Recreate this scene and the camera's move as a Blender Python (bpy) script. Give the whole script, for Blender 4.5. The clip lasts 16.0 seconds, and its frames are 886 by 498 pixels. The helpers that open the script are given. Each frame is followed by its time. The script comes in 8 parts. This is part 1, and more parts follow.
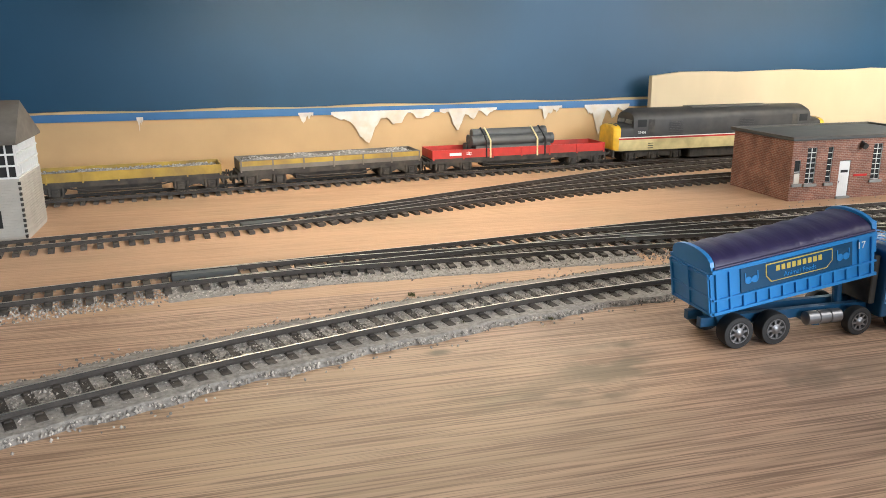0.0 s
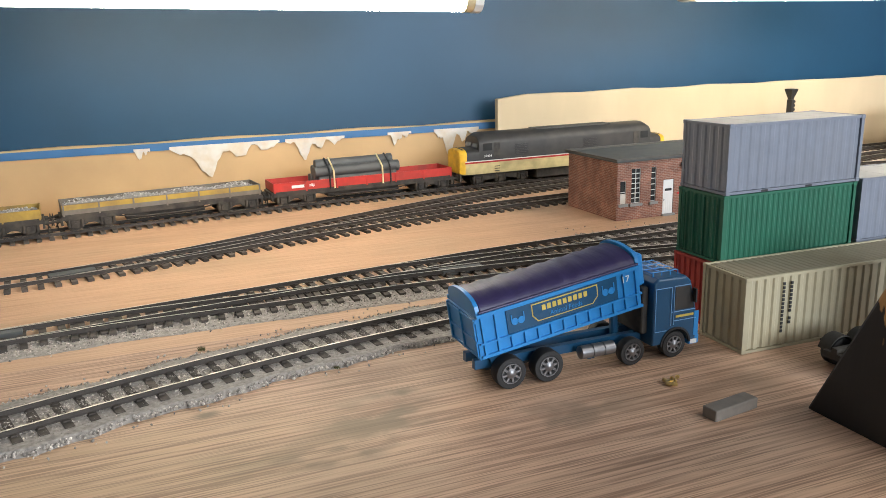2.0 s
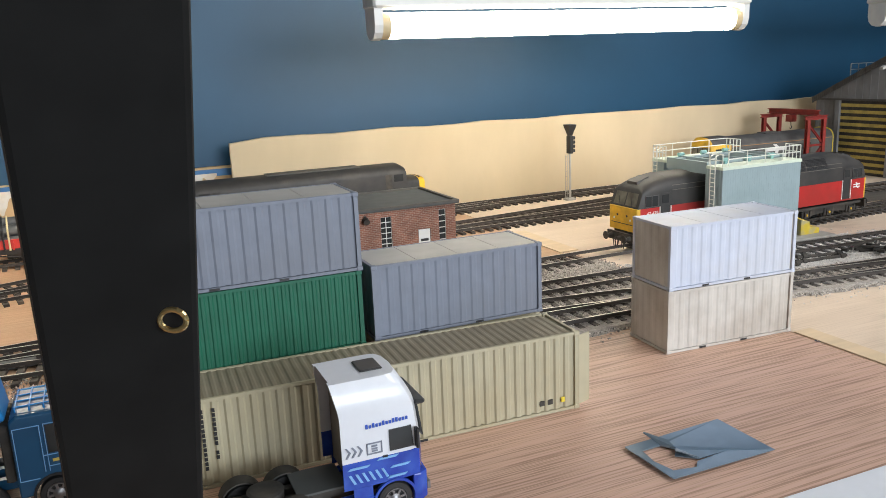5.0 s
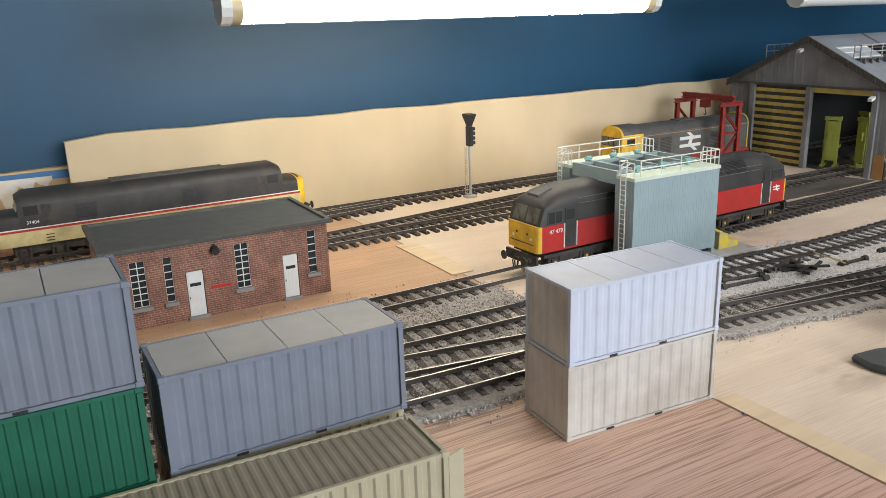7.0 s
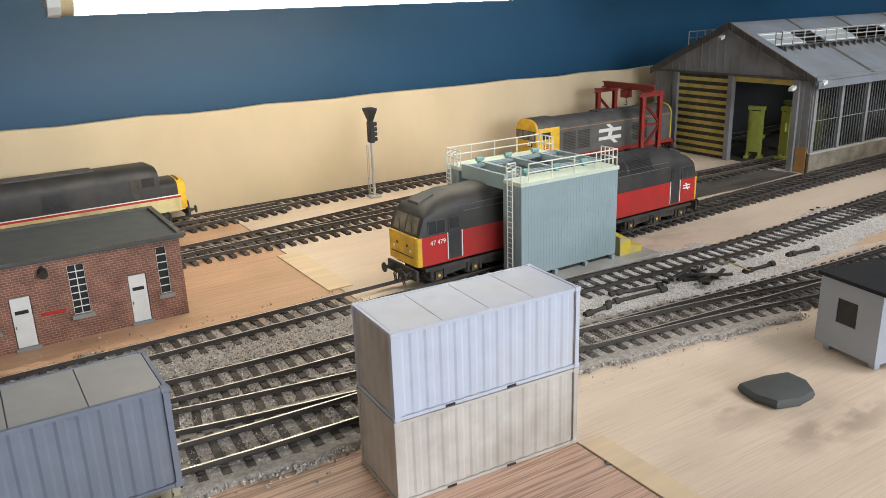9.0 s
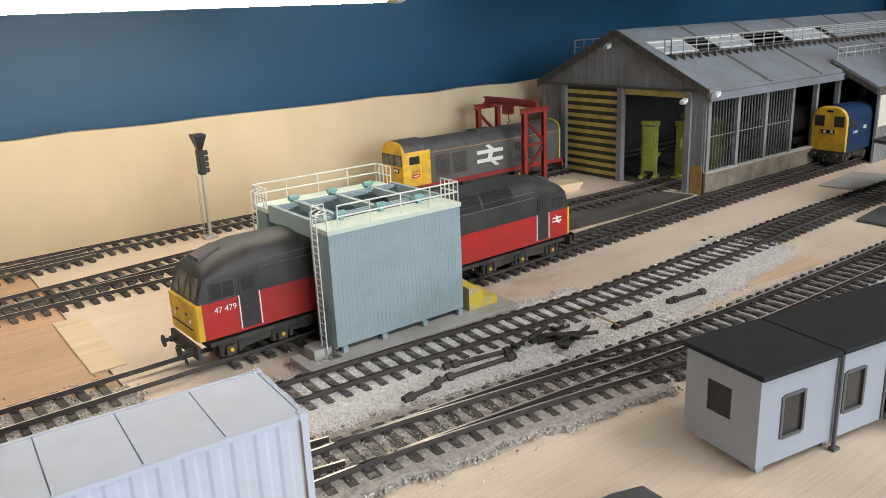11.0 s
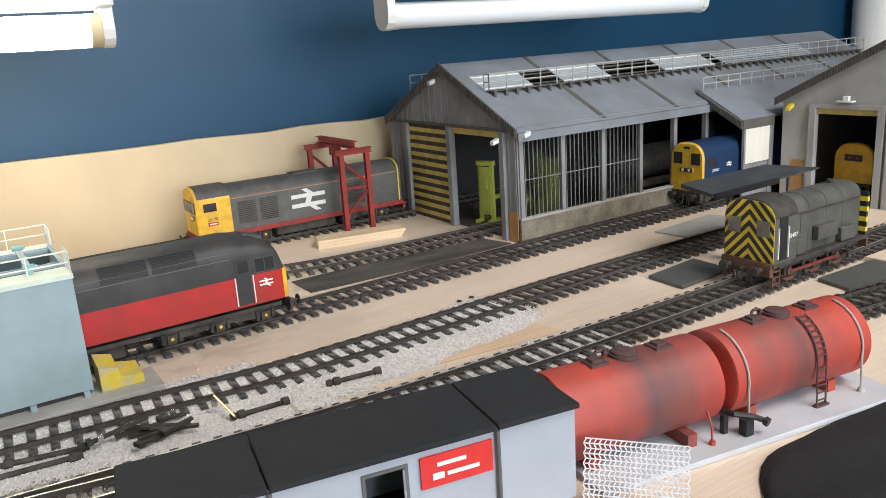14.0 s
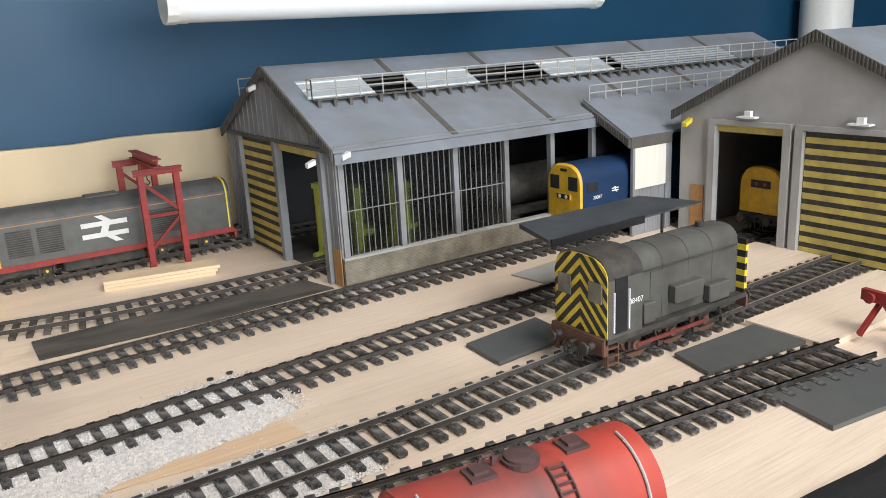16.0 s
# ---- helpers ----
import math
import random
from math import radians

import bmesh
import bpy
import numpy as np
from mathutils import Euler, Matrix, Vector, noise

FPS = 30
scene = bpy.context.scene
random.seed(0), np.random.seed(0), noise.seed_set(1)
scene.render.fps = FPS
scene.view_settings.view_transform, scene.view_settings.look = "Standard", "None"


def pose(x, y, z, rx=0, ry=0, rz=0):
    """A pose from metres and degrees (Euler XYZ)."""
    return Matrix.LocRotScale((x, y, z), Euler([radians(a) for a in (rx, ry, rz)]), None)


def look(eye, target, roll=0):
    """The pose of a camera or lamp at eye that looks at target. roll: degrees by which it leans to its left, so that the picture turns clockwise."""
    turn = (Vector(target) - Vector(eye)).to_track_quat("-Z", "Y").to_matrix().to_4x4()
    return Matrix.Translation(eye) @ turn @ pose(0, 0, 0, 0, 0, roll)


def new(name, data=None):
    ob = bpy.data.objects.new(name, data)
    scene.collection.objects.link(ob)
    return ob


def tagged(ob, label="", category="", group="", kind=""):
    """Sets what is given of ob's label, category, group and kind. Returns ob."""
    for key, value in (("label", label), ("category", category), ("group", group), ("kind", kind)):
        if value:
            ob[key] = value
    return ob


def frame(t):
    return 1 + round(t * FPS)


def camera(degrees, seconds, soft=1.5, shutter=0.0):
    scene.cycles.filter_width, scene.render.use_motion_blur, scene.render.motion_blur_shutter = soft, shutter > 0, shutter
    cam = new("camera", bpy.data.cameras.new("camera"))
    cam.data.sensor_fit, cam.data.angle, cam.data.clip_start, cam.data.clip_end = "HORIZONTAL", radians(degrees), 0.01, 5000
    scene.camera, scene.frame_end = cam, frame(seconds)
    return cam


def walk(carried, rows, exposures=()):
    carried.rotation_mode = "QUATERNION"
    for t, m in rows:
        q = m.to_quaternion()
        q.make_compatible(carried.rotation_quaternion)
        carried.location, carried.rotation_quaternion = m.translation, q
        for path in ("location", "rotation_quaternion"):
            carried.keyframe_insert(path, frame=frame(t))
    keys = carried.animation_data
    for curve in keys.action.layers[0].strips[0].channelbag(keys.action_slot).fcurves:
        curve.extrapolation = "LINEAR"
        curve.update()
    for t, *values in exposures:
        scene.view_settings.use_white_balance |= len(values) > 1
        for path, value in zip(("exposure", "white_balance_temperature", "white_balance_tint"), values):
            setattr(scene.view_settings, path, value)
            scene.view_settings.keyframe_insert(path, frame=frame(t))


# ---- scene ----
cam = camera(59.1, 16.0, soft=0.9)
METRES, EYE, TILT, LEAN, TURN = 1.815, 0.2195, 0.0, 0.0, -14.6
ROWS = [
    (0.0, 0.0, 0.0, 0.0, -0.08, -15.16, 0.28),
    (0.5, 0.0241, 0.0049, 0.006, -0.91, -15.07, 0.81),
    (1.0, 0.0289, 0.0102, 0.0096, -2.71, -14.89, 1.3),
    (1.5, 0.0347, 0.0077, 0.0097, -5.24, -14.63, 1.53),
    (2.0, 0.0582, 0.0053, 0.0125, -6.98, -14.36, 1.56),
    (2.5, 0.1032, 0.0048, 0.0171, -7.21, -13.81, 1.72),
    (3.0, 0.1449, 0.0055, 0.0188, -6.11, -13.85, 2.27),
    (3.5, 0.1978, 0.0095, 0.0195, -6.82, -14.0, 2.64),
    (4.0, 0.2491, 0.0207, 0.0215, -7.64, -13.66, 3.04),
    (4.5, 0.2798, 0.0284, 0.0233, -8.1, -13.46, 2.67),
    (5.0, 0.2916, 0.0463, 0.0244, -9.13, -13.22, 2.35),
    (7.5, 0.3472, 0.1513, 0.0468, -15.8, -17.06, 1.61),
    (8.0, 0.3558, 0.1631, 0.0471, -16.17, -17.36, 1.58),
    (8.5, 0.3741, 0.1666, 0.047, -17.3, -17.56, 1.74),
    (9.0, 0.4028, 0.1654, 0.0466, -17.95, -17.66, 1.85),
    (11.5, 0.5212, 0.2449, 0.036, -23.8, -16.72, 2.7),
    (12.0, 0.5495, 0.2446, 0.0376, -24.45, -16.98, 2.83),
    (12.5, 0.5979, 0.2374, 0.0388, -22.98, -16.9, 2.85),
    (13.0, 0.6421, 0.2289, 0.0389, -20.72, -16.56, 3.05),
    (13.5, 0.6802, 0.2175, 0.0394, -19.01, -15.78, 3.27),
    (14.0, 0.7126, 0.2106, 0.0377, -18.59, -15.16, 3.66),
    (14.5, 0.7503, 0.2286, 0.0348, -19.98, -14.92, 3.26),
    (15.0, 0.7963, 0.2633, 0.0322, -21.61, -14.85, 2.5),
    (15.5, 0.8198, 0.2792, 0.0329, -21.75, -15.12, 2.86),
    (16.0, 0.8576, 0.2848, 0.0318, -19.39, -15.44, 3.0),
]
walk(cam, [(t, pose(0, 0, EYE, TILT, LEAN, TURN) @ pose(METRES * x, METRES * y, METRES * z, 90 + pitch, roll, yaw)) for t, x, y, z, yaw, pitch, roll in ROWS],
     exposures=[(0.0, 0.24), (1.5, 0.15), (3.0, 0.08), (5.0, -0.19), (7.5, -0.32), (9.0, -0.38), (11.5, -0.40), (12.5, -0.28), (14.0, -0.12), (16.0, 0.02)])

# ---- world and light ----
world = bpy.data.worlds.new("world")
scene.world = world
world.use_nodes = True
sky = world.node_tree.nodes.new("ShaderNodeTexSky")
sky.sky_type, sky.sun_disc, sky.sun_elevation, sky.sun_rotation = "NISHITA", False, 0.7, 3.0
world.node_tree.links.new(sky.outputs[0], world.node_tree.nodes["Background"].inputs[0])
world.node_tree.nodes["Background"].inputs[1].default_value = 0.1

WINDOW_WATTS = 92.0
TUBE_GLOW = 22.0
FILL_WATTS = 27.0
day = bpy.data.lights.new("window_daylight", "AREA")
day.shape, day.size, day.size_y, day.energy, day.color = "RECTANGLE", 1.9, 1.0, WINDOW_WATTS, (0.86, 0.93, 1.0)
new("window_daylight", day).matrix_world = look((1.6, -2.46, 0.75), (1.3, 0.6, 0.0))

# unseen overhead lamp, added to brighten the depot yard
fill_light = bpy.data.lights.new("overhead_fill", "AREA")
fill_light.shape, fill_light.size, fill_light.size_y, fill_light.energy, fill_light.color = "RECTANGLE", 0.9, 0.7, FILL_WATTS, (1.0, 0.96, 0.92)
new("overhead_fill", fill_light).matrix_world = look((2.25, -0.45, 1.44), (2.1, 0.45, 0.0))


# ---- materials ----
def mat(name, color, rough=0.6, metal=0.0, var=0.12, scale=120.0, bump=0.0, bscale=600.0, dirt=None, dscale=18.0, damount=0.5, stretch=(1, 1, 1), rand=0.0):
    """A painted or plain surface: colour with grain at two sizes, optional dirt in patches, fine relief."""
    m = bpy.data.materials.new(name)
    m.use_nodes = True
    nt = m.node_tree
    N, L = nt.nodes, nt.links
    b = N["Principled BSDF"]
    b.inputs["Roughness"].default_value, b.inputs["Metallic"].default_value = rough, metal
    tc = N.new("ShaderNodeTexCoord")
    mp = N.new("ShaderNodeMapping")
    mp.inputs["Scale"].default_value = stretch
    L.new(tc.outputs["Object"], mp.inputs[0])
    n1 = N.new("ShaderNodeTexNoise")
    n1.inputs["Scale"].default_value, n1.inputs["Detail"].default_value = scale, 6
    L.new(mp.outputs[0], n1.inputs[0])
    r1 = N.new("ShaderNodeMapRange")
    r1.inputs[1].default_value, r1.inputs[2].default_value = 0.25, 0.75
    r1.inputs[3].default_value, r1.inputs[4].default_value = 1 - var, 1 + var
    L.new(n1.outputs[0], r1.inputs[0])
    hs = N.new("ShaderNodeHueSaturation")
    hs.inputs["Color"].default_value = (*color, 1)
    L.new(r1.outputs[0], hs.inputs["Value"])
    out = hs.outputs[0]
    if rand:
        oi = N.new("ShaderNodeObjectInfo")
        r2 = N.new("ShaderNodeMapRange")
        r2.inputs[3].default_value, r2.inputs[4].default_value = 1 - rand, 1 + rand
        L.new(oi.outputs["Random"], r2.inputs[0])
        h2 = N.new("ShaderNodeHueSaturation")
        L.new(out, h2.inputs["Color"])
        L.new(r2.outputs[0], h2.inputs["Value"])
        out = h2.outputs[0]
    if dirt:
        n2 = N.new("ShaderNodeTexNoise")
        n2.inputs["Scale"].default_value, n2.inputs["Detail"].default_value = dscale, 5
        L.new(mp.outputs[0], n2.inputs[0])
        r3 = N.new("ShaderNodeMapRange")
        r3.inputs[1].default_value, r3.inputs[2].default_value, r3.inputs[4].default_value = 0.42, 0.68, damount
        L.new(n2.outputs[0], r3.inputs[0])
        mx = N.new("ShaderNodeMix")
        mx.data_type = "RGBA"
        L.new(r3.outputs[0], mx.inputs["Factor"])
        L.new(out, mx.inputs[6])
        mx.inputs[7].default_value = (*dirt, 1)
        out = mx.outputs[2]
    L.new(out, b.inputs["Base Color"])
    if bump:
        n3 = N.new("ShaderNodeTexNoise")
        n3.inputs["Scale"].default_value, n3.inputs["Detail"].default_value = bscale, 4
        L.new(mp.outputs[0], n3.inputs[0])
        bp = N.new("ShaderNodeBump")
        bp.inputs["Strength"].default_value, bp.inputs["Distance"].default_value = bump, 0.001
        L.new(n3.outputs[0], bp.inputs["Height"])
        L.new(bp.outputs[0], b.inputs["Normal"])
    return m


def plywood(name, base, dark, smudge, samount, grain=0.5, sscale=5.0, stains=()):
    """Bare plywood: long fine grain along x, broad figure, greyish handling marks."""
    m = mat(name, base, 0.55)
    nt = m.node_tree
    N, L = nt.nodes, nt.links
    b = N["Principled BSDF"]
    tc = N.new("ShaderNodeTexCoord")

    def noise_at(sc, scale, detail=6):
        mp = N.new("ShaderNodeMapping")
        mp.inputs["Scale"].default_value = sc
        n = N.new("ShaderNodeTexNoise")
        n.inputs["Scale"].default_value, n.inputs["Detail"].default_value = scale, detail
        L.new(tc.outputs["Object"], mp.inputs[0])
        L.new(mp.outputs[0], n.inputs[0])
        return n.outputs[0]

    def ranged(s, a, c, lo, hi):
        r = N.new("ShaderNodeMapRange")
        for i, v in enumerate((a, c, lo, hi)):
            r.inputs[i + 1].default_value = v
        L.new(s, r.inputs[0])
        return r.outputs[0]

    def mix(fac, a, colour):
        mx = N.new("ShaderNodeMix")
        mx.data_type = "RGBA"
        L.new(fac, mx.inputs[0])
        if isinstance(a, tuple):
            mx.inputs[6].default_value = (*a, 1)
        else:
            L.new(a, mx.inputs[6])
        mx.inputs[7].default_value = (*colour, 1)
        return mx.outputs[2]

    fine = noise_at((0.030, 1, 1), 330.0, 8)
    hair = noise_at((0.016, 1, 1), 900.0, 3)
    broad = noise_at((0.15, 1, 1), 22.0, 4)
    marks = noise_at((1, 1.2, 1), sscale, 5)
    c = mix(ranged(fine, 0.45, 0.72, 0, grain), base, dark)
    c = mix(ranged(broad, 0.45, 0.7, 0, 0.3), c, tuple(0.8 * v for v in dark))
    c = mix(ranged(hair, 0.50, 0.60, 0, grain * 0.85), c, tuple(0.7 * v for v in dark))
    c = mix(ranged(marks, 0.5, 0.72, 0, samount), c, smudge)
    for sx, sy, rx, ry, amount, *tone in stains:
        mp = N.new("ShaderNodeMapping")
        mp.vector_type = "TEXTURE"
        mp.inputs["Location"].default_value, mp.inputs["Scale"].default_value = (sx, sy, 0), (rx, ry, 1)
        ln = N.new("ShaderNodeVectorMath")
        ln.operation = "LENGTH"
        L.new(tc.outputs["Object"], mp.inputs[0])
        L.new(mp.outputs[0], ln.inputs[0])
        mu = N.new("ShaderNodeMath")
        mu.operation = "MULTIPLY"
        L.new(ranged(ln.outputs["Value"], 0.35, 1.0, amount, 0.0), mu.inputs[0])
        L.new(ranged(noise_at((1, 1.6, 1), 26.0, 6), 0.43, 0.57, 0.1, 1.0) if not tone else ranged(hair, 0.40, 0.62, 1.0, 0.25), mu.inputs[1])
        c = mix(mu.outputs[0], c, tone[0] if tone else smudge)
    L.new(c, b.inputs["Base Color"])
    bp = N.new("ShaderNodeBump")
    bp.inputs["Strength"].default_value, bp.inputs["Distance"].default_value = 0.25, 0.0008
    L.new(fine, bp.inputs["Height"])
    L.new(bp.outputs[0], b.inputs["Normal"])
    return m


def glass(name, tint=(0.8, 0.85, 0.85), rough=0.05):
    m = bpy.data.materials.new(name)
    m.use_nodes = True
    b = m.node_tree.nodes["Principled BSDF"]
    b.inputs["Base Color"].default_value = (*tint, 1)
    b.inputs["Roughness"].default_value = rough
    b.inputs["Transmission Weight"].default_value = 1.0
    b.inputs["IOR"].default_value = 1.3
    return m


def glow(name, color, strength):
    m = bpy.data.materials.new(name)
    m.use_nodes = True
    b = m.node_tree.nodes["Principled BSDF"]
    b.inputs["Base Color"].default_value = (0.9, 0.9, 0.9, 1)
    b.inputs["Emission Color"].default_value = (*color, 1)
    b.inputs["Emission Strength"].default_value = strength
    return m


def brickwork(name, c1, c2, mortar, bw=0.0052, bh=0.00175):
    """Printed scale brickwork with weathering."""
    m = mat(name, c1, 0.75)
    N, L = m.node_tree.nodes, m.node_tree.links
    tc = N.new("ShaderNodeTexCoord")
    sep = N.new("ShaderNodeSeparateXYZ")
    add = N.new("ShaderNodeMath")
    cmb = N.new("ShaderNodeCombineXYZ")
    L.new(tc.outputs["Object"], sep.inputs[0])
    L.new(sep.outputs[0], add.inputs[0])
    L.new(sep.outputs[1], add.inputs[1])
    L.new(add.outputs[0], cmb.inputs[0])
    L.new(sep.outputs[2], cmb.inputs[1])
    br = N.new("ShaderNodeTexBrick")
    L.new(cmb.outputs[0], br.inputs[0])
    for k, v in (("Color1", c1), ("Color2", c2), ("Mortar", mortar)):
        br.inputs[k].default_value = (*v, 1)
    for k, v in (("Scale", 1.0), ("Mortar Size", 0.00022), ("Brick Width", bw), ("Row Height", bh), ("Bias", -0.1)):
        br.inputs[k].default_value = v
    n = N.new("ShaderNodeTexNoise")
    n.inputs["Scale"].default_value, n.inputs["Detail"].default_value = 45.0, 6
    L.new(tc.outputs["Object"], n.inputs[0])
    r = N.new("ShaderNodeMapRange")
    r.inputs[1].default_value, r.inputs[2].default_value, r.inputs[3].default_value, r.inputs[4].default_value = 0.3, 0.75, 0.6, 1.25
    L.new(n.outputs[0], r.inputs[0])
    hs = N.new("ShaderNodeHueSaturation")
    L.new(br.outputs[0], hs.inputs["Color"])
    L.new(r.outputs[0], hs.inputs["Value"])
    b = N["Principled BSDF"]
    L.new(hs.outputs[0], b.inputs["Base Color"])
    bp = N.new("ShaderNodeBump")
    bp.inputs["Strength"].default_value, bp.inputs["Distance"].default_value, bp.invert = 0.5, 0.0004, True
    L.new(br.outputs["Fac"], bp.inputs["Height"])
    L.new(bp.outputs[0], b.inputs["Normal"])
    return m


PLY = plywood("plywood_warm", (0.66, 0.42, 0.265), (0.50, 0.28, 0.15), (0.33, 0.27, 0.17), 0.35)
PLY_FRONT = plywood("plywood_grained", (0.70, 0.46, 0.31), (0.33, 0.185, 0.115), (0.215, 0.16, 0.105), 0.28, 0.85, 7.0, ((0.235, 0.452, 0.065, 0.045, 0.8), (0.15, 0.43, 0.05, 0.03, 0.5), (0.36, 0.405, 0.09, 0.03, 0.55), (0.255, 0.487, 0.025, 0.014, 0.8), (0.50, 0.40, 0.07, 0.025, 0.35), (0.95, 0.33, 0.50, 0.30, 0.85, (0.66, 0.435, 0.355)), (0.05, 0.42, 0.22, 0.16, 0.5, (0.68, 0.48, 0.26)), (0.128, 0.508, 0.012, 0.008, 0.9), (0.20, 0.415, 0.05, 0.022, 0.7)))
PLY_TAN = plywood("plywood_tan", (0.78, 0.575, 0.385), (0.66, 0.44, 0.26), (0.40, 0.31, 0.23), 0.15, 0.35)
PLY_PALE = plywood("plywood_pale", (0.80, 0.655, 0.52), (0.68, 0.52, 0.38), (0.40, 0.31, 0.23), 0.3, 0.3, 5.0, ((1.25, 0.440, 0.055, 0.030, 0.7), (1.29, 0.385, 0.080, 0.030, 0.8), (1.75, 0.93, 0.16, 0.05, 0.6), (1.45, 0.79, 0.25, 0.05, 0.45)))
WALLBLUE = mat("wall_blue_paint", (0.005, 0.052, 0.112), 0.50, var=0.10, scale=9, bump=0.12, bscale=90, dirt=(0.006, 0.052, 0.114), dscale=3, damount=0.5)
WALLBLUE.node_tree.nodes["Principled BSDF"].inputs["Specular IOR Level"].default_value = 0.5
PLASTER = mat("room_plaster", (0.62, 0.60, 0.56), 0.8, var=0.06, scale=6, bump=0.1, bscale=60)
CREAM = mat("cream_board", (0.60, 0.485, 0.32), 0.65, var=0.08, scale=14, bump=0.08, bscale=120, dirt=(0.55, 0.43, 0.27), dscale=5, damount=0.4, stretch=(1, 1, 0.5))
CARDBROWN = mat("brown_card", (0.54, 0.365, 0.19), 0.7, var=0.12, scale=10, bump=0.06, bscale=90)
TAPEBLUE = mat("blue_tape", (0.04, 0.15, 0.34), 0.5, var=0.1, scale=30)
TAPEWHITE = mat("torn_white_paper", (0.70, 0.67, 0.62), 0.8, var=0.10, scale=60, dirt=(0.60, 0.46, 0.28), dscale=45, damount=0.55)
STEEL = mat("rail_steel", (0.76, 0.70, 0.60), 0.42, 0.8, var=0.15, scale=90)
RAILSIDE = mat("rail_rust", (0.062, 0.052, 0.045), 0.7, var=0.25, scale=160)
SLEEPER = mat("sleeper_weathered", (0.078, 0.064, 0.053), 0.75, var=0.3, scale=260, bump=0.3, rand=0.35)
# the pale specks are ballast grit and painted glints of the glossy plastic
SLEEPER_NEW = mat("sleeper_black_plastic", (0.038, 0.036, 0.036), 0.42, var=0.25, scale=260, bump=0.2, rand=0.35, dirt=(0.34, 0.32, 0.30), dscale=190, damount=0.55)
BALLAST = mat("ballast_grey", (0.45, 0.41, 0.37), 0.95, var=0.35, scale=300, bump=0.8, bscale=500)
BALLAST_PALE = mat("ballast_pale", (0.72, 0.69, 0.665), 1.0, var=0.22, scale=300, bump=0.8, bscale=500)
BLACKP = mat("black_satin", (0.018, 0.018, 0.02), 0.45, var=0.3, scale=200)
BLACKM = mat("black_underframe", (0.035, 0.032, 0.029), 0.7, var=0.4, scale=200, dirt=(0.10, 0.085, 0.065), dscale=60, damount=0.5)
GUNM = mat("dark_grey_roof", (0.060, 0.060, 0.062), 0.6, var=0.25, scale=90, dirt=(0.10, 0.09, 0.08), dscale=25, damount=0.5)
SOOT = mat("loco_sooty_black", (0.030, 0.029, 0.029), 0.55, var=0.2, scale=90, dirt=(0.065, 0.058, 0.05), dscale=22, damount=0.55)
YEL = mat("warning_yellow", (0.78, 0.47, 0.03), 0.5, var=0.12, scale=120, dirt=(0.30, 0.17, 0.04), dscale=50, damount=0.45)
YEL2 = mat("stripe_yellow", (0.80, 0.62, 0.05), 0.5, var=0.12, scale=120, dirt=(0.35, 0.25, 0.05), dscale=50, damount=0.3)
DOORYEL = mat("door_dull_yellow", (0.55, 0.43, 0.11), 0.6, var=0.15, scale=120, dirt=(0.2, 0.15, 0.06), dscale=40, damount=0.4)
LOCORED = mat("loco_red", (0.43, 0.018, 0.016), 0.5, var=0.1, scale=80, dirt=(0.20, 0.03, 0.022), dscale=16, damount=0.6)
WAGRED = mat("wagon_red", (0.50, 0.030, 0.020), 0.5, var=0.15, scale=100, dirt=(0.18, 0.035, 0.025), dscale=28, damount=0.6)
SOOTRED = mat("tank_fitting_soot", (0.085, 0.045, 0.042), 0.7, var=0.25, scale=140)
TANKRED = mat("tank_red_oxide", (0.44, 0.055, 0.035), 0.55, var=0.08, scale=80, dirt=(0.10, 0.055, 0.05), dscale=11, damount=0.7, stretch=(1.6, 0.5, 0.5))


def soot_bands(m, centres, half):
    """Sooty streaks that run over the tank at its filler openings."""
    N, L = m.node_tree.nodes, m.node_tree.links
    b = N["Principled BSDF"]
    tc = N.new("ShaderNodeTexCoord")
    sep = N.new("ShaderNodeSeparateXYZ")
    L.new(tc.outputs["Object"], sep.inputs[0])
    n = N.new("ShaderNodeTexNoise")
    n.inputs["Scale"].default_value, n.inputs["Detail"].default_value = 40.0, 5
    L.new(tc.outputs["Object"], n.inputs[0])
    for c, amount in centres:
        old = b.inputs["Base Color"].links[0].from_socket
        k = []
        for op, v in (("SUBTRACT", c), ("ABSOLUTE", 0.0)):
            q = N.new("ShaderNodeMath")
            q.operation = op
            L.new(k[-1] if k else sep.outputs[0], q.inputs[0])
            q.inputs[1].default_value = v
            k.append(q.outputs[0])
        q = N.new("ShaderNodeMath")
        q.operation = "MULTIPLY_ADD"
        L.new(n.outputs[0], q.inputs[0])
        q.inputs[1].default_value = -half * 1.2
        L.new(k[-1], q.inputs[2])
        r = N.new("ShaderNodeMapRange")
        for i, v in enumerate((-half * 0.7, half * 0.5, amount, 0.0)):
            r.inputs[i + 1].default_value = v
        L.new(q.outputs[0], r.inputs[0])
        mx = N.new("ShaderNodeMix")
        mx.data_type = "RGBA"
        L.new(r.outputs[0], mx.inputs[0])
        L.new(old, mx.inputs[6])
        mx.inputs[7].default_value = (0.055, 0.045, 0.045, 1)
        L.new(mx.outputs[2], b.inputs["Base Color"])


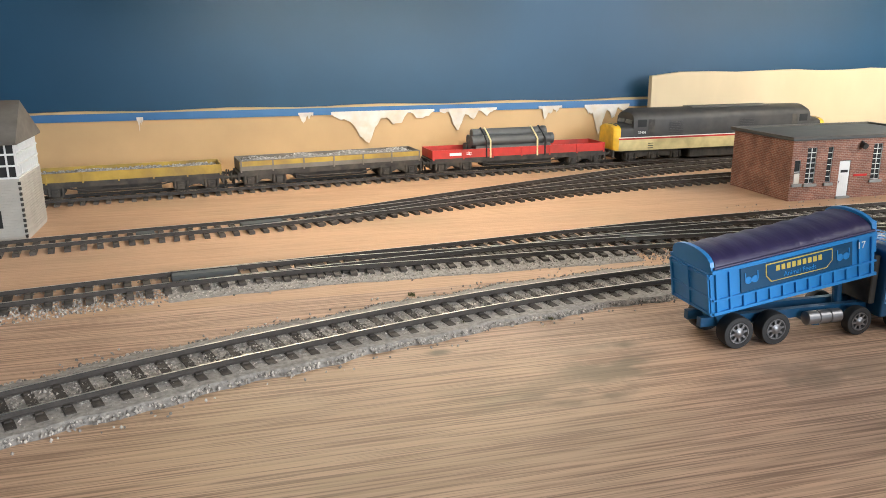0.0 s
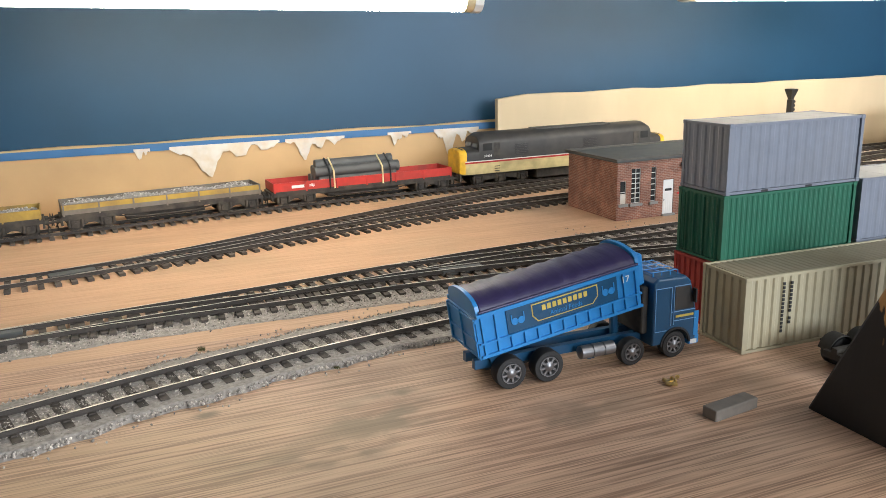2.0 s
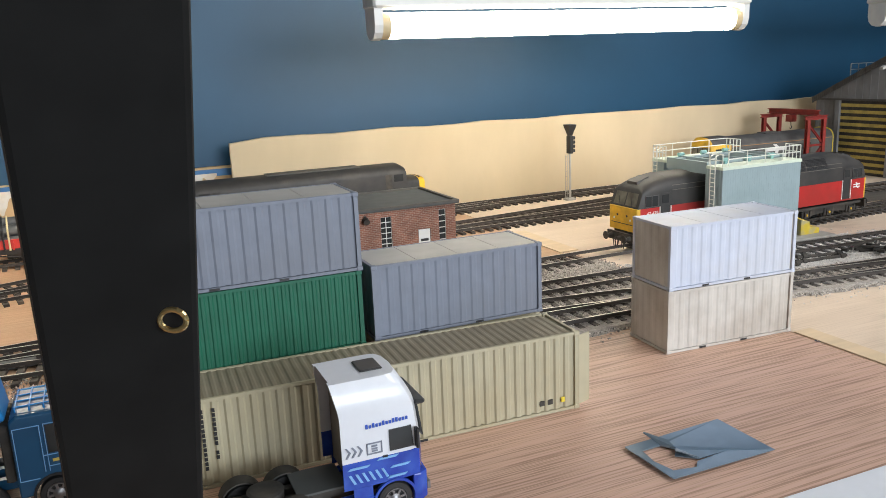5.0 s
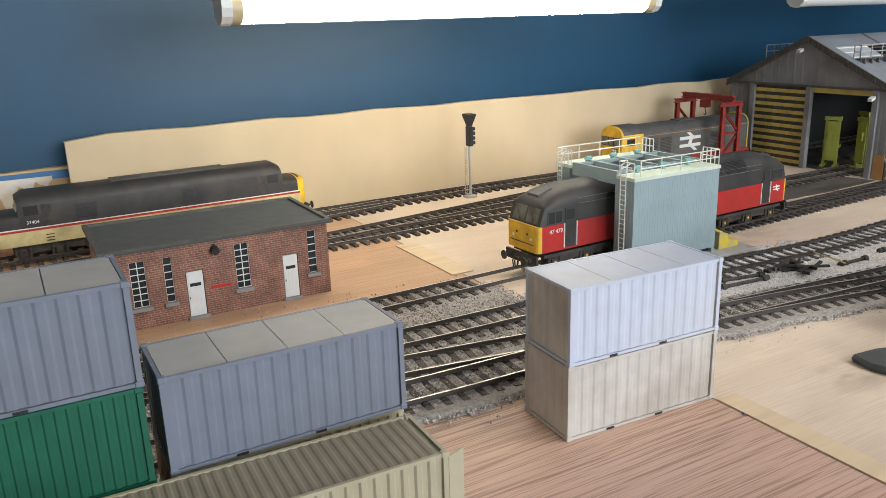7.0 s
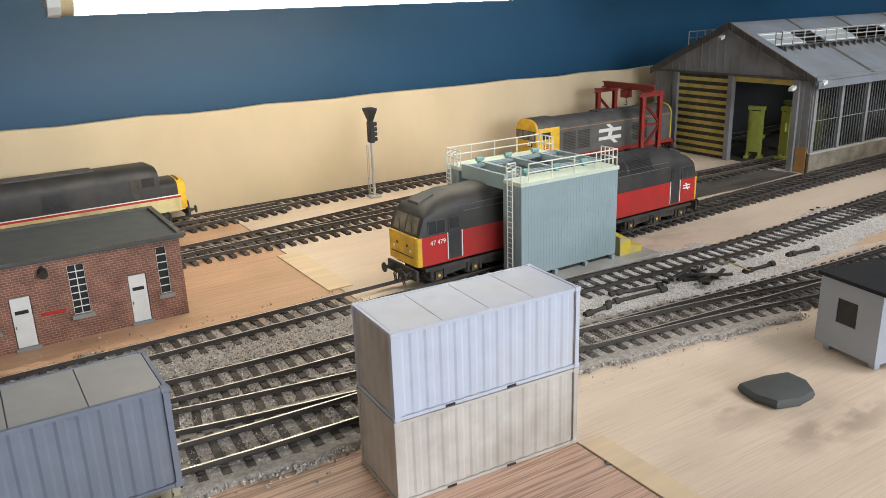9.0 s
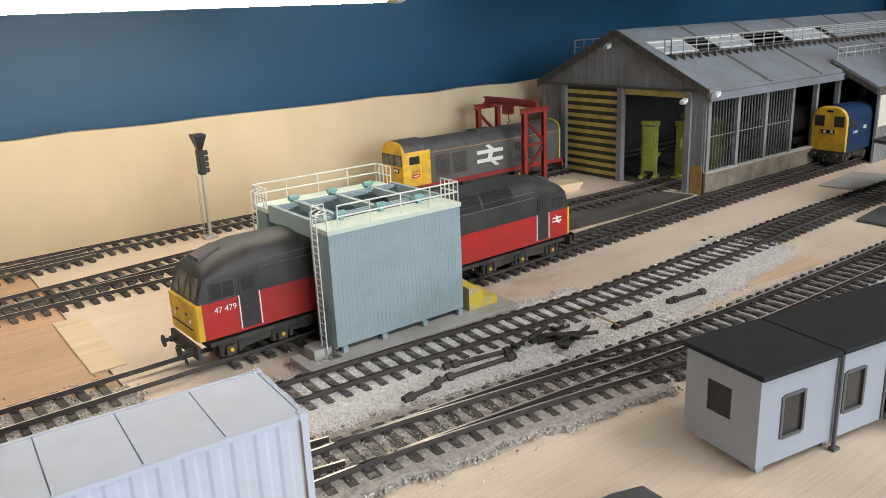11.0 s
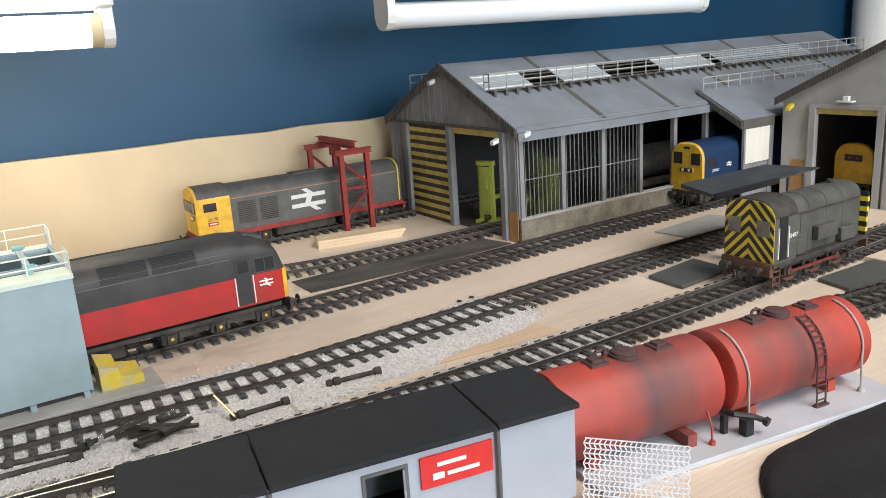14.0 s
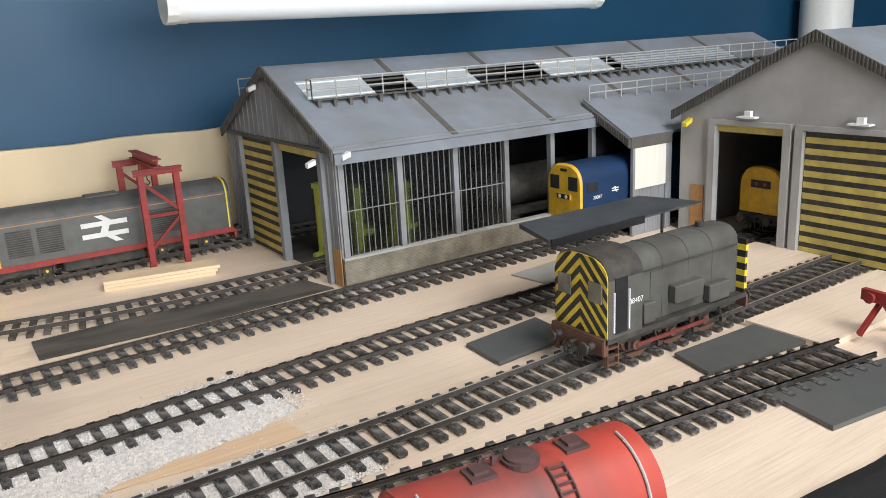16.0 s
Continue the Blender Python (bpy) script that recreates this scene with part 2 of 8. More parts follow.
soot_bands(TANKRED, ((0.068, 0.85), (0.205, 0.7)), 0.020)
GANTRYRED = mat("gantry_red", (0.27, 0.025, 0.02), 0.55, var=0.2, scale=120, dirt=(0.12, 0.03, 0.02), dscale=50)
RODRED = mat("rod_dull_red", (0.16, 0.035, 0.028), 0.6, var=0.3, scale=160)
CREAMY = mat("loco_cream", (0.62, 0.53, 0.27), 0.5, var=0.1, scale=100, dirt=(0.24, 0.19, 0.10), dscale=22, damount=0.8)
WHITEP = mat("white_paint", (0.80, 0.80, 0.78), 0.5, var=0.05, scale=80)
LOCOGREY = mat("railfreight_grey", (0.105, 0.105, 0.10), 0.55, var=0.15, scale=80, dirt=(0.05, 0.045, 0.04), dscale=18, damount=0.6)
SHUNTGREY = mat("shunter_grey", (0.090, 0.088, 0.078), 0.6, var=0.2, scale=80, dirt=(0.045, 0.038, 0.03), dscale=22, damount=0.6)
RAILBLUE = mat("rail_blue", (0.008, 0.032, 0.092), 0.5, var=0.12, scale=80, dirt=(0.008, 0.024, 0.055), dscale=25)
BROWNRUST = mat("buffer_beam_rust", (0.115, 0.055, 0.035), 0.75, var=0.3, scale=120)
CABGLASS = mat("cab_window", (0.035, 0.037, 0.038), 0.12, var=0.2, scale=40)
# paler copy of the cab glass, with the light in the panes painted in
CABGLASS_LIT = mat("cab_window_lit", (0.18, 0.17, 0.14), 0.12, var=0.5, scale=60)
OCHRE = mat("wagon_ochre", (0.40, 0.27, 0.045), 0.65, var=0.2, scale=90, dirt=(0.15, 0.10, 0.05), dscale=22, damount=0.8)
WAGGREY = mat("wagon_grey", (0.17, 0.155, 0.135), 0.65, var=0.2, scale=90, dirt=(0.09, 0.07, 0.05), dscale=22, damount=0.7)
STONES = mat("wagon_stone_load", (0.34, 0.33, 0.32), 0.85, var=0.35, scale=260)
PIPEGREY = mat("pipe_grey", (0.085, 0.088, 0.090), 0.5, var=0.12, scale=60)
STRAP = mat("strap_cream", (0.72, 0.62, 0.36), 0.6)
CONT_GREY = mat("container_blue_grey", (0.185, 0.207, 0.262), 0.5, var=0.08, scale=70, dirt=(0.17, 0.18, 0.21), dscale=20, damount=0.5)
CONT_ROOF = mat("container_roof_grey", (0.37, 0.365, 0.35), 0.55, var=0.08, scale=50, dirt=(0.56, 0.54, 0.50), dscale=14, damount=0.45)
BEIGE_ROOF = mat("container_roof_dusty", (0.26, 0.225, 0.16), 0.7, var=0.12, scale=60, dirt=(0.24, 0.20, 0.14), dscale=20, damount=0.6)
CONT_GREEN = mat("container_green", (0.008, 0.115, 0.066), 0.5, var=0.1, scale=70, dirt=(0.008, 0.075, 0.042), dscale=20)
CONT_RED = mat("container_red", (0.33, 0.03, 0.022), 0.55, var=0.12, scale=70)
CONT_BEIGE = mat("container_beige", (0.43, 0.39, 0.275), 0.6, var=0.08, scale=70, dirt=(0.36, 0.30, 0.18), dscale=18, damount=0.5)
CONT_WHITE = mat("container_white", (0.53, 0.575, 0.69), 0.45, var=0.05, scale=70, dirt=(0.52, 0.51, 0.49), dscale=22, damount=0.3)
CONT_DIRTY = mat("container_dirty_white", (0.56, 0.53, 0.49), 0.5, var=0.08, scale=70, dirt=(0.33, 0.28, 0.23), dscale=22, damount=0.6)
PLANT = mat("plant_grey_green", (0.285, 0.365, 0.39), 0.5, var=0.06, scale=60, dirt=(0.21, 0.29, 0.29), dscale=16, damount=0.4)
PLANTLIGHT = mat("plant_pale_green", (0.60, 0.68, 0.58), 0.55, var=0.08, scale=60)
MOTORTEAL = mat("motor_teal", (0.22, 0.42, 0.40), 0.5, var=0.1, scale=80)
RAILWHITE = mat("handrail_white", (0.75, 0.76, 0.70), 0.5)
CONCRETE = mat("concrete_grey", (0.42, 0.41, 0.385), 0.8, var=0.1, scale=60, bump=0.3, bscale=400, dirt=(0.28, 0.26, 0.23), dscale=18)
SHEDGREY = mat("shed_grey", (0.25, 0.255, 0.265), 0.6, var=0.08, scale=50, dirt=(0.12, 0.105, 0.09), dscale=14, damount=0.6)
SHEDROOF = mat("shed_roof_grey", (0.215, 0.238, 0.272), 0.55, var=0.08, scale=50, dirt=(0.15, 0.14, 0.13), dscale=12, damount=0.55)
ROOFTRIM = mat("shed_roof_soot", (0.10, 0.092, 0.082), 0.75, var=0.2, scale=70)
SHEDSMOOTH = mat("shed_smooth_grey", (0.40, 0.39, 0.38), 0.6, var=0.07, scale=50, dirt=(0.26, 0.24, 0.22), dscale=12, damount=0.5)
SKYLIGHT = mat("skylight_white", (0.45, 0.49, 0.51), 0.3, var=0.06, scale=60)
# near-black colour that stands in for shade inside the buildings
DARK = mat("interior_shade", (0.022, 0.022, 0.022), 0.8)
LIME = mat("lifting_jack_lime", (0.33, 0.36, 0.06), 0.5, var=0.15, scale=100)
ORANGEDOOR = mat("tan_door", (0.42, 0.22, 0.08), 0.6, var=0.15, scale=90)
PALEWOOD = mat("pale_timber", (0.72, 0.56, 0.37), 0.65, var=0.12, scale=80, stretch=(0.1, 1, 1))
MATGREY = mat("dark_grey_card", (0.085, 0.090, 0.088), 0.55, var=0.10, scale=50, dirt=(0.12, 0.12, 0.11), dscale=12, damount=0.4)
ASPHALT = mat("black_sooty_ground", (0.052, 0.047, 0.042), 0.8, var=0.3, scale=60, bump=0.3, dirt=(0.15, 0.13, 0.105), dscale=16, damount=0.8, stretch=(0.5, 1.4, 1))
BRICK = brickwork("model_brick", (0.32, 0.130, 0.085), (0.22, 0.090, 0.062), (0.42, 0.33, 0.26), 0.0064, 0.0024)
BRICK_YELLOW = brickwork("model_stock_brick", (0.27, 0.235, 0.17), (0.20, 0.17, 0.12), (0.30, 0.27, 0.22))
SLATE = mat("hut_roof_felt", (0.075, 0.080, 0.078), 0.7, var=0.15, scale=60)
LINTEL = mat("lintel_stone", (0.28, 0.285, 0.27), 0.75, var=0.1)
OFFICEGREY = mat("office_grey", (0.335, 0.365, 0.42), 0.5, var=0.05, scale=40)
CANOPYGREY = mat("canopy_dark_sheet", (0.045, 0.05, 0.055), 0.55, var=0.2, scale=40, dirt=(0.09, 0.09, 0.09), dscale=20, damount=0.5)
PANELCREAM = mat("panel_pale_cream", (0.74, 0.71, 0.62), 0.6, var=0.06, scale=90, stretch=(3, 1, 0.2))
OFFICEROOF = mat("office_roof_black", (0.012, 0.013, 0.015), 0.9, var=0.25, scale=60, bump=0.2)
SIGNRED = mat("sign_red", (0.55, 0.022, 0.02), 0.45)
SLAB = mat("slab_grey", (0.52, 0.53, 0.56), 0.7, var=0.06, scale=50, dirt=(0.40, 0.40, 0.40), dscale=14)
CLOTH = mat("black_cloth", (0.012, 0.012, 0.013), 0.9, var=0.3, scale=200, bump=0.5, bscale=900)
CHROME = mat("bright_steel", (0.65, 0.65, 0.66), 0.25, 1.0, var=0.1)
BRASS = mat("brass", (0.80, 0.62, 0.30), 0.3, 1.0, var=0.15)
TRUCKBLUE = mat("truck_sky_blue", (0.025, 0.24, 0.60), 0.32, var=0.05, scale=60)
TRUCKNAVY = mat("truck_dark_blue", (0.012, 0.075, 0.165), 0.3, var=0.08, scale=60)
TARP = mat("tarpaulin_purple", (0.030, 0.022, 0.085), 0.42, var=0.15, scale=50, bump=0.6, bscale=70, stretch=(2.2, 0.5, 1))
RUBBER = mat("tyre_rubber", (0.016, 0.016, 0.017), 0.6, var=0.2)
GOLD = mat("gold_lettering", (0.62, 0.47, 0.10), 0.5)
RIMSILVER = mat("rim_silver", (0.25, 0.25, 0.26), 0.4, 0.8, var=0.12, scale=200)
CABWHITE = mat("cab_white", (0.66, 0.68, 0.73), 0.25, var=0.03)
CABBLUE = mat("cab_royal_blue", (0.020, 0.050, 0.34), 0.25, var=0.2, scale=45, dirt=(0.045, 0.12, 0.50), dscale=60, damount=0.8)
CABLIGHT = mat("cab_graphic_blue", (0.20, 0.42, 0.72), 0.3)
SHEETBLUE = mat("sheet_steel_blue", (0.26, 0.35, 0.43), 0.28, 0.75, var=0.12, scale=40)
PAPER = mat("white_paper", (0.74, 0.77, 0.83), 0.8, var=0.02)


def post_paint():
    """Brown varnish, overpainted black up to a ragged edge near the foot and along one arris."""
    m = mat("post_varnished_pine", (0.58, 0.32, 0.105), 0.55, var=0.22, scale=14, stretch=(1, 1, 0.15), bump=0.2, bscale=160, dirt=(0.13, 0.065, 0.025), dscale=14, damount=0.85)
    N, L = m.node_tree.nodes, m.node_tree.links
    b = N["Principled BSDF"]
    old = b.inputs["Base Color"].links[0].from_socket
    tc = N.new("ShaderNodeTexCoord")
    sep = N.new("ShaderNodeSeparateXYZ")
    L.new(tc.outputs["Object"], sep.inputs[0])
    n = N.new("ShaderNodeTexNoise")
    n.inputs["Scale"].default_value, n.inputs["Detail"].default_value = 55.0, 7
    mp = N.new("ShaderNodeMapping")
    mp.inputs["Scale"].default_value = (1, 1, 0.35)
    L.new(tc.outputs["Object"], mp.inputs[0])
    L.new(mp.outputs[0], n.inputs[0])

    def calc(op, a, c, d=None):
        k = N.new("ShaderNodeMath")
        k.operation = op
        for i, v in enumerate((a, c, d)):
            if v is None:
                continue
            if isinstance(v, float):
                k.inputs[i].default_value = v
            else:
                L.new(v, k.inputs[i])
        return k.outputs[0]

    across = calc("MULTIPLY_ADD", sep.outputs[2], 0.462, sep.outputs[1])
    foot = calc("SUBTRACT", calc("MULTIPLY_ADD", n.outputs[0], 0.16, 0.005), sep.outputs[2])
    arris = calc("SUBTRACT", calc("MULTIPLY_ADD", n.outputs[0], 0.036, 0.246), across)
    # dark runs and blots in the varnish
    for u0, z0, ru, rz in ((0.293, 0.158, 0.0075, 0.040), (0.276, 0.236, 0.020, 0.014), (0.300, 0.246, 0.012, 0.008), (0.289, 0.310, 0.010, 0.030), (0.318, 0.060, 0.010, 0.030)):
        du = calc("MULTIPLY", calc("SUBTRACT", across, u0), 1.0 / ru)
        dz = calc("MULTIPLY", calc("SUBTRACT", sep.outputs[2], z0), 1.0 / rz)
        far = calc("SQRT", calc("ADD", calc("MULTIPLY", du, du), calc("MULTIPLY", dz, dz)), 0.0)
        rr = N.new("ShaderNodeMapRange")
        for q, v in enumerate((0.75, 1.25, 0.75, 0.0)):
            rr.inputs[q + 1].default_value = v
        L.new(calc("MULTIPLY_ADD", n.outputs[0], 1.8, calc("SUBTRACT", far, 0.9)), rr.inputs[0])
        ms = N.new("ShaderNodeMix")
        ms.data_type = "RGBA"
        L.new(rr.outputs[0], ms.inputs[0])
        L.new(old, ms.inputs[6])
        ms.inputs[7].default_value = (0.085, 0.050, 0.024, 1)
        old = ms.outputs[2]
    f = calc("MAXIMUM", foot, arris)
    r = N.new("ShaderNodeMapRange")
    r.inputs[1].default_value, r.inputs[2].default_value = -0.001, 0.002
    L.new(f, r.inputs[0])
    mx = N.new("ShaderNodeMix")
    mx.data_type = "RGBA"
    L.new(r.outputs[0], mx.inputs[0])
    L.new(old, mx.inputs[6])
    mx.inputs[7].default_value = (0.012, 0.010, 0.009, 1)
    L.new(mx.outputs[2], b.inputs["Base Color"])
    return m


POSTWOOD = post_paint()
PUMPMAT = mat("pump_grey_yellow", (0.66, 0.50, 0.05), 0.6, var=0.1, dirt=(0.36, 0.36, 0.33), dscale=60, damount=0.9)
POSTBLACK = mat("post_black_paint", (0.007, 0.007, 0.007), 0.75, var=0.3, scale=60)
POSTBLACK.node_tree.nodes["Principled BSDF"].inputs["Specular IOR Level"].default_value = 0.2
PLASTICWHITE = mat("lamp_white_metal", (0.74, 0.74, 0.72), 0.4, var=0.03)
LAMPCAP = mat("lamp_cap_aged", (0.62, 0.50, 0.30), 0.45, var=0.1)
TUBE_ON = glow("tube_lit", (1.0, 0.90, 0.72), TUBE_GLOW)
TUBE_OFF = mat("tube_unlit", (0.78, 0.80, 0.82), 0.25, var=0.02)
# dusty glass; its grey tint also puts shade over the shed's inside
PANE = glass("shed_glazing", (0.36, 0.39, 0.40), 0.22)
CLAPBOARD = mat("signal_box_boards", (0.50, 0.47, 0.42), 0.65, var=0.08, scale=60, dirt=(0.36, 0.32, 0.27), dscale=18)
MESHWHITE = mat("white_plastic_mesh", (0.72, 0.72, 0.74), 0.5)
SLATEROCK = mat("putty_dark_grey", (0.075, 0.08, 0.08), 0.7, var=0.15, scale=60, bump=0.3, bscale=150)
CARPET = mat("floor_carpet", (0.13, 0.12, 0.11), 0.95, var=0.2, scale=60)
GREYBLOCK = mat("grey_card_block", (0.20, 0.175, 0.15), 0.75, var=0.15)
MOSS = mat("tuft_olive", (0.085, 0.085, 0.03), 0.9, var=0.4, scale=300)


# ---- mesh helpers ----
def bm_new():
    return bmesh.new()


def quad(bm, pts, mi=0):
    f = bm.faces.new([bm.verts.new(p) for p in pts])
    f.material_index = mi
    return f


def box(bm, x0, x1, y0, y1, z0, z1, m=None, bev=0.0):
    """A box; with bev its upright and level edges are cut off at 45 degrees."""
    if bev:
        loft(bm, [[(x, y, z) for x, y in ((x0 + a, y0 + b), (x1 - a, y0 + b), (x1 - b, y0 + a), (x1 - b, y1 - a), (x1 - a, y1 - b), (x0 + a, y1 - b), (x0 + b, y1 - a), (x0 + b, y0 + a))]
                  for z, a, b in ((z0, bev * 2, bev), (z0 + bev, bev, 0), (z1 - bev, bev, 0), (z1, bev * 2, bev))], m)
        return
    v = [(x, y, z) for z in (z0, z1) for x, y in ((x0, y0), (x1, y0), (x1, y1), (x0, y1))]
    v = [bm.verts.new(m @ Vector(p) if m else p) for p in v]
    for f in ((3, 2, 1, 0), (4, 5, 6, 7), (0, 1, 5, 4), (1, 2, 6, 5), (2, 3, 7, 6), (3, 0, 4, 7)):
        bm.faces.new([v[i] for i in f])


def loft(bm, rings, m=None, caps=True, mi=0):
    """Skin a row of closed rings of points."""
    vs = [[bm.verts.new(m @ Vector(p) if m else p) for p in r] for r in rings]
    n = len(vs[0])
    for a, b in zip(vs, vs[1:]):
        for i in range(n):
            bm.faces.new((a[i], a[(i + 1) % n], b[(i + 1) % n], b[i])).material_index = mi
    if caps:
        bm.faces.new(vs[0][::-1]).material_index = mi
        bm.faces.new(vs[-1]).material_index = mi
    return vs


def cyl(bm, p0, p1, r, n=12, r2=None):
    p0, p1 = Vector(p0), Vector(p1)
    q = (p1 - p0).to_track_quat("Z", "Y")
    rings = []
    for p, rr in ((p0, r), (p1, r if r2 is None else r2)):
        rings.append([p + q @ Vector((rr * math.cos(2 * math.pi * i / n), rr * math.sin(2 * math.pi * i / n), 0)) for i in range(n)])
    loft(bm, rings)


def lathe(bm, p0, axis, prof, n=16):
    """Rings of (distance along axis, radius)."""
    p0 = Vector(p0)
    q = Vector(axis).to_track_quat("Z", "Y")
    loft(bm, [[p0 + q @ Vector((r * math.cos(2 * math.pi * i / n), r * math.sin(2 * math.pi * i / n), d)) for i in range(n)] for d, r in prof])


def tube(bm, pts, r, n=6):
    pts = [Vector(p) for p in pts]
    for a, b in zip(pts, pts[1:]):
        cyl(bm, a, b, r, n)


def prism(bm, outline, z0, z1, m=None):
    loft(bm, [[(x, y, z0) for x, y in outline], [(x, y, z1) for x, y in outline]], m)


def part(name, bm, material, parent=None, label="", smooth=False, bev=0.0):
    bmesh.ops.recalc_face_normals(bm, faces=bm.faces)
    me = bpy.data.meshes.new(name)
    bm.to_mesh(me)
    bm.free()
    for k in material if isinstance(material, (list, tuple)) else (material,):
        me.materials.append(k)
    if smooth:
        me.polygons.foreach_set("use_smooth", [True] * len(me.polygons))
        me.set_sharp_from_angle(angle=radians(40))
    ob = new(name, me)
    ob.parent = parent
    if label:
        ob["label"] = label
    if bev:
        b = ob.modifiers.new("bevel", "BEVEL")
        b.width, b.segments, b.limit_method = bev, 2, "ANGLE"
    return ob


def thing(name, m, label, category, group="", kind=""):
    e = new(name)
    e.empty_display_size = 0.02
    e.matrix_world = m
    return tagged(e, label, category, group, kind)


def boxpart(name, dims, material, parent=None, label="", bev=0.0):
    bm = bm_new()
    box(bm, *dims, bev=bev)
    return part(name, bm, material, parent, label)


def writing(text, size, m, material, parent, name="number", depth=0.0001):
    cu = bpy.data.curves.new(name, "FONT")
    cu.body, cu.size, cu.extrude, cu.align_x = text, size, depth, "CENTER"
    ob = bpy.data.objects.new(name, cu)
    me = bpy.data.meshes.new_from_object(ob)
    bpy.data.objects.remove(ob)
    me.materials.append(material)
    o = new(name, me)
    o.parent = parent
    o.matrix_local = m
    return o


# ---- the room ----
def slab(name, dims, material, label, category="wall"):
    return tagged(boxpart(name, dims, material), label, category, kind="structure")


slab("wall_north", (-2.6, 4.4, 1.36, 1.48, -0.95, 1.45), WALLBLUE, "dark blue painted wall behind the model railway")
slab("wall_west", (-2.72, -2.6, -2.62, 1.48, -0.95, 1.45), PLASTER, "plain plastered end wall")
slab("wall_east", (4.4, 4.52, -2.62, 1.48, -0.95, 1.45), WALLBLUE, "dark blue painted end wall")
bm = bm_new()
for d in ((-2.6, 0.6, -2.62, -2.5, -0.95, 1.45), (2.6, 4.4, -2.62, -2.5, -0.95, 1.45), (0.6, 2.6, -2.62, -2.5, -0.95, 0.2), (0.6, 2.6, -2.62, -2.5, 1.3, 1.45)):
    box(bm, *d)
tagged(part("wall_south", bm, PLASTER), "plain plastered wall with a window opening", "wall", kind="structure")
slab("floor", (-2.72, 4.52, -2.62, 1.48, -1.05, -0.95), CARPET, "dark carpeted room floor", "floor")
# ceiling out of view, left open above the added overhead lamp
bm = bm_new()
for d in ((-2.72, 1.7, -2.62, 1.48), (2.8, 4.52, -2.62, 1.48), (1.7, 2.8, -2.62, -0.7), (1.7, 2.8, 0.2, 1.48)):
    box(bm, *d, 1.45, 1.55)
tagged(part("ceiling", bm, PLASTER), "plain white ceiling with an added opening", "ceiling", kind="structure")
# baseboards, butted along a joint near x = 1.12
slab("baseboard", (-2.2, 1.118, 0.655, 1.36, -0.018, 0.0), PLY, "warm plywood baseboard carrying the tracks", "baseboard")
slab("baseboard_front", (-2.2, 1.118, 0.10, 0.655, -0.018, 0.0005), PLY_FRONT, "strongly grained plywood baseboard with grey smudges", "baseboard")
slab("baseboard_east", (1.12, 4.3, 0.215, 1.36, -0.018, 0.0), PLY_PALE, "pale plywood baseboard under the depot yard", "baseboard")
slab("joint_strip_front", (1.1185, 1.139, 0.22, 0.468, 0.0002, 0.0018), PALEWOOD, "pale strip beside the baseboard joint", "trim")
slab("joint_strip", (1.105, 1.135, 0.865, 1.02, 0.0002, 0.0016), PALEWOOD, "pale strip covering the baseboard joint", "trim")

# cream board and card strip along the wall foot
bm = bm_new()
top = [(0.731 + i * 0.06, 0.156 + 0.0012 * math.sin(i * 1.7) + 0.0008 * math.sin(i * 4.1) - (0.006 if i == 0 else 0)) for i in range(56)]
loft(bm, [[(x, y, z) for x, z in [(0.731, 0.0)] + top + [(top[-1][0], 0.0)]] for y in (1.300, 1.312)])
tagged(part("cream_board", bm, CREAM), "cream painted board standing along the blue wall", "backdrop board", kind="structure")
bm = bm_new()
top = [(-2.0 + i * 0.05, 0.108 + 0.0015 * math.sin(i * 1.3)) for i in range(58)]
loft(bm, [[(x, y, z) for x, z in [(-2.0, 0.0)] + top + [(top[-1][0], 0.0)]] for y in (1.345, 1.357)])
card = tagged(part("card_strip", bm, CARDBROWN), "brown card strip standing along the wall foot", "card strip", kind="structure")
bm = bm_new()
box(bm, -2.0, 0.80, 1.3425, 1.345, 0.0935, 0.1055)
part("tape", bm, TAPEBLUE, card, "strip of blue tape along the top")
rng = random.Random(4)
for x0, x1, deep in ((-0.155, -0.145, 0.02), (0.10, 0.125, 0.02), (0.155, 0.335, 0.050), (0.345, 0.45, 0.034), (0.53, 0.575, 0.022), (0.62, 0.71, 0.05), (-0.62, -0.5, 0.03)):
    n = 34
    low = []
    for i in range(n + 1):
        u = i / n
        tongue = 0.30 + 0.70 * math.exp(-((u - 0.30) / 0.11) ** 2) + 0.18 * math.sin(u * 23 + x0 * 40)
        low.append((x0 + (x1 - x0) * u, 0.096 - deep * (tongue + rng.uniform(-0.09, 0.09)) * math.sin(math.pi * (i + 0.4) / (n + 0.8)) ** 0.6))
    bm = bm_new()
    loft(bm, [[(x, y, z) for x, z in low + [(x1, 0.0985), (x0, 0.0985)]] for y in (1.3405, 1.3424)])
    part("torn_paper", bm, TAPEWHITE, card, "torn white paper patch")


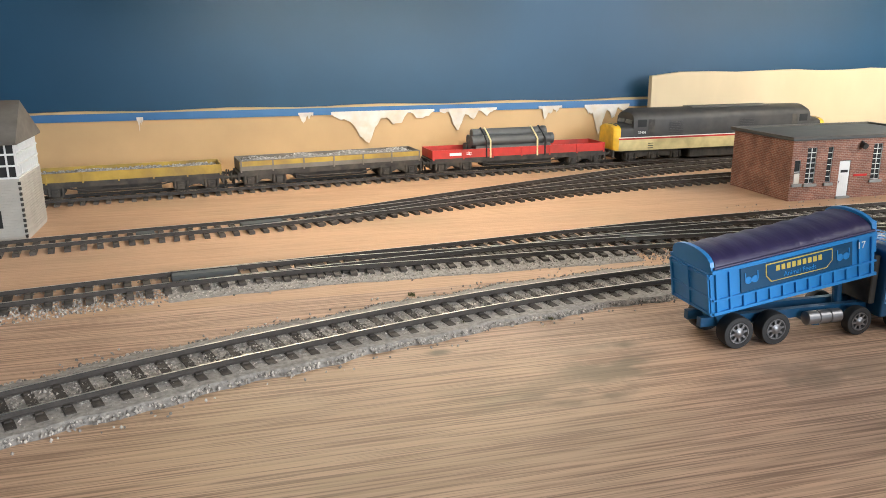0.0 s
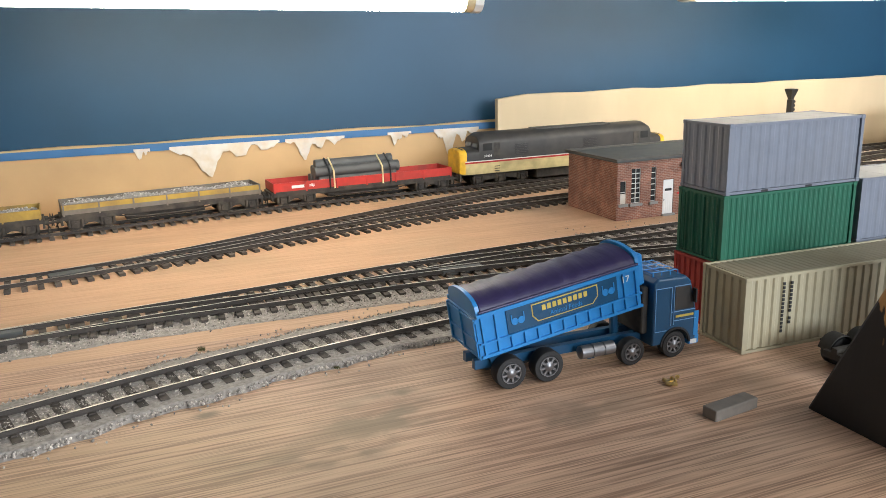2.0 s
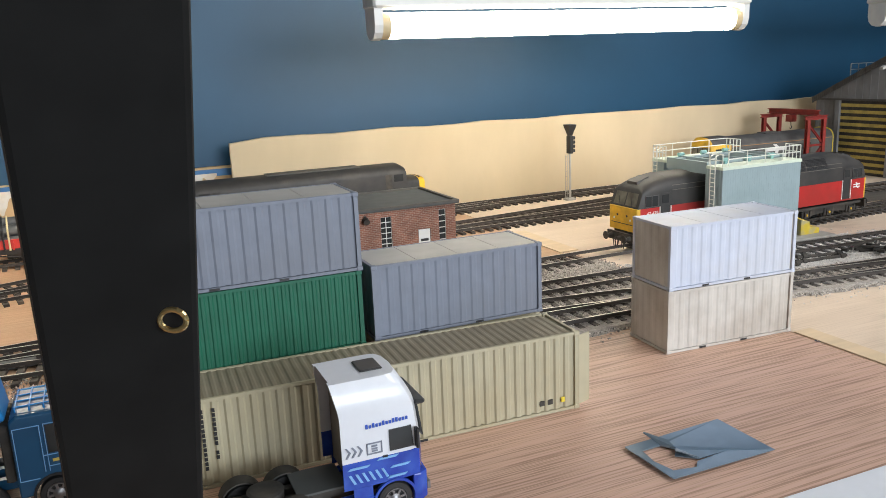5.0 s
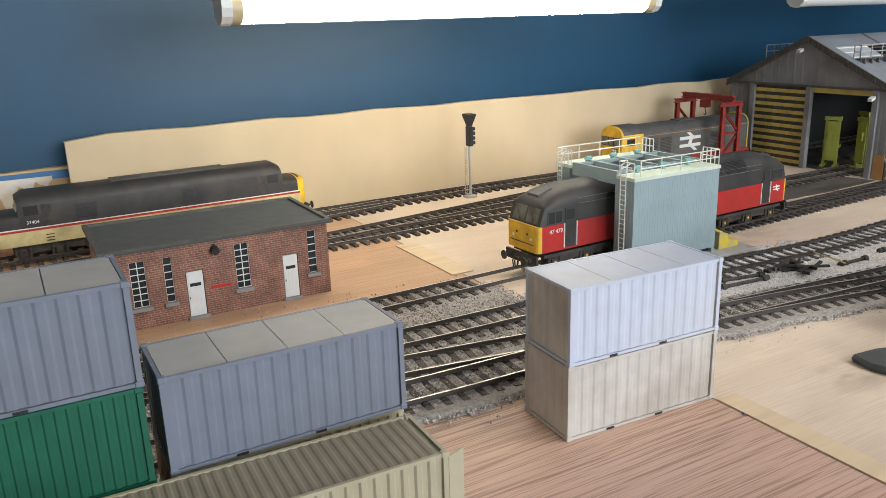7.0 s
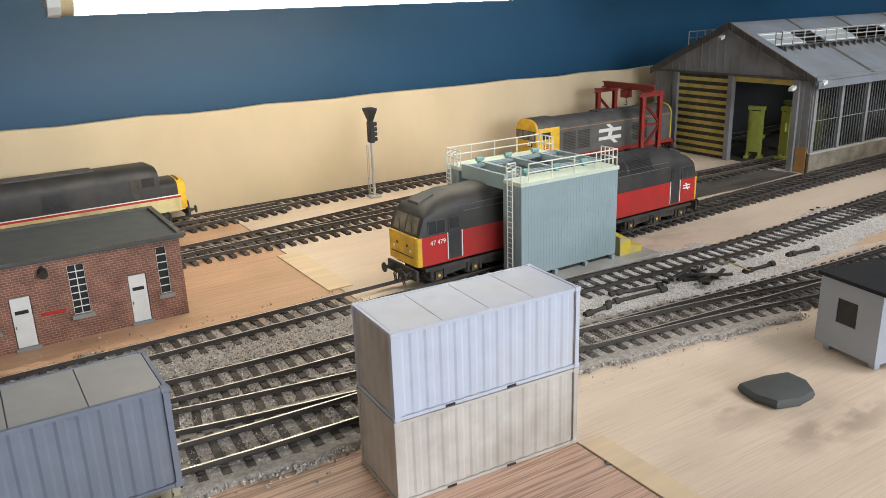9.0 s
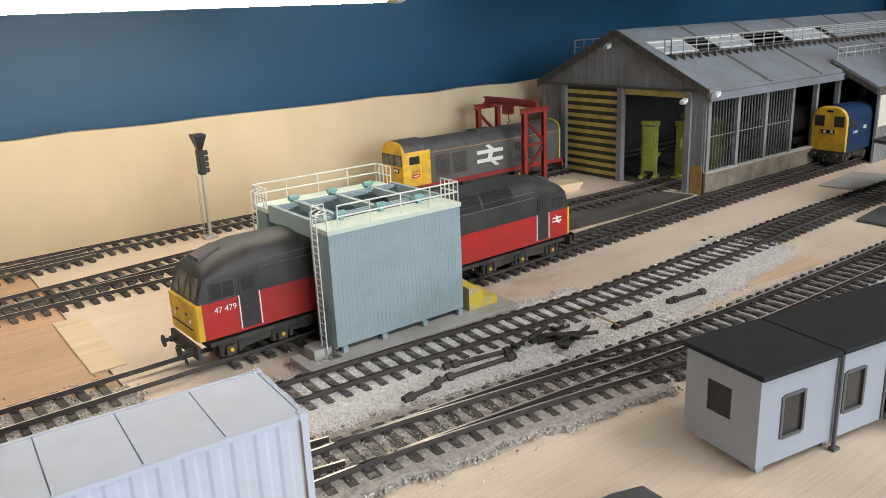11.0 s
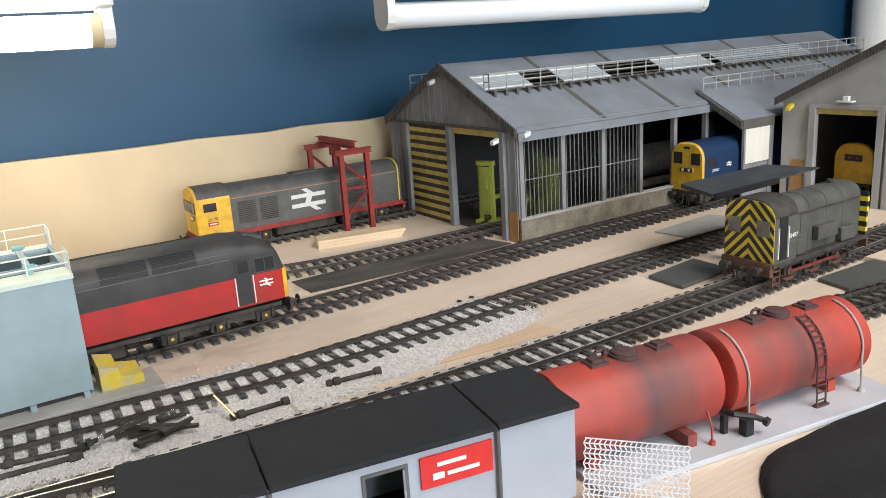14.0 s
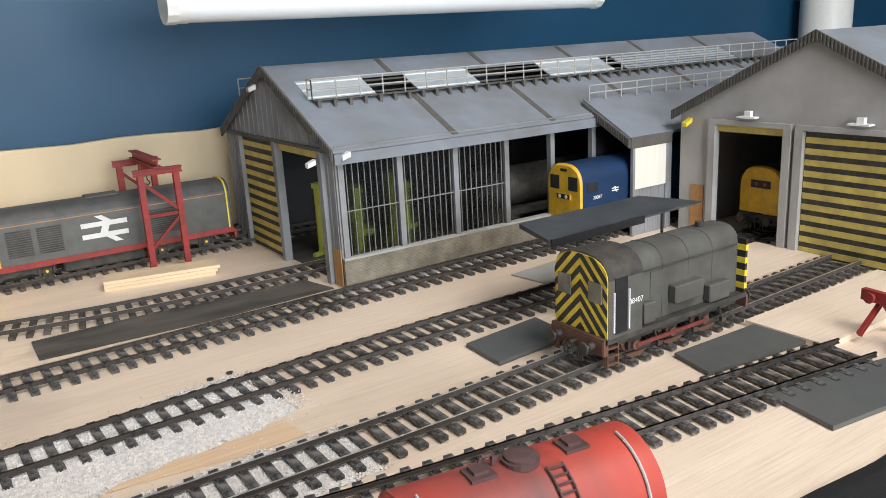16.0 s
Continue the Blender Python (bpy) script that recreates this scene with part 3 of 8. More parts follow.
# ---- track ----
def smooth_line(pts, step=0.012):
    """A line through the given plan points, cut into even steps."""
    P = np.array(pts, float)
    d = np.r_[0, np.cumsum(np.hypot(*np.diff(P, axis=0).T))]
    m = np.zeros_like(P)
    m[1:-1] = (P[2:] - P[:-2]) / (d[2:] - d[:-2])[:, None]
    m[0], m[-1] = (P[1] - P[0]) / (d[1] - d[0]), (P[-1] - P[-2]) / (d[-1] - d[-2])
    s = np.linspace(0, d[-1], int(d[-1] / step) + 1)
    k = np.clip(np.searchsorted(d, s, "right") - 1, 0, len(d) - 2)
    h = (d[k + 1] - d[k])[:, None]
    u = ((s - d[k])[:, None]) / h
    return (2 * u**3 - 3 * u**2 + 1) * P[k] + (u**3 - 2 * u**2 + u) * h * m[k] + (-2 * u**3 + 3 * u**2) * P[k + 1] + (u**3 - u**2) * h * m[k + 1]


def sleeper_mesh(name, material):
    bm = bm_new()
    box(bm, -0.0032, 0.0032, -0.0305, 0.0305, 0.0, 0.0034)
    for s in (-1, 1):
        box(bm, -0.0021, 0.0021, s * 0.0168 - 0.0042, s * 0.0168 + 0.0042, 0.0034, 0.0046)
    bmesh.ops.recalc_face_normals(bm, faces=bm.faces)
    me = bpy.data.meshes.new(name)
    bm.to_mesh(me)
    bm.free()
    me.materials.append(material)
    return me


SL_OLD, SL_NEW = sleeper_mesh("sleeper", SLEEPER), sleeper_mesh("sleeper_black", SLEEPER_NEW)
RAIL = [(-0.0013, 0.0), (0.0013, 0.0), (0.0013, 0.0007), (0.0005, 0.0010), (0.0005, 0.0027), (0.0009, 0.0031), (0.0009, 0.0043), (-0.0009, 0.0043), (-0.0009, 0.0031), (-0.0005, 0.0027), (-0.0005, 0.0010), (-0.0013, 0.0007)]
GAUGE = 0.0325
trk_rng = random.Random(8)


def track(pts, label, sl=None, z=0.0, pitch=0.0162, skip=()):
    c = smooth_line(pts)
    t = np.gradient(c, axis=0)
    t /= np.linalg.norm(t, axis=1)[:, None]
    nrm = np.c_[-t[:, 1], t[:, 0]]
    e = thing("railway_track", Matrix(), label, "railway track", "tracks of the layout", "structure")
    for s in (-1, 1):
        bm = bm_new()
        line = c + s * (GAUGE / 2 + 0.001) * nrm
        rings = [[bm.verts.new((p[0] + a * n[0], p[1] + a * n[1], z + 0.0040 + b)) for a, b in RAIL] for p, n in zip(line, nrm)]
        for a, b in zip(rings, rings[1:]):
            for i in range(12):
                f = bm.faces.new((a[i], a[(i + 1) % 12], b[(i + 1) % 12], b[i]))
                f.material_index = 1 if i in (6,) else 0
        part("rail", bm, [RAILSIDE, STEEL], e)
    d = np.r_[0, np.cumsum(np.hypot(*np.diff(c, axis=0).T))]
    for s in np.arange(0.006, d[-1], pitch):
        x, y = np.interp(s, d, c[:, 0]), np.interp(s, d, c[:, 1])
        if any(a < x < b for a, b in skip):
            continue
        ang = math.degrees(math.atan2(np.interp(s, d, t[:, 1]), np.interp(s, d, t[:, 0])))
        o = new("sleeper", sl or SL_OLD)
        o.parent = e
        o.matrix_local = pose(x, y, z + 0.0003 * trk_rng.random(), 0, 0, ang + trk_rng.uniform(-1.2, 1.2))
    return e


TRACK_A = [(-0.62, 0.22), (-0.45, 0.335), (-0.3, 0.415), (-0.15, 0.481), (-0.01, 0.534), (0.155, 0.581), (0.29, 0.606), (0.45, 0.620), (0.7, 0.620), (0.91, 0.604), (1.05, 0.599), (1.2, 0.594), (1.32, 0.579), (1.45, 0.556), (1.6, 0.524), (1.8, 0.486), (2.0, 0.458), (2.25, 0.425)]
TRACK_B = [(-0.75, 0.61), (-0.45, 0.665), (-0.21, 0.704), (-0.07, 0.727), (0.09, 0.748), (0.22, 0.763), (0.35, 0.780), (0.5, 0.798), (0.7, 0.807), (1.0, 0.811), (1.2, 0.817), (1.4, 0.826), (1.6, 0.836), (1.9, 0.848), (2.2, 0.857), (2.75, 0.860)]
TRACK_E = [(-0.07, 0.727), (0.06, 0.738), (0.22, 0.736), (0.39, 0.733), (0.6, 0.712), (0.78, 0.684), (0.92, 0.656), (1.04, 0.637), (1.2, 0.606)]
TRACK_F = [(0.35, 0.780), (0.5, 0.775), (0.66, 0.752), (0.8, 0.727), (0.95, 0.712), (1.1, 0.708), (1.28, 0.703), (1.45, 0.692), (1.56, 0.684), (1.75, 0.690), (1.95, 0.702), (2.2, 0.706), (2.75, 0.704)]
TRACK_G = [(1.2, 0.594), (1.32, 0.585), (1.45, 0.573), (1.6, 0.560), (1.75, 0.556), (2.0, 0.555), (2.75, 0.572)]
TRACK_C = [(-0.9, 0.80), (-0.5, 0.86), (-0.3, 0.892), (-0.11, 0.921), (0.0, 0.934), (0.12, 0.960), (0.27, 0.997), (0.35, 1.016), (0.55, 1.052), (0.75, 1.070), (1.03, 1.078), (1.3, 1.080), (1.42, 1.07), (1.6, 1.02), (1.77, 0.985), (1.95, 0.978), (2.6, 0.978)]
TRACK_C2 = [(0.0, 0.934), (0.12, 0.966), (0.28, 1.030), (0.48, 1.105), (0.64, 1.160), (0.80, 1.190), (1.0, 1.222), (1.2, 1.250)]
TRACK_H = [(0.75, 1.070), (0.95, 1.095), (1.15, 1.118), (1.4, 1.150), (1.62, 1.178), (1.8, 1.187), (2.05, 1.187), (2.6, 1.187)]
TRACK_D = [(-2.0, 1.08), (-0.8, 1.12), (-0.4, 1.150), (-0.1, 1.178), (0.24, 1.222), (0.6, 1.246), (1.0, 1.259), (1.3, 1.264), (1.7, 1.265), (4.0, 1.266)]
track(TRACK_A, "weathered track curving through grey ballast", z=0.0012, skip=((1.46, 3),))
track([p for p in TRACK_A if p[0] > 1.4], "black sleepered yard track on bare boards", SL_NEW, z=0.0012)
track(TRACK_B, "weathered track running past the brick hut", skip=((1.12, 3),))
track([p for p in TRACK_B if p[0] > 1.1], "track beside the depot under the red locomotive", SL_NEW)
track(TRACK_E, "turnout track in grey ballast", skip=((-1, 0.02),))
track(TRACK_F, "loop track leading to the grey shed", skip=((1.12, 3),))
track([p for p in TRACK_F if p[0] > 1.08], "black sleepered yard track on pale ballast", SL_NEW)
track(TRACK_G, "black sleepered yard track under the shunter", SL_NEW, z=0.0012)
track(TRACK_C, "weathered track on bare plywood")
track(TRACK_C2, "turnout track crossing to the back line", skip=((-1, 0.07),))
track(TRACK_H, "siding under the grey locomotive", skip=((-1, 0.8),))
track(TRACK_D, "back line along the wall")
# point blades' cover plates
for x, y, w, a in ((-0.04, 0.7435, 0.06, 7), (0.425, 0.756, 0.05, 2), (0.02, 0.941, 0.05, 11), (-0.11, 0.92, 0.02, 8)):
    bm = bm_new()
    box(bm, -w / 2, w / 2, -0.0075, 0.0075, 0.0, 0.0062, bev=0.0007)
    o = tagged(part("point_cover_plate", bm, MATGREY), "dark grey cover plate between the turnout rails", "cover plate", "point covers")
    o.matrix_world = pose(x, y, 0.001, 0, 0, a)


def stones(name, lines, material, label, size, count, seed, zbase=0.0, mound=0.003):
    """Loose ballast: angular stones strewn along plan lines of (points, half width)."""
    r = np.random.RandomState(seed)
    V, F = [], []
    octa = np.array([(1, 0, 0), (0, 1, 0), (-1, 0, 0), (0, -1, 0), (0, 0, 1), (0, 0, -1)], float)
    tri = ((0, 1, 4), (1, 2, 4), (2, 3, 4), (3, 0, 4), (1, 0, 5), (2, 1, 5), (3, 2, 5), (0, 3, 5))
    total = sum(len(smooth_line(p)) * w for p, w in lines)
    k = 0
    for pts, w in lines:
        c = smooth_line(pts)
        t = np.gradient(c, axis=0)
        t /= np.linalg.norm(t, axis=1)[:, None]
        n = int(count * len(c) * w / total)
        for _ in range(n):
            i = r.randint(len(c))
            edge = 1 + 0.06 * math.sin(c[i, 0] * 61) + 0.05 * math.sin(c[i, 0] * 173)
            u = np.clip(r.normal(0, 0.62), -1.25, 1.25) if r.rand() < 0.07 else r.uniform(-1, 1)
            off = u * w * edge
            along = r.uniform(-0.008, 0.008)
            x, y = c[i] + t[i] * along + np.array((-t[i, 1], t[i, 0])) * off
            s = size * r.uniform(0.55, 1.25)
            z = zbase + mound * max(0, 1 - abs(u)) ** 0.5 * r.uniform(0.5, 1.0)
            v = octa * (s * r.uniform(0.7, 1.2, 3)) * r.uniform(0.75, 1.1, (6, 1))
            a = r.uniform(0, 6.28)
            v = np.c_[v[:, 0] * math.cos(a) - v[:, 1] * math.sin(a), v[:, 0] * math.sin(a) + v[:, 1] * math.cos(a), v[:, 2] + 0.4 * v[:, 0]]
            V.extend((v + (x, y, z)).tolist())
            F.extend([(p + k, q + k, o + k) for p, q, o in tri])
            k += 6
    me = bpy.data.meshes.new(name)
    me.from_pydata(V, [], F)
    me.materials.append(material)
    return tagged(new(name, me), label, "ballast", kind="stuff")


def island_variation(m, amount):
    """Each loose piece of the mesh gets its own lightness."""
    N, L = m.node_tree.nodes, m.node_tree.links
    b = N["Principled BSDF"]
    old = b.inputs["Base Color"].links[0].from_socket
    g = N.new("ShaderNodeNewGeometry")
    r = N.new("ShaderNodeMapRange")
    r.inputs[3].default_value, r.inputs[4].default_value = 1 - amount, 1 + amount
    L.new(g.outputs["Random Per Island"], r.inputs[0])
    h = N.new("ShaderNodeHueSaturation")
    L.new(old, h.inputs["Color"])
    L.new(r.outputs[0], h.inputs["Value"])
    L.new(h.outputs[0], b.inputs["Base Color"])


island_variation(BALLAST, 0.6)
island_variation(BALLAST_PALE, 0.16)
island_variation(STONES, 0.5)


def bed(name, pts, w, material, label, z=0.0010):
    """A thin glued layer under the loose stones, with a ragged edge."""
    c = smooth_line(pts)
    t = np.gradient(c, axis=0)
    t /= np.linalg.norm(t, axis=1)[:, None]
    n = np.c_[-t[:, 1], t[:, 0]]
    bm = bm_new()
    rows = []
    for i in range(len(c)):
        e1 = w * (1 + 0.05 * math.sin(c[i, 0] * 61) + 0.04 * math.sin(c[i, 0] * 173))
        rows.append([bm.verts.new((*(c[i] + n[i] * o), zz)) for o, zz in ((-e1 * 1.04, 0.0003), (-e1 * 0.9, z), (e1 * 0.9, z), (e1 * 1.04, 0.0003))])
    for a, b in zip(rows, rows[1:]):
        for i in range(3):
            bm.faces.new((a[i], a[i + 1], b[i + 1], b[i]))
    return tagged(part(name, bm, material), label, "ballast bed", kind="structure")


bed("ballast_bed", [p for p in TRACK_A if p[0] < 1.5], 0.044, BALLAST, "grey glued ballast bed under the front track", 0.0042)
stones("ballast", [([p for p in TRACK_A if p[0] < 1.5], 0.047)], BALLAST, "loose grey ballast along the front track", 0.00125, 62000, 5, 0.0020, 0.0026)
bed("ballast_bed", [(p[0], p[1] - 0.028) for p in TRACK_E[:4]], 0.022, BALLAST, "grey ballast along the turnout", 0.0011)
stones("ballast", [([(-0.6, 0.61), (-0.3, 0.655)] + [(p[0], p[1] - 0.026) for p in TRACK_E[:5]], 0.024), ([(p[0], p[1] + 0.032) for p in TRACK_B[2:8]], 0.010)], BALLAST, "loose grey ballast along the turnout", 0.0012, 9000, 6, 0.0004, 0.001)
bed("ballast_bed", [(0.62, 0.715), (0.8, 0.715), (0.95, 0.705), (1.12, 0.70)], 0.125, BALLAST, "grey ballast between the tracks by the hut", 0.0024)
stones("ballast", [([(0.62, 0.715), (0.8, 0.715), (0.95, 0.705), (1.12, 0.70)], 0.125)], BALLAST, "loose grey ballast between the tracks", 0.0012, 22000, 7, 0.0022, 0.0006)
bed("ballast_bed", [(1.12, 0.655), (1.25, 0.650), (1.4, 0.640), (1.55, 0.633)], 0.098, BALLAST_PALE, "pale ballast between the yard tracks", 0.0022)
bed("ballast_bed", [(1.54, 0.560), (1.7, 0.556), (1.85, 0.556)], 0.036, BALLAST_PALE, "pale ballast under the shunter's track", 0.0018)
stones("ballast", [([(1.54, 0.560), (1.7, 0.556), (1.85, 0.556)], 0.038)], BALLAST_PALE, "loose pale ballast under the shunter's track", 0.0009, 8000, 11, 0.0016, 0.0005)
bed("ballast_bed", [(1.55, 0.652), (1.65, 0.66), (1.75, 0.672), (1.83, 0.688)], 0.05, BALLAST_PALE, "pale ballast under the yard track", 0.0020)
stones("ballast", [([(1.12, 0.655), (1.25, 0.650), (1.4, 0.640), (1.55, 0.633)], 0.102), ([(1.55, 0.652), (1.65, 0.66), (1.75, 0.672), (1.84, 0.690)], 0.052)], BALLAST_PALE, "loose pale ballast between the yard tracks", 0.0009, 36000, 9, 0.0020, 0.0006)


# ---- lamps ----
def strip_lamp(x0, x1, y, z, lit, label, tilt=0.0):
    e = thing("strip_lamp", pose((x0 + x1) / 2, y, z, 0, tilt, 0), label, "fluorescent lamp", "strip lamps", "")
    h = (x1 - x0) / 2
    bm = bm_new()
    box(bm, -h - 0.012, h + 0.012, -0.024, 0.024, 0.022, 0.075, bev=0.003)
    part("batten", bm, PLASTICWHITE, e)
    bm = bm_new()
    cyl(bm, (-h + 0.014, 0, 0), (h - 0.014, 0, 0), 0.0175, 28)
    part("tube", bm, TUBE_ON if lit else TUBE_OFF, e, smooth=True)
    for s in (-1, 1):
        bm = bm_new()
        lathe(bm, (s * (h - 0.014), 0, 0), (s, 0, 0), ((0, 0.0180), (0.016, 0.0180), (0.018, 0.015)), 20)
        part("tube_cap", bm, LAMPCAP if lit else PLASTICWHITE, e, smooth=True)
        bm = bm_new()
        prism(bm, [(0.019 * math.cos(a * math.pi / 6), 0.019 * math.sin(a * math.pi / 6)) for a in range(6, 13)] + [(0.019, 0.04), (-0.019, 0.04)], 0, 0.012,
              Matrix.Translation((s * (h + 0.004) - 0.006, 0, 0)) @ Matrix(((0, 0, 1, 0), (1, 0, 0, 0), (0, 1, 0, 0), (0, 0, 0, 1))))
        part("lamp_holder", bm, PLASTICWHITE, e)
    for s in (-0.6, 0.6):
        bm = bm_new()
        cyl(bm, (s * h, 0, 0.078), (s * h, 0, 1.45 - z), 0.004, 8)
        part("hanger", bm, PLASTICWHITE, e)
    return e


strip_lamp(-0.085, 0.545, 0.985, 0.3125, True, "lit fluorescent tube on a white batten", 1.1)
strip_lamp(0.895, 1.522, 0.985, 0.319, True, "lit fluorescent tube on a white batten")
strip_lamp(1.890, 2.515, 1.005, 0.320, False, "unlit white fluorescent tube on a batten")
bm = bm_new()
lathe(bm, (3.60, 1.28, 0.0), (0, 0, 1), ((0, 0.062), (1.45, 0.062)), 32)
tagged(part("white_duct", bm, PLASTICWHITE, smooth=True), "white round duct standing against the blue wall", "duct")

# ---- the sloping timber post with its ring hook ----
post = thing("timber_post", pose(0, 0, 0), "sloping timber post, brown varnish and black paint", "post")
U = Vector((0.034, -0.462, 1.0))
corner = [Vector(p) for p in ((0.5055, 0.252, 0.0), (0.5055, 0.346, 0.0), (0.5455, 0.350, 0.0), (0.5455, 0.258, 0.0))]
bm = bm_new()
n = 24
rings = [[bm.verts.new(c + U * (1.42 * i / n)) for c in corner] for i in range(n + 1)]
for a, b in zip(rings, rings[1:]):
    for i in range(4):
        bm.faces.new((a[i], a[(i + 1) % 4], b[(i + 1) % 4], b[i])).material_index = 0 if i == 0 else 1
bm.faces.new(rings[0])
bm.faces.new(rings[-1])
part("shaft", bm, [POSTWOOD, POSTBLACK], post, bev=0.002)
hook_at = Vector((0.5395, 0.1680, 0.2020))
bm = bm_new()
cyl(bm, hook_at + Vector((-0.004, 0.004, 0.004)), hook_at + Vector((0.004, -0.004, 0.002)), 0.0014, 8)
ring_c = hook_at + Vector((0.0055, -0.006, -0.002))
loop = [ring_c + Vector((0.0033 * math.cos(a), -0.0020 * math.cos(a), 0.0030 * math.sin(a))) for a in [i * math.pi / 8 for i in range(17)]]
tube(bm, loop, 0.0008, 8)
part("ring_hook", bm, BRASS, post, "small brass ring hook", smooth=True)


# ---- containers ----
def container(name, L, W, H, m, side, roof, label, pitch=0.0066, depth=0.0011, corr_roof=False, panels=4, end_material=None, group="shipping containers", marks=0, door_open=False):
    e = thing(name, m, label, "shipping container", group)
    h, w, p = L / 2, W / 2, 0.0032

    def wave(n, span):
        out = []
        for i in range(n):
            a = -span + 2 * span * i / n
            q = 2 * span / n
            out += [(a, 0), (a + q * 0.34, 0), (a + q * 0.5, depth), (a + q * 0.84, depth)]
        return out

    n = int((L - 2 * p) / pitch)
    out = [(x, -w + 0.0006 + d) for x, d in wave(n, h - p)]
    out += [(h - 0.0006 - d, y) for y, d in wave(int((W - 2 * p) / pitch), w - p)]
    out += [(-x, w - 0.0006 - d) for x, d in wave(n, h - p)]
    out += [(-h + 0.0006 + d, -y) for y, d in wave(int((W - 2 * p) / pitch), w - p)]
    bm = bm_new()
    prism(bm, out, 0.003, H - 0.0022)
    for f in bm.faces:
        c = f.calc_center_median()
        f.material_index = 1 if abs(c.x) > h - p * 0.9 else 0
    part("body", bm, [side, end_material or side], e)
    for sx in (-1, 1):
        for sy in (-1, 1):
            boxpart("corner_post", (min(sx * h, sx * (h - p)), max(sx * h, sx * (h - p)), min(sy * w, sy * (w - p)), max(sy * w, sy * (w - p)), 0.0032, H - 0.0032), side, e)
            for z in (0, H - 0.0034):
                boxpart("corner_casting", (min(sx * (h + 0.0005), sx * (h - 0.0042)), max(sx * (h + 0.0005), sx * (h - 0.0042)), min(sy * (w + 0.0005), sy * (w - 0.004)), max(sy * (w + 0.0005), sy * (w - 0.004)), z, z + 0.0034), side, e, bev=0.0004)
    for sy in (-1, 1):
        for z in (0.0004, H - 0.0026):
            boxpart("side_rail", (-h + 0.0042, h - 0.0042, min(sy * w, sy * (w - 0.0022)), max(sy * w, sy * (w - 0.0022)), z, z + 0.0022), side, e)
    for sx in (-1, 1):
        for z in (0.0004, H - 0.0026):
            boxpart("end_rail", (min(sx * h, sx * (h - 0.0022)), max(sx * h, sx * (h - 0.0022)), -w + 0.004, w - 0.004, z, z + 0.0022), side, e)
    if corr_roof:
        bm = bm_new()
        k = int((L - 0.012) / 0.0062)
        prof = []
        for i in range(k):
            a = -h + 0.006 + (L - 0.012) * i / k
            q = (L - 0.012) / k
            prof += [(a, H - 0.0014), (a + q * 0.3, H - 0.0014), (a + q * 0.5, H - 0.0009), (a + q * 0.8, H - 0.0009)]
        prof += [(h - 0.006, H - 0.0014), (h - 0.006, H - 0.003), (-h + 0.006, H - 0.003)]
        loft(bm, [[(x, y, z) for x, z in prof] for y in (-w + 0.0024, w - 0.0024)])
        part("roof_panel", bm, roof, e)
    else:
        for i in range(panels):
            a = -h + 0.0024 + (L - 0.0048) * i / panels
            boxpart("roof_panel", (a + 0.0003, a + (L - 0.0048) / panels - 0.0003, -w + 0.0024, w - 0.0024, H - 0.003, H - 0.0006), roof, e)
    for x in (-0.25, 0.08):
        boxpart("fork_pocket", (x * L, x * L + 0.007, -w - 0.0003, -w + 0.001, 0.0006, 0.0022), BLACKP, e)
    if marks:
        for col, cnt, x0 in ((0, 13, -h + 0.0375), (1, 11, -h + 0.045)):
            for i in range(cnt):
                if col == 1 and i == 8:
                    continue
                zt = H - 0.0075 - i * 0.0033
                boxpart("marking", (x0 - 0.001, x0 + 0.001, -w - 0.0002, -w + 0.0009, zt - 0.0024, zt), BLACKP, e)
        for x, ww, mm in ((h - 0.034, 0.004, BLACKM), (h - 0.027, 0.004, BLACKM), (h - 0.0155, 0.003, YEL2)):
            boxpart("marking", (x, x + ww, -w - 0.0002, -w + 0.0009, 0.008, 0.0118), mm, e)
    if door_open:
        bm = bm_new()
        box(bm, 0, 0.0012, -0.0125, 0, 0.003, H - 0.004)
        d = part("door", bm, side, e)
        d.matrix_local = pose(h + 0.0008, -w + 0.001, 0, 0, 0, 110)
    return e


container("container", 0.146, 0.058, 0.0588, pose(0.622, 0.518, 0.0006), CONT_RED, CONT_RED, "red container at the foot of a stack")
grn = container("container", 0.147, 0.058, 0.0588, pose(0.6245, 0.518, 0.0594), CONT_GREEN, CONT_GREEN, "dark green container in the middle of a stack", pitch=0.0056, depth=0.0006)
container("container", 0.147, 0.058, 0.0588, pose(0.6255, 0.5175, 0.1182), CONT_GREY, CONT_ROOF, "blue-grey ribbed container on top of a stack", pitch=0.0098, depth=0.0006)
container("container", 0.145, 0.056, 0.0595, pose(0.779, 0.520, 0.0006), CONT_BEIGE, CONT_BEIGE, "beige container hidden under a grey one")
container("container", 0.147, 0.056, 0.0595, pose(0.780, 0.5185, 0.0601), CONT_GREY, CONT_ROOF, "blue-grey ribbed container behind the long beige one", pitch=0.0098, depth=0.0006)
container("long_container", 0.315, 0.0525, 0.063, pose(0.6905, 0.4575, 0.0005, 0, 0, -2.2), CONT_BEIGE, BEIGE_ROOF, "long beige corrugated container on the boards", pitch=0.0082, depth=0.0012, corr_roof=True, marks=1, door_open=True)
container("container", 0.141, 0.058, 0.0592, pose(1.050, 0.506, 0.0005, 0, 0, -3.4), CONT_DIRTY, CONT_DIRTY, "weathered off-white container under another", pitch=0.0098, depth=0.0006)
container("container", 0.141, 0.058, 0.0592, pose(1.0505, 0.506, 0.0597, 0, 0, -3.1), CONT_WHITE, CONT_WHITE, "white ribbed container stacked on a weathered one", pitch=0.0098, depth=0.0006, end_material=CONT_DIRTY)

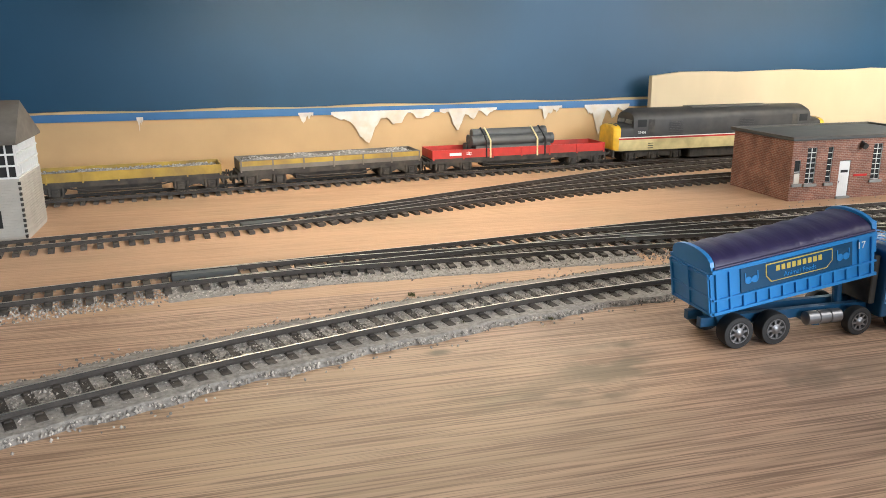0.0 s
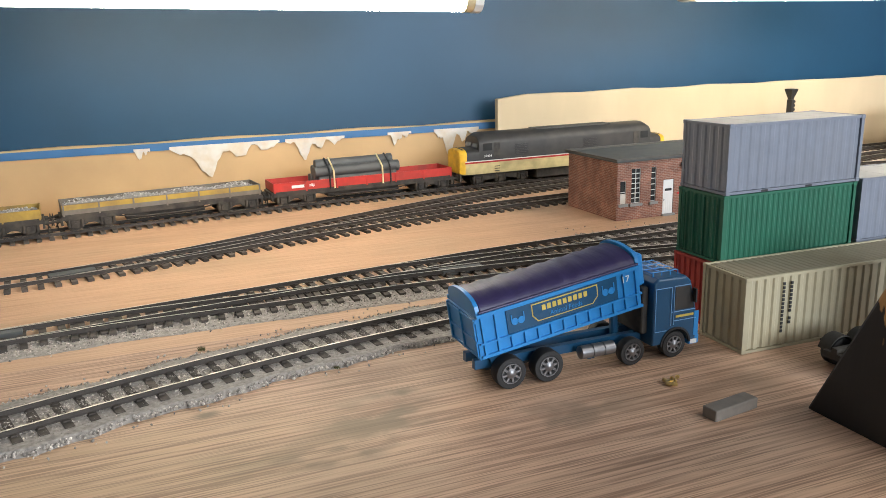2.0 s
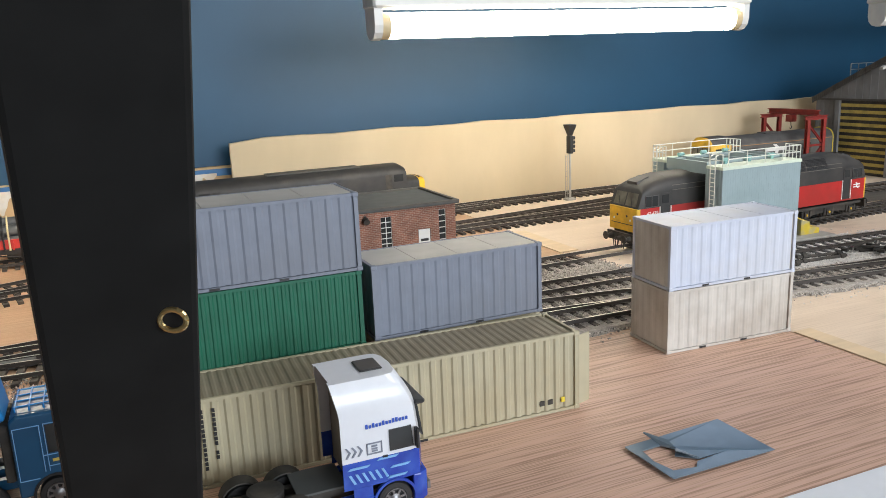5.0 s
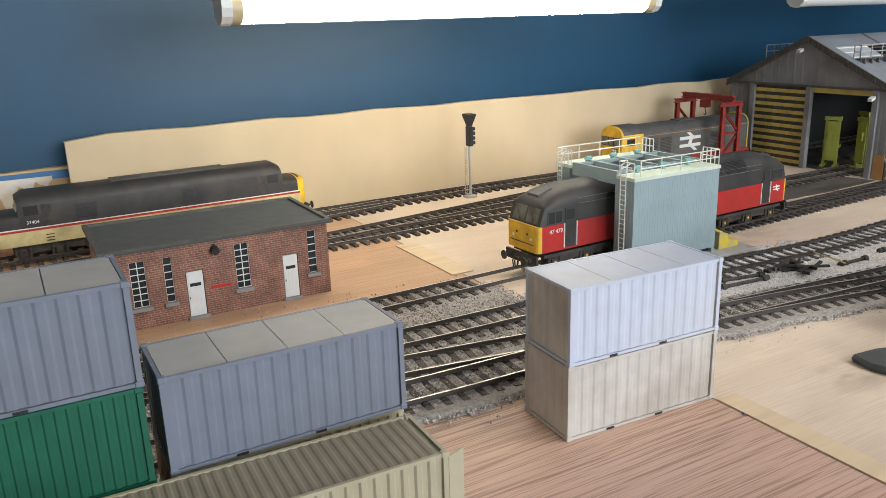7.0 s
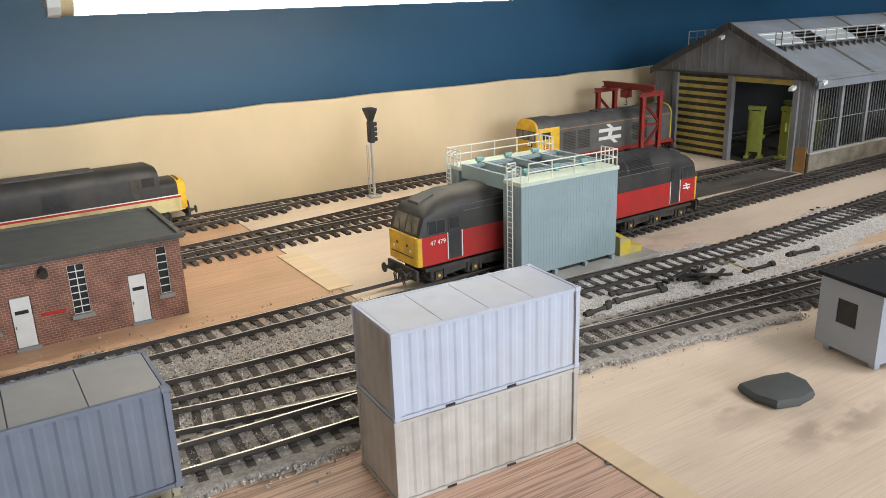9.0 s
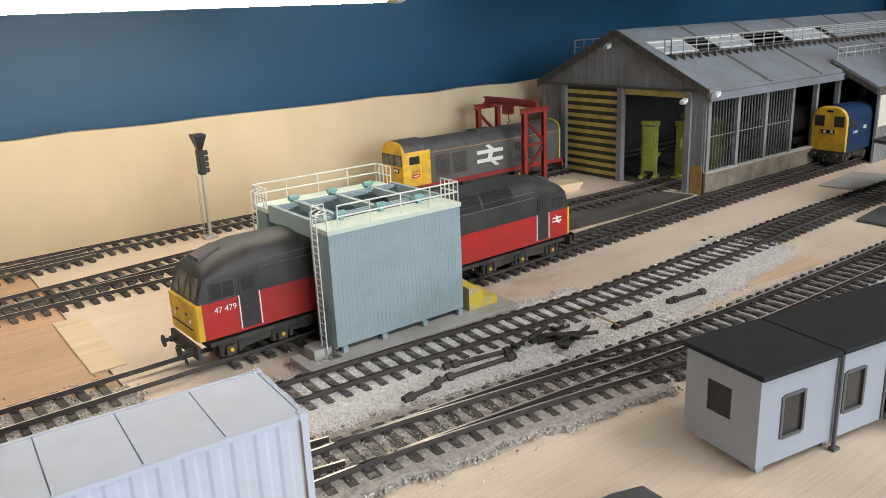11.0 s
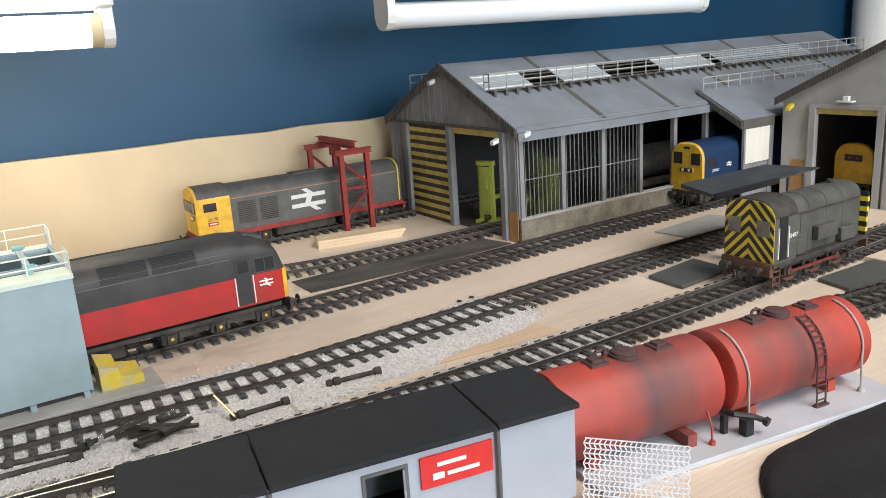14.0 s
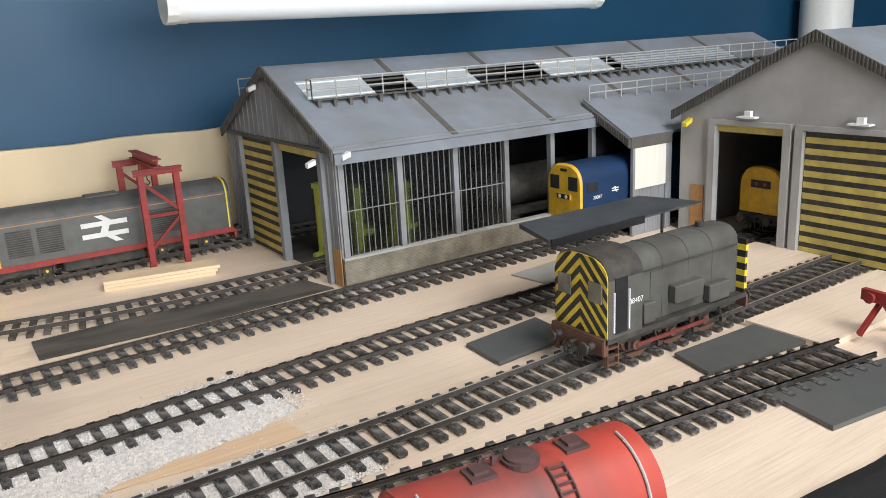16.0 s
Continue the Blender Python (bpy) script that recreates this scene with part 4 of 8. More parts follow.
for k in range(4):
    y = -0.019 + k * 0.0127
    bm = bm_new()
    cyl(bm, (-0.0745, y, 0.004), (-0.0745, y, 0.055), 0.0009, 6)
    part("door_bar", bm, CONT_GREEN, grn)


# ---- brick hut ----
hut = thing("brick_hut", pose(0.722, 0.897, 0.0), "flat-roofed red brick railway mess hut", "hut")
HL, HW, HH = 0.238, 0.132, 0.083
bm = bm_new()
# front wall in slices round the openings
openings = [(0.0050, 0.0145, 0.024, 0.056), (0.0235, 0.0385, 0.0235, 0.0725), (0.0565, 0.0650, 0.0235, 0.0725), (0.0775, 0.0960, 0.0, 0.053), (0.1310, 0.1460, 0.0245, 0.0745), (0.1830, 0.2010, 0.0, 0.053), (0.2135, 0.2235, 0.027, 0.0765)]
x = 0.0
for a, b, z0, z1 in openings:
    box(bm, x, a, 0, 0.003, 0, HH)
    if z0 > 0:
        box(bm, a, b, 0, 0.003, 0, z0)
    box(bm, a, b, 0, 0.003, z1, HH)
    x = b
box(bm, x, HL, 0, 0.003, 0, HH)
box(bm, 0, HL, HW - 0.003, HW, 0, HH)
box(bm, 0, 0.003, 0.003, HW - 0.003, 0, HH)
box(bm, HL - 0.003, HL, 0.003, HW - 0.003, 0, HH)
part("brick_wall", bm, BRICK, hut)
bm = bm_new()
box(bm, -0.0045, HL + 0.0045, -0.0045, HW + 0.0045, HH, HH + 0.0025, bev=0.0005)
part("roof", bm, SLATE, hut)
for d in ((-0.0045, HL + 0.0045, -0.0045, 0.0005), (-0.0045, HL + 0.0045, HW - 0.0005, HW + 0.0045), (-0.0045, 0.0005, 0.0005, HW - 0.0005), (HL - 0.0005, HL + 0.0045, 0.0005, HW - 0.0005)):
    boxpart("roof_edge", (*d, HH + 0.0025, HH + 0.005), ROOFTRIM, hut)
for i, (a, b, z0, z1) in enumerate(openings):
    if i in (3, 5):
        d = boxpart("door", (a + 0.0008, b - 0.0008, 0.0006, 0.0018, 0.0022, z1 - 0.0008), WHITEP, hut, "white panelled door with a dark sign")
        boxpart("door_sign", (a + 0.0035, b - 0.0035, 0.0002, 0.0006, z1 - 0.017, z1 - 0.0135), BLACKP, d)
        boxpart("door_handle", (a + 0.002, a + 0.0028, 0.0, 0.0006, 0.022, 0.0245), BLACKP, d)
        for k in range(4):
            boxpart("door_board", (a + 0.0025 + k * 0.0035, a + 0.0053 + k * 0.0035, 0.0003, 0.0006, 0.006, z1 - 0.02), WHITEP, d)
        boxpart("doorstep", (a - 0.0015, b + 0.0015, -0.0035, -0.0002, 0, 0.0032), LINTEL, hut)
    else:
        w = part("window", (lambda g: (box(g, a, b, 0.0018, 0.0024, z0, z1), g)[1])(bm_new()), CABGLASS, hut)
        bm = bm_new()
        cols, rows = ((2, 6), (2, 7), (1, 6), None, (2, 7), None, (1, 6))[i]
        if i == 0:
            cols, rows = 1, 2
        for k in range(cols + 1):
            xx = a + (b - a) * k / cols
            box(bm, xx - 0.0004, xx + 0.0004, 0.0008, 0.0018, z0, z1)
        for k in range(rows + 1):
            zz = z0 + (z1 - z0) * k / rows
            box(bm, a, b, 0.0007, 0.0017, zz - 0.0004, zz + 0.0004)
        part("window_frame", bm, WHITEP, w)
        boxpart("sill", (a - 0.0028, b + 0.0028, -0.0028, -0.0002, z0 - 0.0042, z0 - 0.0004), LINTEL, hut)
    boxpart("lintel", (a - 0.001, b + 0.001, -0.0004, -0.0001, z1 + 0.0003, z1 + 0.0022), BRICK, hut)
boxpart("red_plate", (0.102, 0.124, -0.001, -0.0002, 0.030, 0.033), SIGNRED, hut, "faded red sign plate")
boxpart("paper_notice", (0.0055, 0.014, -0.0004, 0.0008, 0.0245, 0.038), TAPEWHITE, hut)
bm = bm_new()
cyl(bm, (0.110, -0.001, 0.074), (0.110, -0.008, 0.072), 0.0042, 12)
box(bm, 0.1085, 0.1115, -0.002, 0.0, 0.073, 0.079)
part("wall_lamp", bm, BLACKM, hut, "dark round wall lamp")


# ---- signal box ----
sb = thing("signal_box", pose(-0.238, 0.945, 0.0), "pale boarded signal box with a grey roof", "signal box")
for k in range(22):
    z = 0.003 + k * 0.0031
    boxpart("wall_board", (-0.14, 0.0006, -0.0006, 0.100, z, z + 0.0026), CLAPBOARD, sb)
boxpart("wall", (-0.1394, 0, 0, 0.0994, 0, 0.0715), CLAPBOARD, sb)
for k in range(11):
    boxpart("corner_quoin", (-0.0012, 0.0014, -0.0014, 0.0012, 0.004 + k * 0.006, 0.0075 + k * 0.006), BLACKM, sb)
# solid near-black block in place of the shaded room
boxpart("room", (-0.136, -0.004, 0.004, 0.096, 0.0715, 0.112), DARK, sb)
for side in (0, 1):
    bm = bm_new()
    for k in range(15):
        a = -0.14 + 0.14 * k / 14
        if side == 0:
            box(bm, a - 0.0008, a + 0.0008, 0.0, 0.002, 0.0715, 0.112)
        elif k < 11:
            box(bm, -0.002, 0.0, 0.0094 * k + 0.001, 0.0094 * k + 0.0026, 0.0715, 0.112)
    for z in (0.0715, 0.085, 0.0975, 0.110):
        if side == 0:
            box(bm, -0.14, 0.0, -0.0002, 0.0018, z - 0.0008, z + 0.0012)
        else:
            box(bm, -0.0018, 0.0002, 0, 0.1, z - 0.0008, z + 0.0012)
    part("window_frame", bm, WHITEP, sb)
boxpart("window", (-0.1395, -0.0006, 0.0024, 0.0034, 0.0715, 0.111), CABGLASS, sb)
bm = bm_new()
loft(bm, [[(-0.15, y, z) for y, z in ((-0.008, 0.112), (0.05, 0.153), (0.108, 0.112), (0.108, 0.109), (-0.008, 0.109))], [(x, y, z) for x, y, z in ((0.004, -0.008, 0.112), (0.0, 0.05, 0.153), (0.004, 0.108, 0.112), (0.004, 0.108, 0.109), (0.004, -0.008, 0.109))]])
part("roof", bm, WAGGREY, sb)
boxpart("arched_window", (-0.0385, -0.0225, -0.0012, -0.0005, 0.016, 0.036), DARK, sb)


# ---- rolling stock ----
def section(w, z0, z1, top, k=7):
    """Body cross-section: straight sides from z0 to z1, then a rounded roof up to top."""
    arc = [(w * math.cos(math.pi * i / (2 * k)) ** 0.7, z1 + (top - z1) * math.sin(math.pi * i / (2 * k))) for i in range(k + 1)]
    right = [(y, z) for y, z in arc]
    return [(-w, z0), (w, z0)] + right[0:] + [(-y, z) for y, z in right[-2::-1]]


def band(name, xs, w, z0, z1, material, parent, label="", rad=0.0):
    """A stretch of straight body side; xs: (x, width factor)."""
    bm = bm_new()
    loft(bm, [[(x, -w * f, z0), (x, w * f, z0), (x, w * f, z1), (x, -w * f, z1)] for x, f in xs])
    return part(name, bm, material, parent, label)


def wheelset(parent, x, r, material=BLACKM, hw=0.0158):
    bm = bm_new()
    for s in (-1, 1):
        lathe(bm, (x, s * hw, r + 0.0088), (0, s, 0), ((-0.0015, r + 0.001), (0, r + 0.001), (0.0003, r), (0.003, r), (0.003, r * 0.8), (0.0022, r * 0.75), (0.0022, r * 0.3), (0.0042, r * 0.28)), 18)
    cyl(bm, (x, -hw, r + 0.0088), (x, hw, r + 0.0088), 0.0015, 8)
    return part("wheelset", bm, material, parent, smooth=True)


def bogie(parent, xc, axles, base, r=0.0105, yellow=True):
    xs = [xc + base * (i / (axles - 1) - 0.5) for i in range(axles)]
    bm = bm_new()
    for s in (-1, 1):
        y = s * 0.0235
        pts = [(xc - base / 2 - 0.011, 0.024), (xc - base / 2 - 0.009, 0.017), (xc - base / 2 + 0.012, 0.0165), (xc - 0.004, 0.019), (xc + 0.004, 0.019), (xc + base / 2 - 0.012, 0.0165), (xc + base / 2 + 0.009, 0.017), (xc + base / 2 + 0.011, 0.024), (xc + base / 2, 0.0275), (xc - base / 2, 0.0275)]
        loft(bm, [[(px, y + d, pz) for px, pz in pts] for d in (-0.0018, 0.0018)])
        for x in xs:
            box(bm, x - 0.0045, x + 0.0045, y - 0.004 * (s < 0), y + 0.004 * (s > 0), 0.0135, 0.0225)
            for dx in (-0.0085, 0.0085):
                cyl(bm, (x + dx, y + s * 0.002, 0.0145), (x + dx, y + s * 0.002, 0.025), 0.0021, 8)
        box(bm, xc - 0.008, xc + 0.008, y - 0.003, y + 0.003, 0.021, 0.030)
        tube(bm, [(xc - base / 2 - 0.008, y + s * 0.003, 0.011), (xc + base / 2 + 0.008, y + s * 0.003, 0.011)], 0.0008)
    b = part("bogie", bm, BLACKM, parent)
    for x in xs:
        wheelset(b, x, r)
        for s in (-1, 1):
            bm = bm_new()
            cyl(bm, (x, s * 0.0272, 0.0185), (x, s * 0.0285, 0.0185), 0.0018, 10)
            part("axlebox_cover", bm, YEL if yellow else BLACKM, b)
    return b


def buffers(parent, x, s, w=0.03, beam=BLACKM, z=0.0245):
    boxpart("buffer_beam", (min(x, x + s * 0.003), max(x, x + s * 0.003), -w, w, z - 0.0065, z + 0.0055), beam, parent)
    for y in (-0.0195, 0.0195):
        bm = bm_new()
        lathe(bm, (x + s * 0.003, y, z), (s, 0, 0), ((0, 0.0032), (0.005, 0.0028), (0.005, 0.0018), (0.0098, 0.0018), (0.010, 0.0056), (0.0112, 0.0056), (0.0116, 0.004)), 14)
        part("buffer", bm, BLACKM, parent, smooth=True)
    bm = bm_new()
    box(bm, min(x, x + s * 0.010), max(x, x + s * 0.010), -0.0012, 0.0012, z - 0.0012, z + 0.001)
    tube(bm, [(x + s * 0.006, 0.001, z - 0.001), (x + s * 0.007, 0.001, z - 0.009), (x + s * 0.009, 0.0, z - 0.012)], 0.0011)
    for y in (-0.011, -0.007, 0.007, 0.011):
        tube(bm, [(x + s * 0.003, y, z - 0.002), (x + s * 0.007, y, z - 0.006), (x + s * 0.006, y * 0.95, z - 0.015)], 0.0008, 5)
    part("coupling", bm, BLACKM, parent)


def double_arrow(parent, x, z, y, h, material, lean=1):
    """Two level bars and two arrow strokes, cut from one sheet."""
    bm = bm_new()
    w, t = h * 1.55, h * 0.17
    d = -0.00025 if y < 0 else 0.00025

    layer = [0]

    def flat(pts):
        layer[0] += 1
        loft(bm, [[(x + px * lean, yy, z + pz) for px, pz in pts] for yy in (y, y + d * (1 + 0.22 * layer[0]))])

    for zz in (h * 0.2, -h * 0.2):
        flat([(-w / 2, zz - t / 2), (w / 2, zz - t / 2), (w / 2, zz + t / 2), (-w / 2, zz + t / 2)])
    for a, b, c, e in ((-0.30, 0.5, 0.10, 0.2), (-0.10, -0.2, 0.30, -0.5)):
        flat([(a * h, b * h), ((a + 0.26) * h, b * h), ((c + 0.26) * h, e * h), (c * h, e * h)])
    flat([(-0.05 * h, 0.2 * h), (0.2 * h, 0.2 * h), (0.05 * h, -0.2 * h), (-0.2 * h, -0.2 * h)])
    return part("emblem", bm, material, parent, "double arrow emblem")


def face_south(x, y, z):
    """Pose of flat writing on a side that looks towards -y."""
    return Matrix(((1, 0, 0, x), (0, 0, -1, y), (0, 1, 0, z), (0, 0, 0, 1)))


def win_side(parent, x0, x1, z0, z1, w, both=True, material=None):
    for s in (-1, 1) if both else (-1,):
        boxpart("cab_window", (x0, x1, min(s * w, s * (w + 0.0004)), max(s * w, s * (w + 0.0004)), z0, z1), material or CABGLASS, parent)


# red and black locomotive
def red_loco():
    e = thing("red_locomotive", pose(1.402, 0.8250, 0.0, 0, 0, 2.0), "red and black diesel locomotive with yellow ends", "locomotive", "locomotives")
    h, w = 0.2275, 0.031
    top, foot, waist = 0.1072, 0.0335, 0.0655
    mid = [(-h + 0.016, 1), (h - 0.016, 1)]
    band("lower_body", mid, w, foot, waist, LOCORED, e, "red lower bodyside")
    bm = bm_new()
    sec = section(w, waist, 0.086, top)
    loft(bm, [[(x, y, z) for y, z in sec] for x in (-h + 0.055, h - 0.055)])
    part("upper_body", bm, SOOT, e, "sooty black roof and upper side", smooth=True)
    for s in (-1, 1):
        f = lambda x: s * (h - x)
        # cab shell: raked windscreen plane, brow, then the roof rising to the body
        rings = []
        for off, rake, k, z1, crown in ((0.0030, 0.34, 0.955, 0.0835, 0.0925), (0.0085, 0.26, 0.995, 0.085, 0.0960), (0.030, 0.0, 1.0, 0.086, 0.1025), (0.055, 0.0, 1.0, 0.086, top)):
            rings.append([(f(off + rake * (z - waist)), y, z) for y, z in section(w * k, waist, z1, crown)])
        bm = bm_new()
        loft(bm, rings)
        part("cab_shell", bm, SOOT, e, "sooty cab roof and window surround", smooth=True)
        bm = bm_new()
        loft(bm, [[(f(x), y, z) for y, z in ((-w * k, foot), (w * k, foot), (w * k, waist), (-w * k, waist))] for x, k in ((0.016, 1.0), (0.006, 0.985), (0.0015, 0.94), (0.0, 0.86))])
        for fc in bm.faces:
            fc.material_index = 0 if abs(fc.calc_center_median().x) > h - 0.0065 else 1
        part("cab_front", bm, [YEL, LOCORED], e, "yellow warning panel")
        boxpart("lamp_bracket_rail", (*sorted((f(-0.0010), f(0.0005))), -0.022, 0.022, 0.0425, 0.0433), BLACKM, e)
        for y0, y1 in ((-0.0238, -0.0014), (0.0014, 0.0238)):
            rows = []
            for d in (-0.0004, 0.0010):
                rows.append([(f(0.0030 + d + 0.34 * (z - waist)), y, z) for y, z in ((y0, 0.0680), (y1, 0.0680), (y1 * 0.95, 0.0852), (y0 * 0.95, 0.0852))])
            bm = bm_new()
            loft(bm, rows)
            pane = part("windscreen", bm, CABGLASS_LIT, e)
            bm = bm_new()
            yc = (y0 + y1) / 2
            tube(bm, [(f(0.0022 + 0.34 * (z - waist)), y, z) for y, z in ((yc - 0.004, 0.0675), (yc + 0.003, 0.0790))], 0.0004, 5)
            part("wiper", bm, BLACKP, pane)
        for y in (-0.017, -0.010, 0.010, 0.017):
            bm = bm_new()
            cyl(bm, (f(0.001), y, 0.049 if abs(y) > 0.012 else 0.054), (f(-0.0006), y, 0.049 if abs(y) > 0.012 else 0.054), 0.0016, 10)
            part("marker_light", bm, WHITEP if abs(y) > 0.012 else BLACKP, e)
        win_side(e, *sorted((f(0.0145), f(0.035))), 0.0675, 0.0815, w)
        for sy in (-1, 1):
            bm = bm_new()
            for d in ((0.0137, 0.0358, 0.0667, 0.0675), (0.0137, 0.0358, 0.0815, 0.0823), (0.0137, 0.0145, 0.0675, 0.0815), (0.035, 0.0358, 0.0675, 0.0815), (0.0243, 0.0250, 0.0675, 0.0815)):
                box(bm, *sorted((f(d[0]), f(d[1]))), *sorted((sy * (w - 0.0005), sy * (w + 0.0007))), d[2], d[3])
            part("window_frame", bm, GUNM, e)
            d = boxpart("cab_door", (*sorted((f(0.040), f(0.056))), *sorted((sy * w, sy * (w + 0.0005))), 0.036, 0.084), SOOT, e)
            boxpart("door_window", (*sorted((f(0.0425), f(0.0535))), *sorted((sy * (w + 0.0004), sy * (w + 0.0009))), 0.070, 0.0815), CABGLASS, d)
            for x in (0.0385, 0.0575):
                boxpart("handrail", (*sorted((f(x - 0.0005), f(x + 0.0005))), *sorted((sy * w, sy * (w + 0.0012))), 0.036, 0.066), WHITEP, d)
        bm = bm_new()
        loft(bm, [[(f(x), y, z) for y, z in ((-0.011, z0), (0.011, z0), (0.010, z1), (-0.010, z1))] for x, z0, z1 in ((0.016, 0.0945, 0.0990), (0.036, 0.099, 0.1052))])
        part("roof_hatch", bm, GUNM, e)
        buffers(e, f(0.001), s)
        bogie(e, s * 0.150, 3, 0.098)
    bm = bm_new()
    for i in range(9):
        for a, b in ((0.045, 0.088), (0.092, 0.135)):
            zz = 0.0885 + i * 0.0017
            yy = w * math.cos(math.asin(min(0.98, (zz - 0.086) / 0.0215))) ** 0.7
            box(bm, a, b, -yy - 0.0006, -yy + 0.001, zz, zz + 0.0008)
    part("louvres", bm, BLACKP, e)
    for z in (0.0862, 0.0925):
        boxpart("body_line", (-h + 0.06, h - 0.06, -w - 0.0004 + (0.0012 if z > 0.09 else 0), -w + 0.002, z, z + 0.0006), WAGGREY, e)
    bm = bm_new()
    box(bm, -0.058, 0.058, -0.024, 0.024, 0.011, 0.0296, bev=0.002)
    part("fuel_tank", bm, BLACKM, e)
    boxpart("underframe", (-h + 0.01, h - 0.01, -0.0295, 0.0295, 0.0262, 0.0300), BLACKM, e)
    writing("47 479", 0.0072, face_south(-h + 0.026, -w - 0.0006, 0.0555), WHITEP, e)
    double_arrow(e, h - 0.025, 0.055, -w - 0.0005, 0.0095, WHITEP)
    return e


red_loco()


# grey locomotive with the large emblem
def grey_loco():
    e = thing("grey_locomotive", pose(1.806, 1.1865, 0.0), "weathered grey diesel locomotive with yellow cab", "locomotive", "locomotives")
    h, w = 0.170, 0.0305
    band("solebar", [(-h, 1), (h, 1)], w, 0.026, 0.033, GANTRYRED, e, "red solebar")
    bm = bm_new()
    sec = section(w * 0.97, 0.033, 0.080, 0.099)
    loft(bm, [[(x, y * f, z) for y, z in sec] for x, f in ((-h + 0.052, 1), (h - 0.004, 1), (h, 0.94))])
    for fc in bm.faces:
        fc.material_index = 1 if fc.calc_center_median().z > 0.083 else 0
    part("bonnet", bm, [LOCOGREY, GUNM], e, smooth=True)
    bm = bm_new()
    sec = section(w, 0.033, 0.082, 0.102)
    loft(bm, [[(x, y * f, z if z < 0.06 else 0.06 + (z - 0.06) * g) for y, z in sec] for x, f, g in ((-h + 0.001, 0.93, 0.95), (-h + 0.004, 1, 1), (-h + 0.052, 1, 1))])
    for fc in bm.faces:
        flat = max(v.co.x for v in fc.verts) - min(v.co.x for v in fc.verts) < 1e-4
        fc.material_index = 1 if fc.calc_center_median().z > 0.0865 and not flat and max(v.co.x for v in fc.verts) > -h + 0.006 else 0
    part("cab", bm, [YEL, GUNM], e, "yellow cab", smooth=True)
    for y0, y1 in ((-0.0250, -0.0085), (-0.0062, 0.0062), (0.0085, 0.0250)):
        pane = boxpart("windscreen", (-h + 0.0002, -h + 0.002, y0, y1, 0.066, 0.081), CABGLASS_LIT, e)
        bm = bm_new()
        for d in ((y0 - 0.0008, y0, 0.0652, 0.0818), (y1, y1 + 0.0008, 0.0652, 0.0818), (y0, y1, 0.0652, 0.066), (y0, y1, 0.081, 0.0818)):
            box(bm, -h - 0.0001, -h + 0.001, *d)
        part("window_seal", bm, BLACKP, pane)
    win_side(e, -h + 0.012, -h + 0.031, 0.067, 0.079, w)
    boxpart("cab_door", (-h + 0.036, -h + 0.050, -w - 0.0005, -w, 0.036, 0.081), YEL, e)
    for y in (-0.014, -0.008):
        bm = bm_new()
        cyl(bm, (-h + 0.001, y, 0.058), (-h - 0.0008, y, 0.058), 0.0026, 10)
        part("head_light", bm, WHITEP, e)
    boxpart("light_box", (-h - 0.0003, -h + 0.002, -0.018, -0.004, 0.0545, 0.0615), BLACKP, e)
    boxpart("red_plate", (-h + 0.016, -h + 0.031, -w - 0.0005, -w, 0.046, 0.0515), SIGNRED, e)
    boxpart("plate_line", (-h + 0.018, -h + 0.029, -w - 0.0008, -w - 0.0004, 0.048, 0.0495), WHITEP, e)
    writing("20170", 0.0062, face_south(-h + 0.0235, -w - 0.0004, 0.0535), BLACKP, e)
    for a, b in ((-0.108, -0.080), (-0.074, -0.046), (0.06, 0.10)):
        bm = bm_new()
        for k in range(12):
            box(bm, a, b, -w * 0.97 - 0.0006, -w * 0.97, 0.042 + k * 0.0028, 0.0436 + k * 0.0028)
        part("grille", bm, BLACKM, e)
    double_arrow(e, 0.004, 0.060, -w * 0.97 - 0.0002, 0.036, WAGGREY_WHITE)
    boxpart("body_line", (-h + 0.055, h - 0.01, -w * 0.97 - 0.0005, -w * 0.97, 0.0805, 0.0815), ORANGEDOOR, e)
    bm = bm_new()
    sec2 = section(w * 0.985, 0.033, 0.0815, 0.101)
    loft(bm, [[(x, y, z) for y, z in sec2] for x in (h - 0.0065, h - 0.0045)])
    part("end_band", bm, YEL2, e)
    for s in (-1, 1):
        buffers(e, s * h, s, beam=GANTRYRED)
        bogie(e, s * 0.100, 2, 0.060)
    bm = bm_new()
    box(bm, -0.05, 0.05, -0.023, 0.023, 0.011, 0.026, bev=0.002)
    part("battery_box", bm, BLACKM, e)
    boxpart("roof_fan", (-0.01, 0.03, -0.012, 0.012, 0.0985, 0.1005), GUNM, e)
    return e


WAGGREY_WHITE = mat("emblem_grey_white", (0.66, 0.66, 0.64), 0.6, var=0.1)
grey_loco()


